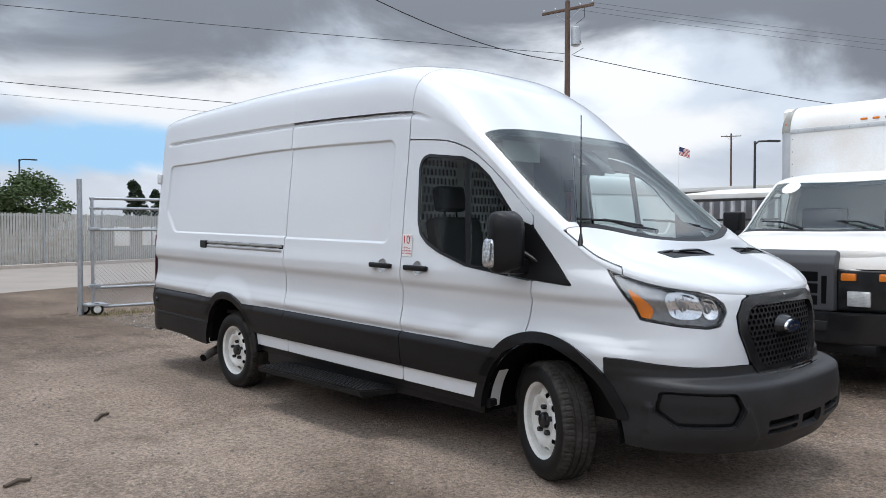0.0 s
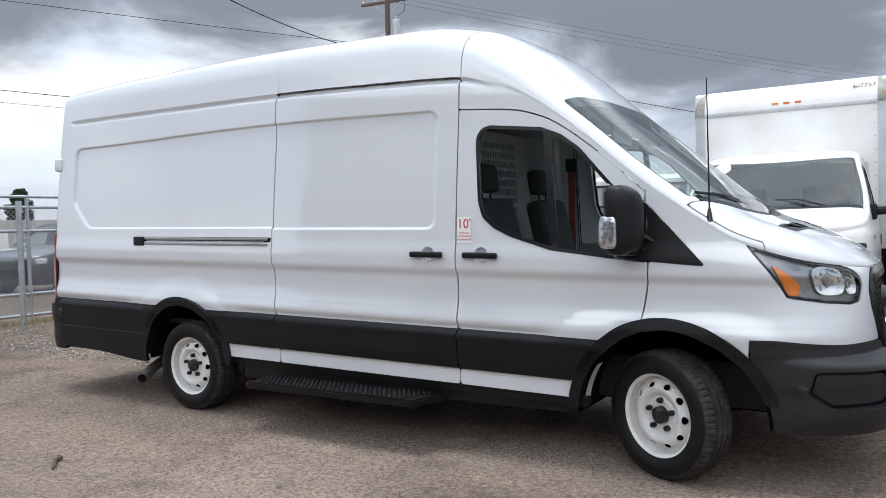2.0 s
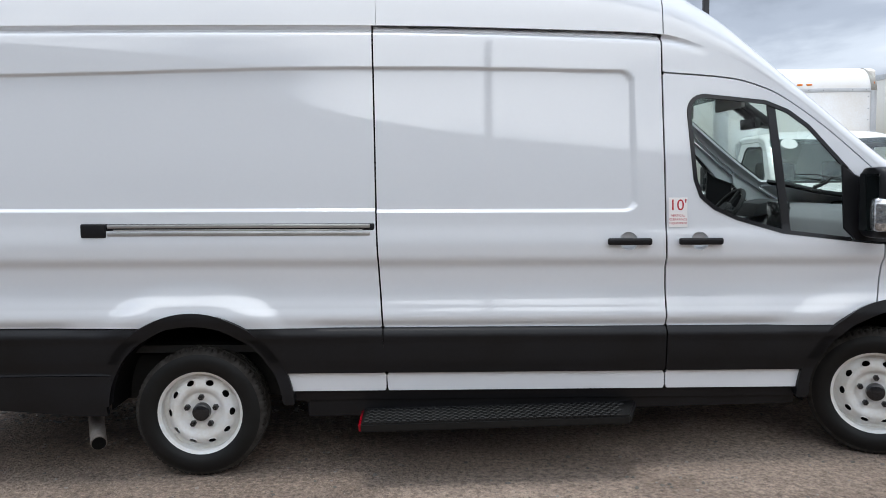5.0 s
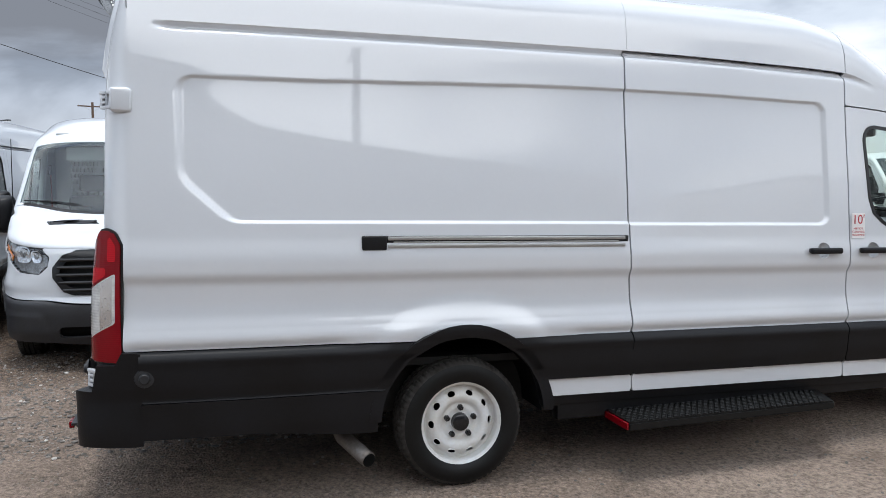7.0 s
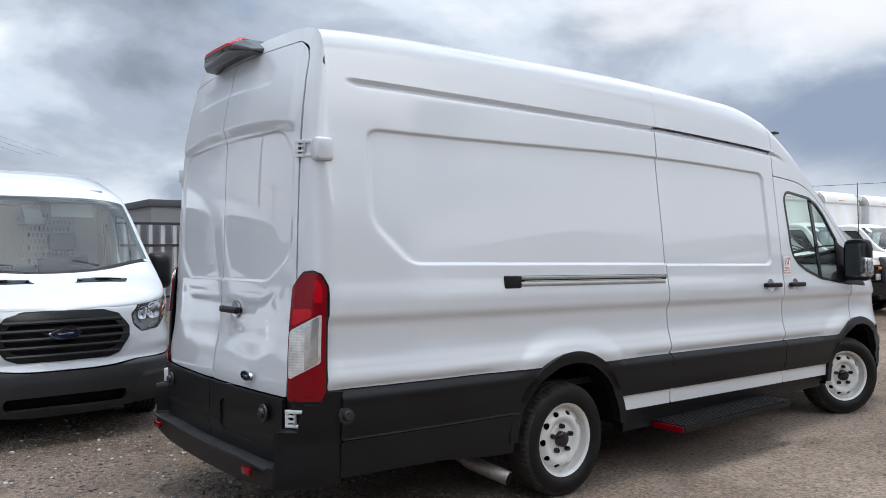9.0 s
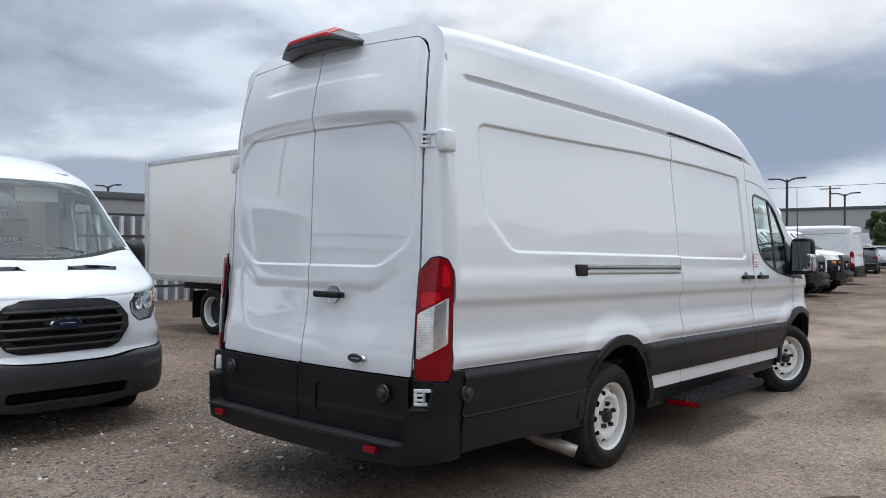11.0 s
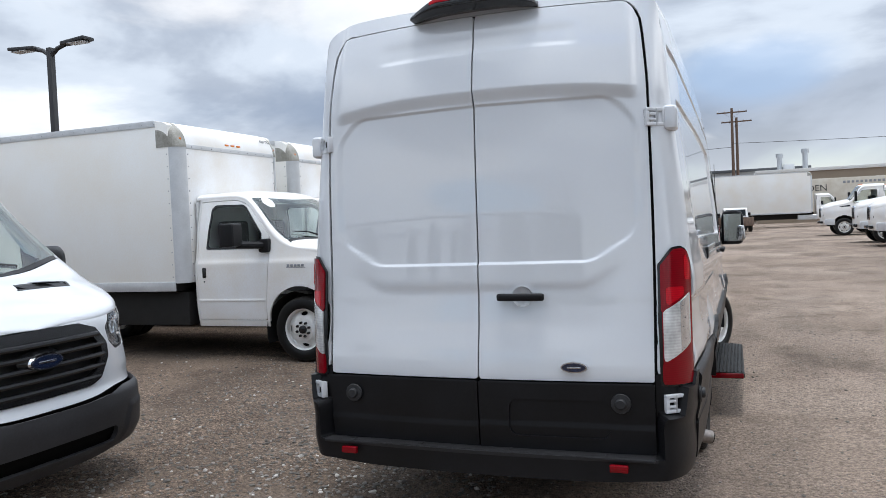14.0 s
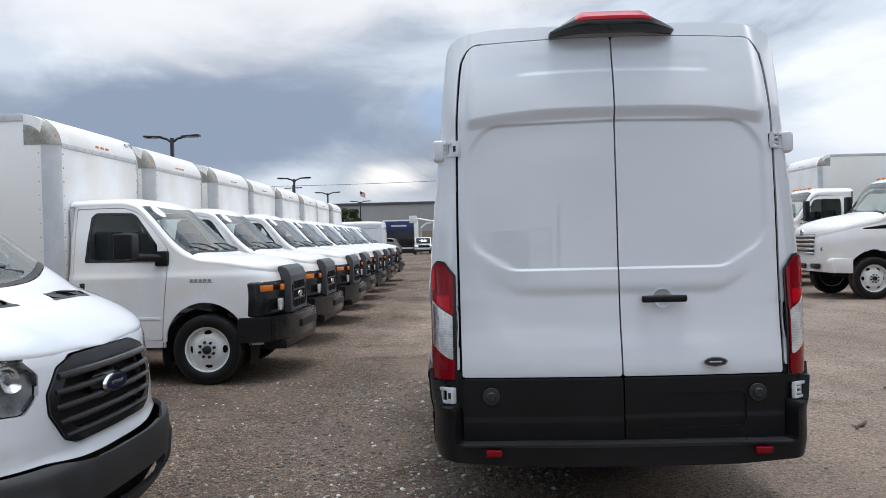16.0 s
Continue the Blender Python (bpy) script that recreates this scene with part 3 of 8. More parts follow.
def plan_line(step, k=PLAN):
    """Half outline seen from above, rear middle to front middle: u, share of half width, share of nose shift, share of tail shift, run."""
    rows = [(k["rear"] + k["bow"] * (g / k["side"]) ** 2, g, 0, 1) for g in np.linspace(0, k["side"], 60)]
    for f in np.linspace(0, math.pi / 2, 30)[1:]:
        rows.append((k["corner"] + (k["rear"] + k["bow"] - k["corner"]) * math.cos(f), k["side"] + (1 - k["side"]) * math.sin(f), 0, math.cos(f)))
    rows += [(u, 1, 0, 0) for u in np.linspace(k["corner"], k["start"], 200)[1:]]
    for f in np.linspace(0, math.pi / 2, 120)[1:]:
        x, g = math.sin(f) ** (2 / k["p"]), max(math.cos(f), 0) ** (2 / k["q"])
        rows.append((k["start"] + (k["front"] - k["start"]) * x, g, x, 0))
    r = np.array(rows)
    run = np.concatenate(([0], np.cumsum(np.hypot(np.diff(r[:, 0]), np.diff(r[:, 1])))))
    s = np.linspace(0, run[-1], int(run[-1] / step) + 1)
    fine = []
    for c0, c1, st in k.get("fine", ()):
        fine.append(np.arange(c0, c1, st))
    s = np.unique(np.round(np.concatenate([s] + fine), 4))
    return [np.interp(s, run, r[:, i]) for i in range(4)] + [s]


def arch_bulge(u, z, cu, w, depth):
    """Raised shoulder round a wheel arch."""
    top = 0.765 + 0.240 * np.clip(1 - (np.abs(u - cu) / w) ** 2.6, 0, 1)
    return depth * sm(0.040, -0.110, z - top) * sm(0.70, 0.78, z)


def round_min(a, b, r):
    """Both inside, with the corner between them rounded."""
    return np.where((a < r) & (b < r), r - np.hypot(r - a, r - b), np.minimum(a, b))


def side_relief(form, u, z):
    d = np.zeros(np.shape(u))
    line = 2.098 + 0.05 * sm(-3.3, -0.9, u) - 0.012 * sm(-0.5, 0.4, u)
    rear = round_min(poly_in(u, z, [(-3.145, 1.678), (-3.002, 1.545), (-0.70, 1.545), (-0.70, 2.30), (-3.145, 2.30)], 0.14), line - z, 0.07)
    front = np.minimum(box_in(u, z, -0.98, 0.475, 1.398, 2.30, 0.06), line - z)
    front = np.where(u > 0.3, np.minimum(front, disc_in(u, z, 0.395, 2.055, 0.085) + 10 * ((u < 0.395) | (z < 2.055))), front)
    mask = np.where(u < (SEAM_R), rear, front)
    d -= 0.015 * sm(-0.009, 0.009, mask)
    d += arch_bulge(u, z, REAR_AXLE, 0.50, 0.014) + arch_bulge(u, z, FRONT_AXLE + 0.03, 0.66, 0.009)
    d -= 0.014 * np.exp(-((z - 0.790) / 0.022) ** 2) * sm(2.0, 1.85, u) * sm(0.56, 0.72, np.abs(u - REAR_AXLE)) * sm(0.60, 0.76, np.abs(u - FRONT_AXLE - 0.035))
    # drip gutter along the roof
    gut = tab(u, form["edge"]) - 0.012
    d -= 0.026 * np.exp(-((z - gut + 0.010) / 0.014) ** 2) * sm(-3.40, -3.30, u) * sm(0.9, 0.6, u)
    return d


def tail_relief(v, z):
    """Pressings of the rear doors, outwards."""
    av = np.abs(v)
    pane = np.minimum(poly_in(av, z, [(-1, 1.472), (0.517, 1.472), (0.625, 1.538), (0.625, 1.90), (0.60, 1.93), (-1, 1.955)], 0.16), 1)
    d = -0.010 * sm(-0.008, 0.008, pane)
    brow = np.clip((z + 0.10 * av ** 3 - 2.112) / 0.062, 0, 1)
    d += 0.024 * (0.7 * brow + 0.3 * sm(0, 1, brow)) * sm(0.82, 0.75, av)
    d -= 0.005 * sm(2.36, 2.39, z + 0.05 * av ** 2) * sm(0.55, 0.45, av) * sm(2.48, 2.43, z)
    lower = tab(z - 0.10 * sm(0.50, 0.74, av), [(0.85, 0), (0.89, -0.001), (0.985, -0.0085), (1.04, -0.010), (1.17, -0.009), (1.215, -0.001), (1.24, 0)])
    d += lower * sm(0.74, 0.46, av)
    return d


def side_grid(form, step, dz, sgn, z0=0.25, z1=2.78, out=0.0, tail_out=0.0, relief=True):
    k = form.get("plan", PLAN)
    U, G, WF, WR, C = plan_line(step, k)
    z = np.linspace(z0, z1, int((z1 - z0) / dz) + 1)
    if relief:
        z = np.unique(np.round(np.concatenate([z] + [np.arange(*q) for q in ((1.385, 1.425, 0.004), (2.07, 2.19, 0.006), (2.31, 2.385, 0.005), (1.295, 1.33, 0.005), (0.885, 0.925, 0.006), (0.725, 0.79, 0.007))]), 4))
    Zm, Um = np.meshgrid(z, U)
    Gm, Wf, Wr, Cm = (np.repeat(a[:, None], len(z), 1) for a in (G, WF, WR, C))
    u = Um + Wf * (tab(Zm, form["nose"]) - k["front"]) + Wr * (tab(Zm, form["tail"]) - k["rear"])
    half = tab(Zm, form["half"]) * (1 - 0.02 * sm(-2.9, -3.7, Um)) - 0.03 * sm(0.9, 2.3, Um) * sm(0.9, 1.5, Zm)
    if relief:
        half = half + side_relief(form, u, Zm) * sm(-3.62, -3.48, Um)
    v = (half + out) * Gm
    if relief:
        u = u - tail_relief(v, Zm) * sm(0.90, 0.84, Gm) * (Um < -3)
    u = u - tail_out * Wr
    P = np.stack([u, sgn * v, Zm - form.get("rake", RAKE) * u], -1)
    return dict(P=P, u=u, v=v, z=Zm, c=Cm, g=Gm, flip=sgn > 0)


def roof_lean(form, u):
    """How far the roof's sides lean in, as a share of the half width."""
    return form.get("lean", 0.0) * sm(1.3, 0.5, u)


def top_line(form, u, v):
    """Height of the upper surface over (u, v)."""
    e, r, p = tab(u, form["edge"]), tab(u, form["ridge"]), tab(u, form["round"])
    w = np.clip(np.abs(v) / np.maximum(edge_half(form, u), 0.01), 0, 1)
    lean = roof_lean(form, u)
    t = np.zeros(np.shape(w))
    for k in range(16):
        q = np.clip(w / (1 - lean * t), 0, 1)
        t = 0.5 * t + 0.5 * (1 - q ** p) ** (1 / p)
    return e + (r - e) * t


def edge_half(form, u):
    e = tab(u, form["edge"])
    half = tab(e, form["half"]) * (1 - 0.02 * sm(-2.9, -3.7, u)) - 0.03 * sm(0.9, 2.3, u) * sm(0.9, 1.5, e)
    k = form.get("plan", PLAN)
    x = np.clip((u - k["start"]) / (tab(e, form["nose"]) - k["start"]), 0, 1)
    return half * (1 - x ** k["p"]) ** (1 / k["q"])


def tail_line(form, w, z):
    """Where the rear face stands at a share w of the half width."""
    shift = tab(z, form["tail"]) - REAR_U
    f = np.arcsin(np.clip((w - 0.86) / 0.14, 0, 1))
    return np.where(w < 0.86, REAR_U + 0.045 * (w / 0.86) ** 2 + shift, CORNER_U + (REAR_U + 0.045 - CORNER_U + shift) * np.cos(f))


def upper_grid(form, step, n):
    u = form["stations"](step) if "stations" in form else np.concatenate((np.arange(-3.72, 2.5, step), np.arange(2.5, 2.872, step / 2)))
    f = np.linspace(0, math.pi, n)
    Fm, Um = np.meshgrid(f, u)
    p = tab(Um, form["round"])
    e, r = tab(Um, form["edge"]), tab(Um, form["ridge"])
    c = np.cos(Fm)
    half = edge_half(form, Um)
    rise = np.sin(Fm) ** (2 / p)
    v = half * np.sign(c) * np.abs(c) ** (2 / p) * (1 - roof_lean(form, Um) * rise)
    z = e + (r - e) * rise
    P = np.stack([Um, v, z - form.get("rake", RAKE) * Um], -1)
    return dict(P=P, u=Um, v=v, z=z, w=np.abs(v) / np.maximum(half * (1 - roof_lean(form, Um) * rise), 0.01), flip=True)


def shifted(grid, d):
    """The grid moved inwards by d."""
    P = grid["P"]
    a, b = np.gradient(P, axis=0), np.gradient(P, axis=1)
    n = np.cross(a, b)
    n /= np.linalg.norm(n, axis=-1, keepdims=True) + 1e-9
    return P + n * (d if grid.get("flip") else -d)


DOOR_GLASS = [(0.775, 1.92), (0.779, 1.945), (0.788, 1.967), (0.803, 1.986), (0.824, 1.998), (0.86, 2.005), (1.19, 1.972), (1.31, 1.925), (1.42, 1.845), (1.66, 1.580), (1.78, 1.48), (1.805, 1.225), (1.60, 1.245),
              (1.27, 1.283), (1.02, 1.355), (0.90, 1.41), (0.83, 1.47), (0.80, 1.56)]
SAIL = [(1.60, 1.64), (1.66, 1.585), (1.80, 1.535), (2.11, 1.205), (1.66, 1.235), (1.60, 1.30)]


def arch_in(u, z, cu, r, cz=0.345):
    return np.where(z > cz, r - np.hypot(u - cu, z - cz), r - np.abs(u - cu) + 0.12 * (z - cz))


def door_front_edge(z):
    return tab(z, [(0.3, 1.40), (0.55, 1.44), (0.70, 1.60), (0.834, 1.757), (1.0, 1.80), (1.2, 1.822), (1.43, 1.812), (1.6, 1.80), (2.4, 1.80)])


def windscreen_in(form, u, v):
    av = np.abs(v)
    top = u - (1.315 + 0.10 * (1 - (av / 0.85) ** 2))
    low = (2.045 + 0.235 * (1 - (av / 0.86) ** 2)) - u
    return np.minimum(np.minimum(top, low), edge_half(form, u) - 0.062 - av)


GRILLE = [(-0.5, 1.168), (0.36, 1.158), (0.43, 1.135), (0.485, 1.06), (0.48, 0.98), (0.40, 0.80), (0.355, 0.755), (0.30, 0.735), (-0.5, 0.725)]
GRILLE_OLD = [(-0.5, 1.150), (0.30, 1.145), (0.42, 1.11), (0.50, 1.01), (0.50, 0.93), (0.42, 0.815), (0.34, 0.785), (-0.5, 0.775)]
HEADLAMP_OLD = [(1.18, 1.335), (0.96, 1.295), (0.76, 1.245), (0.60, 1.18), (0.545, 1.11), (0.56, 1.02), (0.63, 0.955), (0.84, 0.97), (1.04, 1.06)]
HEADLAMP = [(1.20, 1.318), (1.02, 1.262), (0.86, 1.226), (0.72, 1.200), (0.62, 1.172), (0.575, 1.135), (0.57, 1.085), (0.62, 1.015), (0.70, 1.005), (0.86, 1.018), (1.06, 1.045), (1.13, 1.18)]


TAIL_LAMP = [(0.872, 0.738), (1.058, 0.733), (1.066, 0.76), (1.066, 1.295), (1.030, 1.350), (0.985, 1.366), (0.935, 1.360), (0.872, 1.288)]


def build_shell(van, form, sides, fresh=True):
    for sgn, step, dz in sides:
        g = side_grid(form, step, dz, sgn)
        u, v, z, c, P, fl = g["u"], g["v"], g["z"], g["c"], g["P"], g["flip"]
        cmax = c.max()
        rear = c < 1.13
        roofz = np.where(rear, top_line(form, np.clip(u, -3.60, 3), v), tab(u, form["edge"]))
        under = roofz + 0.004 - z
        dt = form["door_top"]
        dv = np.minimum(tab(z, [(0.3, 0.835), (1.4, 0.842), (2.1, 0.834), (2.36, 0.815), (2.5, 0.795)]), tab(z, [(dt - 0.16, 0.9), (dt - 0.10, 0.80), (dt - 0.055, 0.778), (dt - 0.02, 0.742), (dt, 0.68), (dt + 0.04, 0.5)]))
        door_r = np.minimum(np.minimum(dv - v, dt - 0.03 * v * v - z), np.where(c < 1.0, 1.0, -1.0))
        lamp = poly_in(c, z, TAIL_LAMP)
        ra, fa = arch_in(u, z, REAR_AXLE, 0.475), arch_in(u, z, FRONT_AXLE + 0.035, 0.505, 0.36)
        ra = np.where(rear, -1, ra)
        fa = np.where(u < 0.5, -1, fa)
        win = np.where(rear, -1, poly_in(u, z, DOOR_GLASS))
        sail = np.where(rear, -1, poly_in(u, z, SAIL))
        s1, s2 = tab(z, [(0.3, SEAM_R + 0.04), (0.8, SEAM_R + 0.02), (1.36, SEAM_R), (2.4, SEAM_R)]), SEAM_F + 0 * z
        df = door_front_edge(z)
        door_top = tab(u, [(0.6, 2.132), (1.0, 2.10), (1.2, 2.045), (1.374, 1.945), (1.78, 1.612), (2.2, 1.2)])
        band = 0.782
        nosec = c > cmax - 1.25
        bump_top = np.where(nosec, tab(u, [(2.1, 0.822), (2.4, 0.830), (2.6, 0.812), (2.75, 0.80), (2.85, 0.80), (2.95, 0.74)]) - (0.0 if fresh else 0.075), -1)
        grille = np.where(nosec & (u > 2.4), poly_in(v, z, GRILLE if fresh else GRILLE_OLD), -1)
        hl = poly_in(cmax - c, z, HEADLAMP if fresh else HEADLAMP_OLD)
        G = 0.0045
        body = np.minimum(np.minimum(under, -ra), -lamp)
        cups = np.where(rear | (sgn > 0), -1, np.maximum(disc_in(u, z, 0.435, 1.236, 0.049), disc_in(u, z, 0.815, 1.236, 0.049)))
        cup_r = np.where(rear & (sgn < 0), disc_in(v, z, 0.225, 1.148, 0.049), -1)
        quarter = np.minimum.reduce([body, s1 - u - G, -door_r - np.where(v > 0.7, 0.013, 0.005), np.where(u < -2.0, z - 0.788, z - band)])
        sheet("rear_body_side", P, quarter, WHITE, van, flip=fl, rim=0.02)
        sheet("sliding_door", P, np.minimum.reduce([under - 0.02, u - s1 - G, s2 - u - G, z - band, -cups]), WHITE, van, flip=fl, rim=0.02)
        over = np.minimum.reduce([under, u - s2 - G, z - np.where(u < 1.8, door_top + G, -1), np.where(u < 1.8, 1.0, 1.80 - u), np.where(nosec, 0.2 - u, 1.0) + 2.0])
        sheet("cab_upper_side", P, np.minimum(over, -sail - G), WHITE, van, flip=fl, rim=0.02)
        sheet("front_door", P, np.minimum.reduce([u - s2 - G, df - u - G, door_top - G - z, z - band, -win - 0.012, -sail - G, -fa, -cups]), WHITE, van, flip=fl, rim=0.03)
        fend = np.minimum.reduce([under, np.where(u < 1.7, z - 0.60, 1.0), u - df - G, -fa, -sail - G, z - bump_top - G, -hl - 0.004, -grille - 0.02])
        sheet("fender", P, fend, WHITE, van, flip=fl, rim=0.025)
        PG = shifted(g, 0.010)
        sheet("side_window", PG, np.minimum(win - 0.0, 1.60 - u + 0.03 * (z - 1.2)), GLASS, van, flip=fl, rim=0, label="tinted side window").visible_shadow = False
        bar = np.minimum(win, 0.022 - np.abs(u - 1.225 - 0.10 * (1.93 - z)))
        sheet("window_divider", shifted(g, 0.006), bar, GLOSS_BLACK, van, flip=fl, rim=0.012, label="black window divider bar")
        PS = shifted(g, -0.004)
        frame_in = np.minimum(0.010 - np.abs(win), np.minimum(1.64 - u, z - 1.2))
        sheet("window_seal", PS, np.where(sail > 0, -1, frame_in), GLOSS_BLACK, van, flip=fl, rim=0.012, label="black rubber window seal")
        sheet("sail_panel", PS, np.minimum(sail, np.abs(u - df) - 0.004), PLASTIC, van, flip=fl, rim=0.012, label="black plastic mirror base panel")
        # black cladding, white sill strip, rocker
        swell = 0.006 + 0.016 * sm(0.785, 0.735, z) - 0.012 * sm(0.60, 0.40, z) + 0.007 * (z < 0.536) * (u < -2.0)
        PC = P + (shifted(g, -1.0) - P) * swell[..., None]
        mid = np.minimum.reduce([band - z, z - 0.538, -ra, -fa, u + 2.0, 2.0 - u, np.abs(u - s1) - G, np.abs(u - s2) - G])
        sheet("side_cladding", PC, mid, PLASTIC, van, flip=fl, rim=0.014, label="black plastic side cladding")
        sheet("sill_strip", P, np.minimum.reduce([0.534 - z, z - 0.438, -ra, -fa, u + 2.0, 2.0 - u, np.abs(u - s1) - G, np.abs(u - s2) - G]), WHITE, van, flip=fl, rim=0.02)
        sheet("rocker", shifted(g, 0.03), np.minimum.reduce([0.437 - z, z - 0.375, u + 1.40, 1.45 - u]), PLASTIC, van, flip=fl, rim=0.06)
        back = np.minimum.reduce([0.782 - z, -ra, -2.0 - u, np.abs(z - 0.536) - 0.004, c - 1.135, z - 0.355 + 0.04 * sm(-3.0, -2.4, u)])
        sheet("rear_cladding", PC, back, PLASTIC, van, flip=fl, rim=0.03, label="black plastic rear quarter cladding")
        # near-black backing strips that paint shade into the door gaps
        gap_shade_in = shifted(g, 0.014)
        sheet("door_gap_shade", gap_shade_in, np.minimum.reduce([0.014 - np.abs(door_r), z - 0.42, np.where(rear, 1.0, -1.0)]), VOID, van, flip=fl, rim=0)
        for line in (s1, s2):
            sheet("door_gap_shade", gap_shade_in, np.minimum.reduce([0.012 - np.abs(u - line), z - 0.44, under - 0.03, np.where(rear, -1.0, 1.0)]), VOID, van, flip=fl, rim=0)
        # rear door with its dark lower panel
        half_gap = v - 0.004
        sheet("rear_door", P, np.minimum.reduce([door_r, half_gap, z - 0.748, -cup_r, under]), WHITE, van, flip=fl, rim=0.025)
        plate = np.where(rear & (sgn < 0), box_in(v, z, 0.154, 0.635, 0.482, 0.66, 0.045), -1)
        sheet("rear_door_lower_panel", PC, np.minimum.reduce([door_r, half_gap, 0.744 - z, z - 0.405, -plate]), PLASTIC, van, flip=fl, rim=0.02, label="black plastic lower rear door panel")
        if sgn < 0:
            sheet("plate_panel", PC + shifted(g, 0.011) - P, plate + 0.01, PLASTIC, van, flip=fl, rim=0.0, label="blank recessed number plate panel")
        # tail lamp
        gl = side_grid(dict(form, tail=[(0.3, -3.756), (0.9, -3.752), (1.4, -3.708), (2.75, -3.62)], half=[(0.25, 1.024), (1.4, 1.020), (2.8, 1.0)]), step, dz, sgn, 0.70, 1.44, relief=False)
        PL, cl, zl = shifted(gl, -0.010), gl["c"], gl["z"]
        lean = 0.55 * (cl - 0.885)
        lamp_l = poly_in(cl, zl, TAIL_LAMP)
        clear = np.minimum.reduce([zl - 0.84 - lean, 1.077 + lean - zl, cl - 0.884, 1.040 - cl])
        sheet("lamp_gasket", shifted(gl, -0.001), lamp_l + 0.007, GLOSS_BLACK, van, flip=fl, rim=0.01)
        lampob = sheet("tail_lamp", PL, np.minimum(lamp_l - 0.004, -clear), RED_LENS, van, flip=fl, rim=0.02, label="red tail lamp")
        sheet("reversing_lens", PL, np.minimum(lamp_l - 0.006, clear), CLEAR_LENS, lampob, flip=fl, rim=0.01, label="clear reversing lamp lens")
        glow = np.maximum(np.minimum.reduce([lamp_l - 0.026, zl - 1.215, cl - 0.998]), np.minimum.reduce([lamp_l - 0.026, zl - 1.090 - lean, 1.185 - zl, 0.990 - cl]))
        sheet("lamp_panel", shifted(gl, -0.0125), glow, RED_BRIGHT, lampob, flip=fl, rim=0.005, label="brighter red brake lamp panel")
        comb = 0.003 - np.abs((zl - 0.87 - lean) % 0.032 - 0.016)
        split = np.minimum.reduce([clear - 0.006, cl - 0.965, 1.026 - cl])
        sheet("lamp_chamber", shifted(gl, -0.0115), split, REFLECTOR, lampob, flip=fl, rim=0.004, label="bright chamber of the reversing lamp")
        sheet("lens_ribs", shifted(gl, -0.013), np.minimum.reduce([clear - 0.012, comb, cl - 0.969, 1.022 - cl]), GLOSS_BLACK, lampob, flip=fl, rim=0.004)["kind"] = "stuff"
        # rear bumper with raised corners
        gb = side_grid(form, 0.02, 0.011, sgn, 0.28, 0.80, 0.012, 0.095, False)
        cb, zb = gb["c"], gb["z"]
        keepb = np.minimum.reduce([np.maximum(0.412 - zb, np.minimum(cb - 0.885, np.where(cb < 1.0, 0.598, np.where(cb > 1.072, 0.784, 0.726)) - zb)), 1.142 - cb, zb - 0.30 - 0.02 * sm(0.5, 1.0, cb)])
        sheet("rear_bumper", gb["P"], keepb, PLASTIC, van, flip=fl, rim=0.115, label="black plastic rear bumper with step")
        # strip of lighter plastic paints the highlight along the step's edge
        lip = np.minimum.reduce([0.4155 - zb, zb - 0.399, 0.86 - cb])
        sheet("step_lip", shifted(gb, -0.004), lip, BUMPER, van, flip=fl, rim=0.02, label="lighter edge strip of the bumper step, painted as a highlight")
        sheet("bumper_corner_backing", shifted(g, 0.004), np.minimum.reduce([-door_r - 0.004, 0.784 - z, z - 0.36, c - 0.6, 1.14 - c]), PLASTIC, van, flip=fl, rim=0.0)
        # front bumper, lamp, grille
        push = np.where(nosec, sm(2.30, 2.80, u), 0.0) * (0.105 * sm(0.750, 0.705, z) - 0.035 * sm(0.47, 0.36, z)) * (1.0 if fresh else 0.6)

        def nose_grid(d):
            """The nose moved inwards by d, carried forward with the bumper."""
            Q = shifted(g, d)
            Q[..., 0] += push
            return Q

        PB = nose_grid(-0.008)
        black = BUMPER if fresh else PLASTIC_OLD
        slot = np.where(nosec & (u > 2.5), np.maximum(np.maximum(box_in(v, z, -0.13, 0.13, 0.425, 0.515, 0.012), box_in(v, z, 0.18, 0.47, 0.445, 0.475, 0.010)), box_in(v, z, 0.18, 0.47, 0.49, 0.525, 0.010)) if fresh
                        else box_in(v, z, -0.6, 0.46, 0.405, 0.50, 0.03), -1)
        chin = 0.012 * sm(0.012, -0.012, z - 0.405 - 0.20 * sm(0.50, 0.62, v)) * np.where(nosec & (u > 2.5), 1.0, 0.0)
        fog = poly_in(cmax - c, z, [(1.00, 0.655), (0.69, 0.655), (0.665, 0.60), (0.70, 0.535), (0.95, 0.525), (1.02, 0.58)], 0.035) - (0.0 if fresh else 1.0)
        bumper = np.minimum.reduce([np.where(nosec, 1.0, -1.0), bump_top - z, -fa, -grille, z - 0.365 + 0.03 * sm(0.6, 0.2, v), -slot, -fog])
        bob = sheet("front_bumper", PB + (shifted(g, -1.0) - P) * chin[..., None], bumper, black, van, flip=fl, rim=0.03, label="black plastic front bumper")
        fgrid = nose_grid(0.028)
        sheet("fog_lamp_blank", fgrid, fog + 0.02, PLASTIC, bob, flip=fl, rim=0.0)
        sheet("fog_lamp_cover", nose_grid(0.012), fog - 0.024, black, bob, flip=fl, rim=0.016)
        sheet("fog_lamp_bezel", nose_grid(-0.013), 0.009 - np.abs(fog + 0.002), black, bob, flip=fl, rim=0.03)
        sheet("bumper_slot", nose_grid(0.04), slot + 0.10, VOID, bob, flip=fl, rim=0)
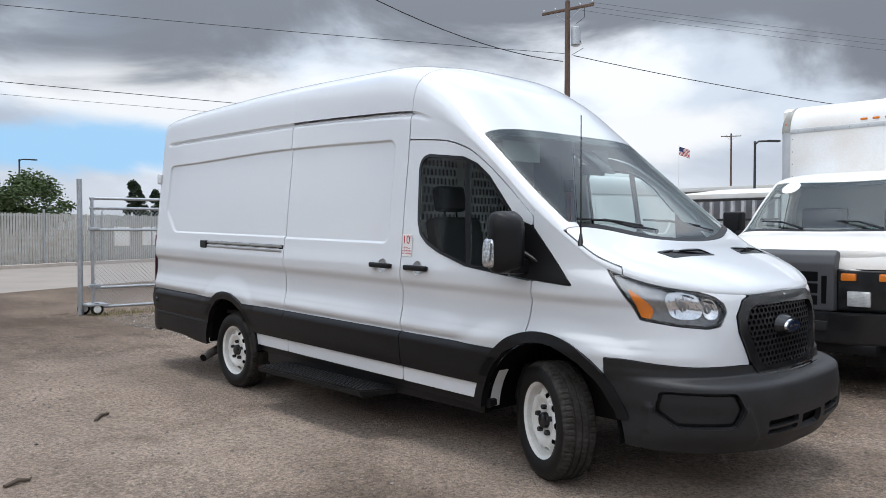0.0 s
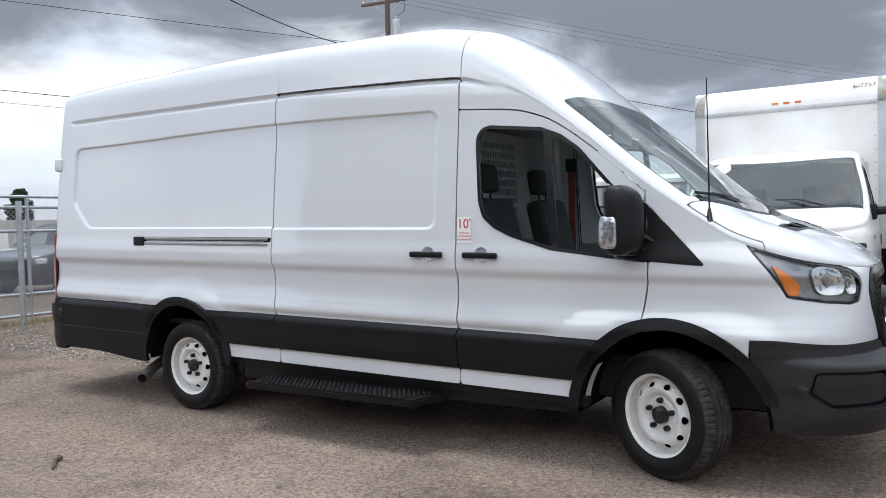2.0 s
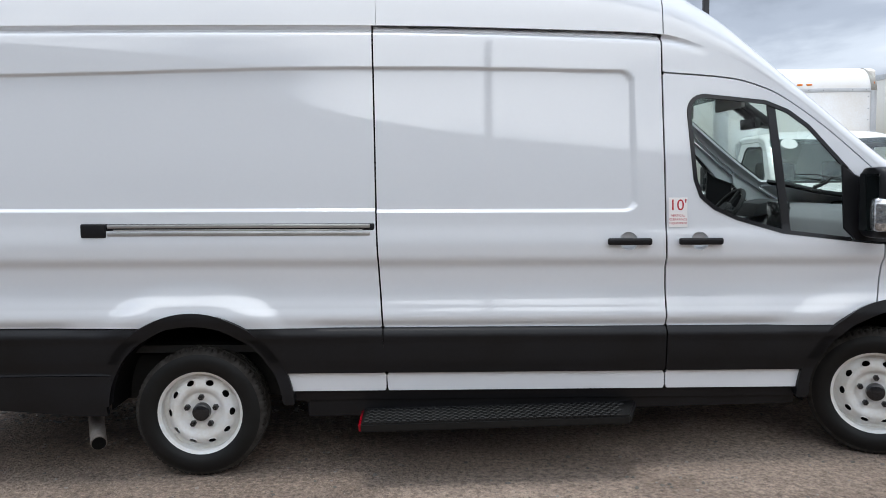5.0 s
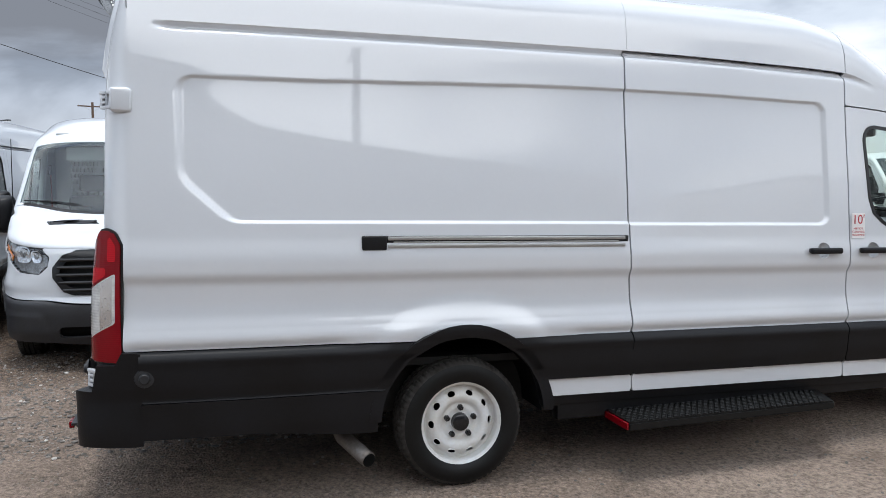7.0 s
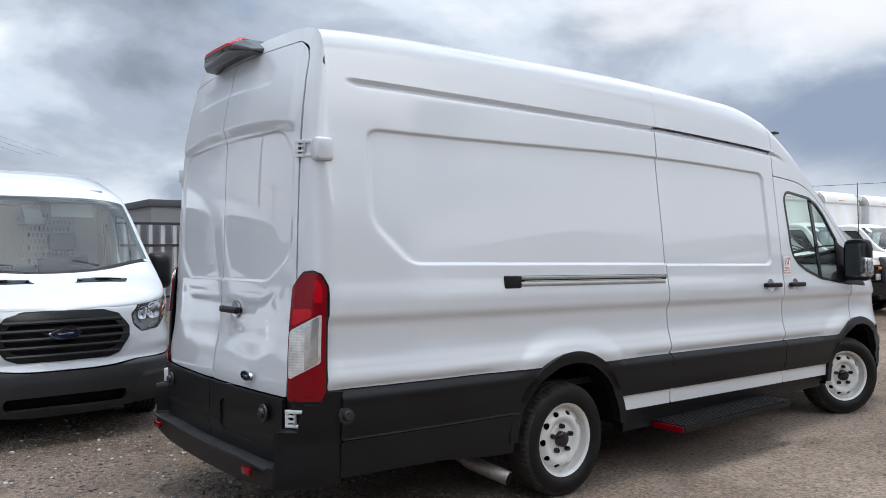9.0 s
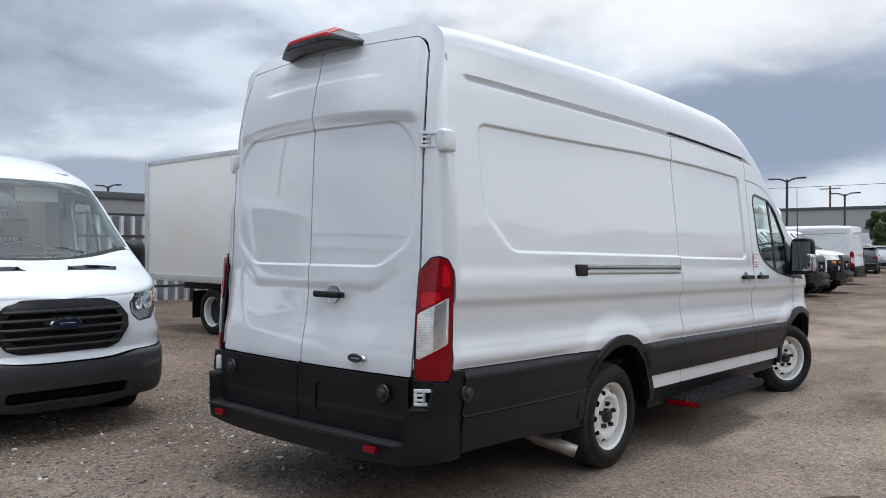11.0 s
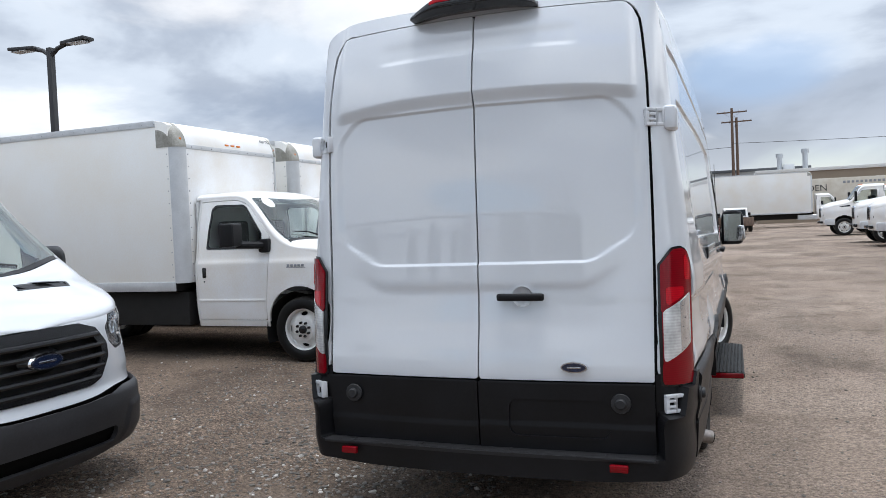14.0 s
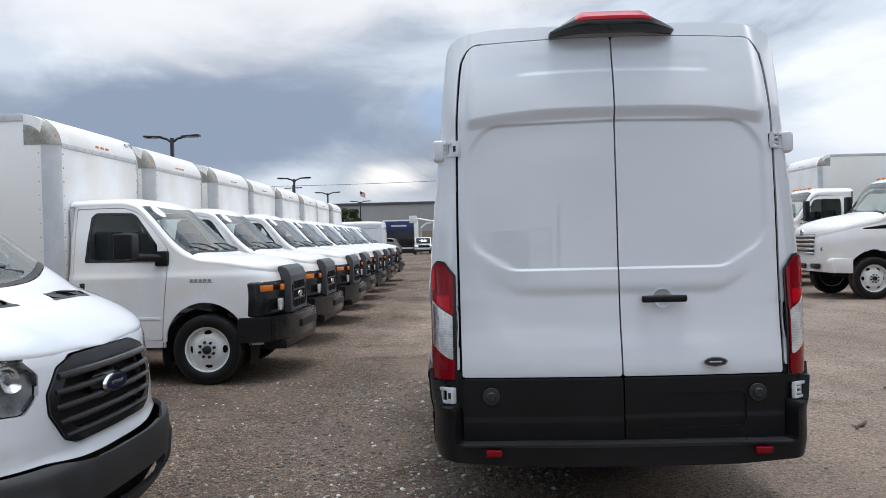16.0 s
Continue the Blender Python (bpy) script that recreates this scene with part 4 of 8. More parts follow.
        # head lamp: reflector bowl, amber corner and cover
        hob = sheet("headlamp", shifted(g, 0.03), hl, LAMP_BODY, van, flip=fl, rim=0.0, label="clear headlamp with amber corner")
        amber = poly_in(cmax - c, z, [(1.10, 1.215), (1.03, 1.165), (0.985, 1.10), (1.0, 1.05), (1.06, 1.06)])
        sheet("amber_marker", shifted(g, 0.012), np.minimum(amber, hl - 0.01), AMBER, hob, flip=fl, rim=0.01)
        sheet("lamp_surround", shifted(g, 0.006), 0.007 - np.abs(hl - 0.007), GLOSS_BLACK, hob, flip=fl, rim=0.02)
        cd = cmax - c
        for k, (ec, ez, ew, eh) in enumerate(((0.810, 1.128, 0.098, 0.074), (0.665, 1.110, 0.048, 0.056))):
            bowl = (1 - (np.abs((cd - ec) / ew) ** 3 + np.abs((z - ez) / eh) ** 3) ** (1 / 3)) * eh
            deep = 0.012 + 0.016 * np.clip(bowl / eh, 0, 1) ** 0.7
            PBW = P + (shifted(g, 1.0) - P) * deep[..., None]
            rob = sheet("reflector_bowl", PBW, np.minimum(bowl, hl - 0.012), REFLECTOR, hob, flip=fl, rim=0.0)
            shroud = np.minimum(0.34 * eh - np.hypot(cd - ec - 0.012, (z - ez) * 0.8), hl - 0.012)
            sheet("bulb_shroud", shifted(g, 0.014), shroud, LAMP_BODY, rob, flip=fl, rim=0.012)
            rib = np.minimum(0.0035 - np.abs((cd - ec - 0.25 * (z - ez)) % 0.045 - 0.0225), bowl - 0.006)
            sheet("reflector_facets", shifted(g, 0.012), np.minimum(rib, hl - 0.014), GALV, rob, flip=fl, rim=0.008)["kind"] = "stuff"
        brow = np.minimum.reduce([hl - 0.014, z - 1.155 - 0.30 * (cd - 0.70), 0.98 - cd])
        sheet("lamp_brow", shifted(g, 0.016), brow, GLOSS_BLACK, hob, flip=fl, rim=0.01)
        sheet("lens_cover", P, hl - 0.004, LENS, hob, flip=fl, rim=0).visible_shadow = False
        sheet("grille_surround", shifted(g, -0.014), np.minimum(0.030 - np.abs(grille - 0.016), np.where(nosec, 1, -1)), GLOSS_BLACK, van, flip=fl, rim=0.035)
        sheet("grille_backing", shifted(g, 0.06), np.minimum(grille + 0.02, 1), DARK_METAL, van, flip=fl, rim=0)
        if fresh:
            gf = side_grid(form, 0.0055, 0.0055, sgn, 0.70, 1.19, relief=False)
            rows = gf["c"][:, 0] > gf["c"].max() - 0.62
            gf = {k: (a[rows] if isinstance(a, np.ndarray) else a) for k, a in gf.items()}
            hy, hz = gf["v"] / 0.046, gf["z"] / 0.031
            best = np.full(hy.shape, 9.0)
            for off in (0.0, 0.5):
                dy, dz2 = hy - off - np.round(hy - off), hz / 2 - off - np.round(hz / 2 - off)
                dy, dz2 = np.abs(dy) * 0.046, np.abs(dz2) * 0.062
                best = np.minimum(best, np.maximum(dz2 * 1.0 - 0.0, dy * 0.75 + dz2 * 0.5))
            cells = best - 0.0128
            sheet("grille_mesh", shifted(gf, 0.012), np.minimum(np.where(gf["u"] > 2.4, poly_in(gf["v"], gf["z"], GRILLE), -1), cells), PLASTIC, van, flip=fl, rim=0.016, label="black honeycomb grille")
        # wheel arch flares
        for cu, cz, r in ((REAR_AXLE, 0.345, 0.52), (FRONT_AXLE + 0.035, 0.36, 0.56)):
            a_in = np.where(rear, -1, arch_in(u, z, cu, r, cz))
            i_in = arch_in(u, z, cu, r - 0.062, cz)
            flare = np.minimum.reduce([a_in, -i_in, z - (0.385 if cu > 0 else 0.37), np.where(np.abs(u - cu) < 1, 1.0, -1.0), np.where(u > 2.2, z - 0.50, 1.0)])
            sheet("wheel_arch_trim", shifted(g, -0.022), flare, PLASTIC, van, flip=fl, rim=0.06, label="black plastic wheel arch trim")
            bm = bmesh.new()
            f = np.linspace(0.0, math.pi, 26)
            rings = [[bm.verts.new((cu + (r - 0.058) * math.cos(t), sgn * y, cz + (r - 0.058) * math.sin(t) - RAKE * cu)) for t in f] for y in (0.55, 0.985)]
            for k in range(len(f) - 1):
                bm.faces.new((rings[0][k], rings[0][k + 1], rings[1][k + 1], rings[1][k]))
            bm.faces.new(rings[0])
            part("wheel_arch_liner", bm, VOID, van)
            if cu > 0 and fresh:
                well = bmesh.new()
                ring = [[well.verts.new((cu + (r - 0.068) * math.cos(t), sgn * y, cz + (r - 0.068) * math.sin(t) - RAKE * cu)) for t in np.linspace(2.55, 3.08, 10)] for y in (0.86, 0.950)]
                for k in range(9):
                    well.faces.new((ring[0][k], ring[0][k + 1], ring[1][k + 1], ring[1][k]))
                part("inner_fender", well, WHITE_OLD, van, "white inner fender behind the wheel")
    g = upper_grid(form, 0.02 if fresh else 0.03, 121)
    u, v, z, P = g["u"], g["v"], g["z"], g["P"]
    av = np.abs(v)
    ws = windscreen_in(form, u, v)
    G = 0.003
    tailcut = u - tail_line(form, g["w"], z)
    seam_f = 0.648 + 0.03 * (1 - (av / 0.93) ** 2)
    sheet("rear_roof", P, np.minimum(tailcut, SEAM_R + 0.02 - u - 0.001), WHITE, van, flip=True, rim=0.012)
    sheet("middle_roof", P, np.minimum(u - SEAM_R - 0.02 - 0.001, seam_f - u - G), WHITE, van, flip=True, rim=0.012)
    hood_back = 2.085 + 0.235 * (1 - (av / 0.86) ** 2)
    cowl = np.minimum.reduce([-ws, u - 1.9, hood_back - u, edge_half(form, u) - 0.10 - av])
    hood = np.minimum.reduce([u - hood_back, edge_half(form, u) - 0.012 - av + 0.02 * (u > 2.4)])
    vent = poly_in(av, u, [(0.62, 2.415), (0.20, 2.445), (0.165, 2.525), (0.585, 2.495)])
    sheet("cab_roof", P, np.minimum.reduce([u - seam_f - G, -ws - 0.002, -cowl, np.where(u > 1.9, -hood - G, 1)]), WHITE, van, flip=True, rim=0.02)
    sheet("windscreen", P, ws + 0.004, WINDSCREEN, van, flip=True, rim=0, label="large curved windscreen").visible_shadow = False
    sheet("windscreen_band", shifted(g, 0.003), np.minimum(ws, np.maximum(0.010 - ws, (1.375 + 0.10 * (1 - (av / 0.85) ** 2)) - u)), GLASS_FAR, van, flip=True, rim=0)
    sheet("cowl_panel", P, cowl - 0.002, PLASTIC, van, flip=True, rim=0.02, label="black plastic cowl")
    sheet("hood", P, np.minimum(hood - G, -vent), WHITE, van, flip=True, rim=0.02)
    for sgn in (-1, 1):
        vob = sheet("hood_vent", shifted(g, 0.012), np.minimum(vent + 0.01, sgn * v), VOID, van, flip=True, rim=0)
        slats = 0.004 - np.abs((u - 2.428 + 0.06 * (av - 0.4)) % 0.016 - 0.008)
        sheet("vent_louvres", shifted(g, 0.004), np.minimum.reduce([vent, slats, sgn * v]), PLASTIC, vob, flip=True, rim=0.006)["kind"] = "stuff"
    for sgn in (-1, 1):
        sheet("vent_surround", shifted(g, -0.002), np.minimum(0.009 - np.abs(vent - 0.002), sgn * v), PLASTIC, van, flip=True, rim=0.01)
    return g


TYRE_MESH = {}


def tyre_mesh(r, width, blocks, n):
    key = (r, width)
    if key in TYRE_MESH:
        return TYRE_MESH[key]
    w = width / 2
    ri = r * 0.635
    prof = [(ri, -w * 0.80), (ri + 0.012, -w * 0.93), (ri + 0.05, -w * 1.02), (r - 0.055, -w * 1.0), (r - 0.028, -w * 0.93), (r - 0.010, -w * 0.82)]
    outer = [(r - 0.002, -w * 0.70), (r, -w * 0.46), (r, -w * 0.44), (r - 0.010, -w * 0.40), (r - 0.010, -w * 0.34), (r + 0.001, -w * 0.30), (r + 0.002, -w * 0.06),
             (r - 0.009, -w * 0.03)]
    half = prof + outer
    full = half + [(a, -b) for a, b in half[::-1]]
    n = blocks * 4
    bm = bmesh.new()
    rings = []
    for i, (rad, h) in enumerate(full):
        shoulder = 5 <= min(i, len(full) - 1 - i) <= 7
        rings.append([])
        for k in range(n):
            a = (k + (0.5 if h > 0 else 0)) * math.tau / n
            rr = rad - (0.008 if shoulder and k % 4 == 3 else 0.004 if i > 8 and i < len(full) - 9 and (k + i // 3) % 4 == 1 else 0)
            rings[-1].append(bm.verts.new((rr * math.cos(a), h, rr * math.sin(a))))
    for p, q in zip(rings, rings[1:]):
        for k in range(n):
            bm.faces.new((p[k], p[(k + 1) % n], q[(k + 1) % n], q[k]))
    bmesh.ops.recalc_face_normals(bm, faces=bm.faces[:])
    me = bpy.data.meshes.new("tyre")
    for f in bm.faces:
        f.smooth = True
    bm.normal_update()
    for e in bm.edges:
        if len(e.link_faces) == 2 and e.calc_face_angle(0) > 0.7:
            e.smooth = False
    bm.to_mesh(me)
    bm.free()
    me.materials.append(RUBBER)
    me.materials.append(TREAD)
    for poly in me.polygons:
        if math.hypot(poly.center[0], poly.center[2]) > r - 0.022:
            poly.material_index = 1
    TYRE_MESH[key] = me
    return me


def rim_grid(ri, dish, n_holes, hole_r, hole_w, hole_h, n=120, nr=34):
    """Pressed steel disc with oval holes, on a polar grid."""
    rr = np.linspace(0.02, ri, nr)
    aa = np.linspace(0, math.tau, n + 1)
    R, A = np.meshgrid(rr, aa)
    h = tab(R / ri, dish) * ri
    P = np.stack([R * np.cos(A), h, R * np.sin(A)], -1)
    k = np.round(A / (math.tau / n_holes)) * (math.tau / n_holes)
    da = (A - k) * R
    hole = 1 - np.sqrt((da / hole_w) ** 2 + ((R - hole_r) / hole_h) ** 2)
    return P, -hole * min(hole_w, hole_h)


def wheel(vehicle, u, v, face, steer=0.0, r=0.351, width=0.225, holes=10, style="van", z=None, dz=0.0):
    """A road wheel; face -1 turns its outside towards the vehicle's right."""
    hub = new("wheel")
    hub.parent = vehicle
    hub.matrix_basis = pose(u, v, (r if z is None else z) - 0.006 + dz, 0, 0, steer + (0 if face < 0 else 180))
    t = link("tyre", tyre_mesh(r, width, 64 if style == "van" else 44, 72 if style == "van" else 48), None, hub, "black road tyre")
    ri = r * 0.635
    w = width / 2
    # outside is towards -y here
    if style == "van":
        dish = [(0.0, -0.24), (0.26, -0.24), (0.36, -0.26), (0.46, -0.25), (0.58, -0.34), (0.66, -0.36), (0.80, -0.28), (0.89, -0.16), (1.0, -0.12)]
        P, keep = rim_grid(ri * 0.97, dish, holes, ri * 0.74, 0.021, 0.0135)
    else:
        dish = [(0.0, -0.40), (0.30, -0.40), (0.38, -0.37), (0.56, -0.36), (0.64, -0.32), (0.86, -0.14), (0.93, -0.10), (1.0, -0.10)] if style == "front" else \
               [(0.0, 0.34), (0.40, 0.34), (0.46, 0.42), (0.60, 0.46), (0.80, 0.50), (0.92, 0.52), (1.0, 0.52)]
        P, keep = rim_grid(ri * 0.97, dish, holes, ri * 0.76, 0.044, 0.024, 96, 28)
    rim = sheet("rim", P, keep, STEEL_WHITE, hub, "white painted steel rim", rim=0.006, flip=False)
    lip = lathe([(ri * 0.95, 0.0), (ri * 0.95, -w * 0.72), (ri * 0.985, -w * 0.80), (ri * 1.03, -w * 0.86), (ri * 1.04, -w * 0.80), (ri * 1.0, -w * 0.72), (ri * 1.0, w * 0.7), (ri * 0.95, w * 0.7)], 64, "Y", close=True)
    part("rim_lip", lip, STEEL_WHITE, rim)
    part("brake_drum", lathe([(0.02, 0.03), (ri * 0.93, 0.03), (ri * 0.93, 0.09), (0.02, 0.09)], 32, "Y"), DARK_METAL, hub)
    y0 = (-0.24 if style == "van" else -0.39 if style == "front" else 0.34) * ri
    part("hub_cap", lathe([(0.001, y0 - 0.034), (0.036, y0 - 0.034), (0.046, y0 - 0.028), (0.050, y0 + 0.01)], 24, "Y"), GLOSS_BLACK, hub, "black centre cap")
    nuts = 5 if style == "van" else 8
    for k in range(nuts):
        a = k * math.tau / nuts + 0.3
        rad = 0.080 if style == "van" else 0.085
        bm = lathe([(0.001, y0 - 0.032), (0.012, y0 - 0.032), (0.016, y0 - 0.025), (0.017, y0 + 0.015)], 6, "Y")
        bm.transform(Matrix.Translation((rad * math.cos(a), 0, rad * math.sin(a))))
        part("wheel_nut", bm, GLOSS_BLACK, rim)
    return hub


# ---------------------------------------------------------------- small parts of a van
def on_van(name, bm, material, parent, label="", smooth=35):
    bm.transform(SHEAR)
    return part(name, bm, material, parent, label, smooth)


def oval(w, h, depth, n=40):
    bm = bmesh.new()
    bmesh.ops.create_cone(bm, cap_ends=True, segments=n, radius1=0.5, radius2=0.46, depth=depth, matrix=Matrix.Diagonal((w, h, 1, 1)))
    return bm


def badge(parent, m, w=0.115, h=0.046):
    """Blue oval badge in a bright rim."""
    rim = oval(w, h, 0.012)
    rim.transform(m)
    b = part("badge", rim, CHROME, parent, "blue oval badge with a bright rim")
    face = oval(w * 0.90, h * 0.80, 0.016)
    face.transform(m)
    part("badge_face", face, BLUE_OVAL, b)
    bar = box(-w * 0.24, w * 0.24, -h * 0.07, h * 0.07, 0.0, 0.0092, 0.001)
    bar.transform(m)
    part("badge_mark", bar, CHROME, b)
    return b


FACE_REAR = Matrix(((0, 0, -1, 0), (-1, 0, 0, 0), (0, 1, 0, 0), (0, 0, 0, 1)))   # x right seen from behind, y up, z out
FACE_FRONT = Matrix(((0, 0, 1, 0), (1, 0, 0, 0), (0, 1, 0, 0), (0, 0, 0, 1)))
FACE_RIGHT = Matrix(((1, 0, 0, 0), (0, 0, -1, 0), (0, 1, 0, 0), (0, 0, 0, 1)))   # x forward, y up, z out of the right side


def at(u, v, z, m=Matrix.Identity(4)):
    return Matrix.Translation((u, v, z)) @ m


def pull_handle(parent, u, v, z, face, length=0.235):
    cup = lathe([(0.001, -0.030), (0.026, -0.028), (0.042, -0.018), (0.048, -0.004), (0.050, -0.001)], 32, "Z")
    cup.transform(SHEAR @ at(u, v, z, face))
    h = part("door_handle", cup, WHITE, parent, "black pull handle")
    bar = box(-length / 2, length / 2, -0.0185, 0.0185, 0.018, 0.048, 0.0145, 4)
    add(bar, box(-length / 2 + 0.008, -length / 2 + 0.06, -0.015, 0.015, 0.0, 0.03, 0.008))
    add(bar, box(length / 2 - 0.06, length / 2 - 0.008, -0.015, 0.015, 0.0, 0.03, 0.008))
    bar.transform(SHEAR @ at(u, v, z, face))
    part("grip", bar, PLASTIC, h)
    return h


def sensor(parent, u, v, z, face):
    bm = lathe([(0.001, 0.026), (0.020, 0.026), (0.024, 0.022), (0.026, 0.010), (0.044, 0.008), (0.047, 0.0)], 32, "Z")
    bm.transform(SHEAR @ at(u, v, z, face))
    return part("parking_sensor", bm, PLASTIC_GREY, parent)


def hinge(parent, u, v, z, sgn, bracket):
    m = SHEAR @ at(u, sgn * v, z) @ Matrix.Rotation(radians(-sgn * 38), 4, "Z")
    bm = box(-0.012, 0.022, -0.062, -0.020, -0.043, 0.043, 0.006)
    add(bm, box(-0.012, 0.010, -0.024, 0.064, 0.026, 0.043, 0.004))
    add(bm, box(-0.012, 0.010, -0.024, 0.064, -0.043, -0.026, 0.004))
    add(bm, box(-0.010, 0.012, 0.046, 0.064, -0.030, 0.030, 0.004))
    bm.transform(m)
    h = part("door_hinge", bm, WHITE, parent, "white rear door hinge")
    # dark plate paints shade into the recess behind the knuckles
    back = box(0.010, 0.020, -0.022, 0.060, -0.036, 0.036, 0.002)
    back.transform(m)
    part("hinge_recess_shade", back, DARK_METAL, h)
    pin = rod((-0.004, 0.012, -0.040), (-0.004, 0.012, 0.040), 0.009, 10)
    pin.transform(m)
    part("hinge_pin", pin, GALV, h)
    for k in (-0.013, 0.013):
        tab_ = box(-0.012, 0.008, 0.010, 0.048, k - 0.006, k + 0.006, 0.002)
        tab_.transform(m)
        part("hinge_knuckle", tab_, WHITE, h)
    # dark inlay on the leaf, painted as a shaded slot
    hole = box(-0.0135, -0.010, -0.050, -0.032, -0.016, 0.016, 0.003)
    hole.transform(m)
    part("hinge_slot_shade", hole, DARK_METAL, h)
    if bracket:
        b = box(-0.03, 0.07, -0.03, 0.036, -0.062, 0.055, 0.024, 3)
        b.transform(SHEAR @ at(u + 0.035, sgn * (v + 0.058), z))
        part("hinge_bracket", b, WHITE, h)
    return h


def mirror(parent, sgn):
    """Door mirror with its clear marker lamp."""
    shell = bmesh.new()
    bmesh.ops.create_cube(shell, size=1)
    bmesh.ops.subdivide_edges(shell, edges=shell.edges[:], cuts=7, use_grid_fill=True)
    for vtx in shell.verts:
        x, y, zz = vtx.co * 2
        k = (abs(x) ** 5 + abs(y) ** 5 + abs(zz) ** 5) ** (-1 / 5)
        p = Vector((x, y, zz)) * k
        front = max(p.x, 0)
        vtx.co = Vector((max(p.x * 0.105 * (1 - 0.25 * abs(p.y)), -0.070), p.y * 0.115 * (1 - 0.35 * front), p.z * 0.185 * (1 - 0.22 * front)))
    m = at(1.735, sgn * 1.135, 1.440)
    shell.transform(m)
    h = on_van("door_mirror", shell, PLASTIC, parent, "black folding door mirror with clear marker lamp", 60)
    pane = box(-0.0665, -0.0625, -0.088, 0.088, -0.148, 0.148, 0.0)
    pane.transform(at(1.728, sgn * 1.135, 1.440))
    on_van("mirror_glass", pane, MIRROR, h)
    arm = box(-0.045, 0.045, -0.12, 0.06, -0.045, 0.045, 0.02)
    arm.transform(at(1.75, sgn * 1.03, 1.30))
    on_van("mirror_arm", arm, PLASTIC, h)
    for za, zb in ((1.375, 1.285), (1.300, 1.235)):
        rib = tube([(1.74, sgn * 1.01, za), (1.84, sgn * 0.995, (za + zb) / 2), (1.97, sgn * 0.970, zb)], [0.022, 0.017, 0.008], 10)
        on_van("base_rib", rib, PLASTIC, h)
    cap = bmesh.new()
    bmesh.ops.create_cube(cap, size=1)
    bmesh.ops.subdivide_edges(cap, edges=cap.edges[:], cuts=9, use_grid_fill=True)
    for vtx in cap.verts:
        p = vtx.co * 2
        p = p * (abs(p.x) ** 5 + abs(p.y) ** 5 + abs(p.z) ** 5) ** (-1 / 5)
        vtx.co = Vector((p.x * 0.052, p.y * 0.038 * (1 - 0.16 * p.z), p.z * 0.086))
    cap.transform(at(1.684, sgn * 1.220, 1.380) @ Matrix.Rotation(radians(sgn * 12), 4, "Z"))
    on_van("marker_lamp", cap, MARKER_CLEAR, h, "clear marker lamp", 60)
    return h


def seat(parent, u, v, nm="seat"):
    cush = box(u - 0.26, u + 0.26, v - 0.25, v + 0.25, 0.86, 1.02, 0.06, 3)
    s = on_van(nm, cush, SEAT, parent, "dark grey cloth seat")
    back = box(-0.07, 0.07, -0.25, 0.25, 0, 0.62, 0.06, 3)
    back.transform(at(u - 0.26, v, 0.98) @ Matrix.Rotation(radians(-14), 4, "Y"))
    on_van("seat_back", back, SEAT, s)
    rest = box(-0.05, 0.05, -0.14, 0.14, 0, 0.19, 0.04, 3)
    rest.transform(at(u - 0.43, v, 1.63) @ Matrix.Rotation(radians(-8), 4, "Y"))
    on_van("headrest", rest, SEAT, s)
    for k in (-0.06, 0.06):
        on_van("headrest_post", rod((u - 0.42, v + k, 1.55), (u - 0.435, v + k, 1.66), 0.007, 8), DARK_METAL, s)
    return s


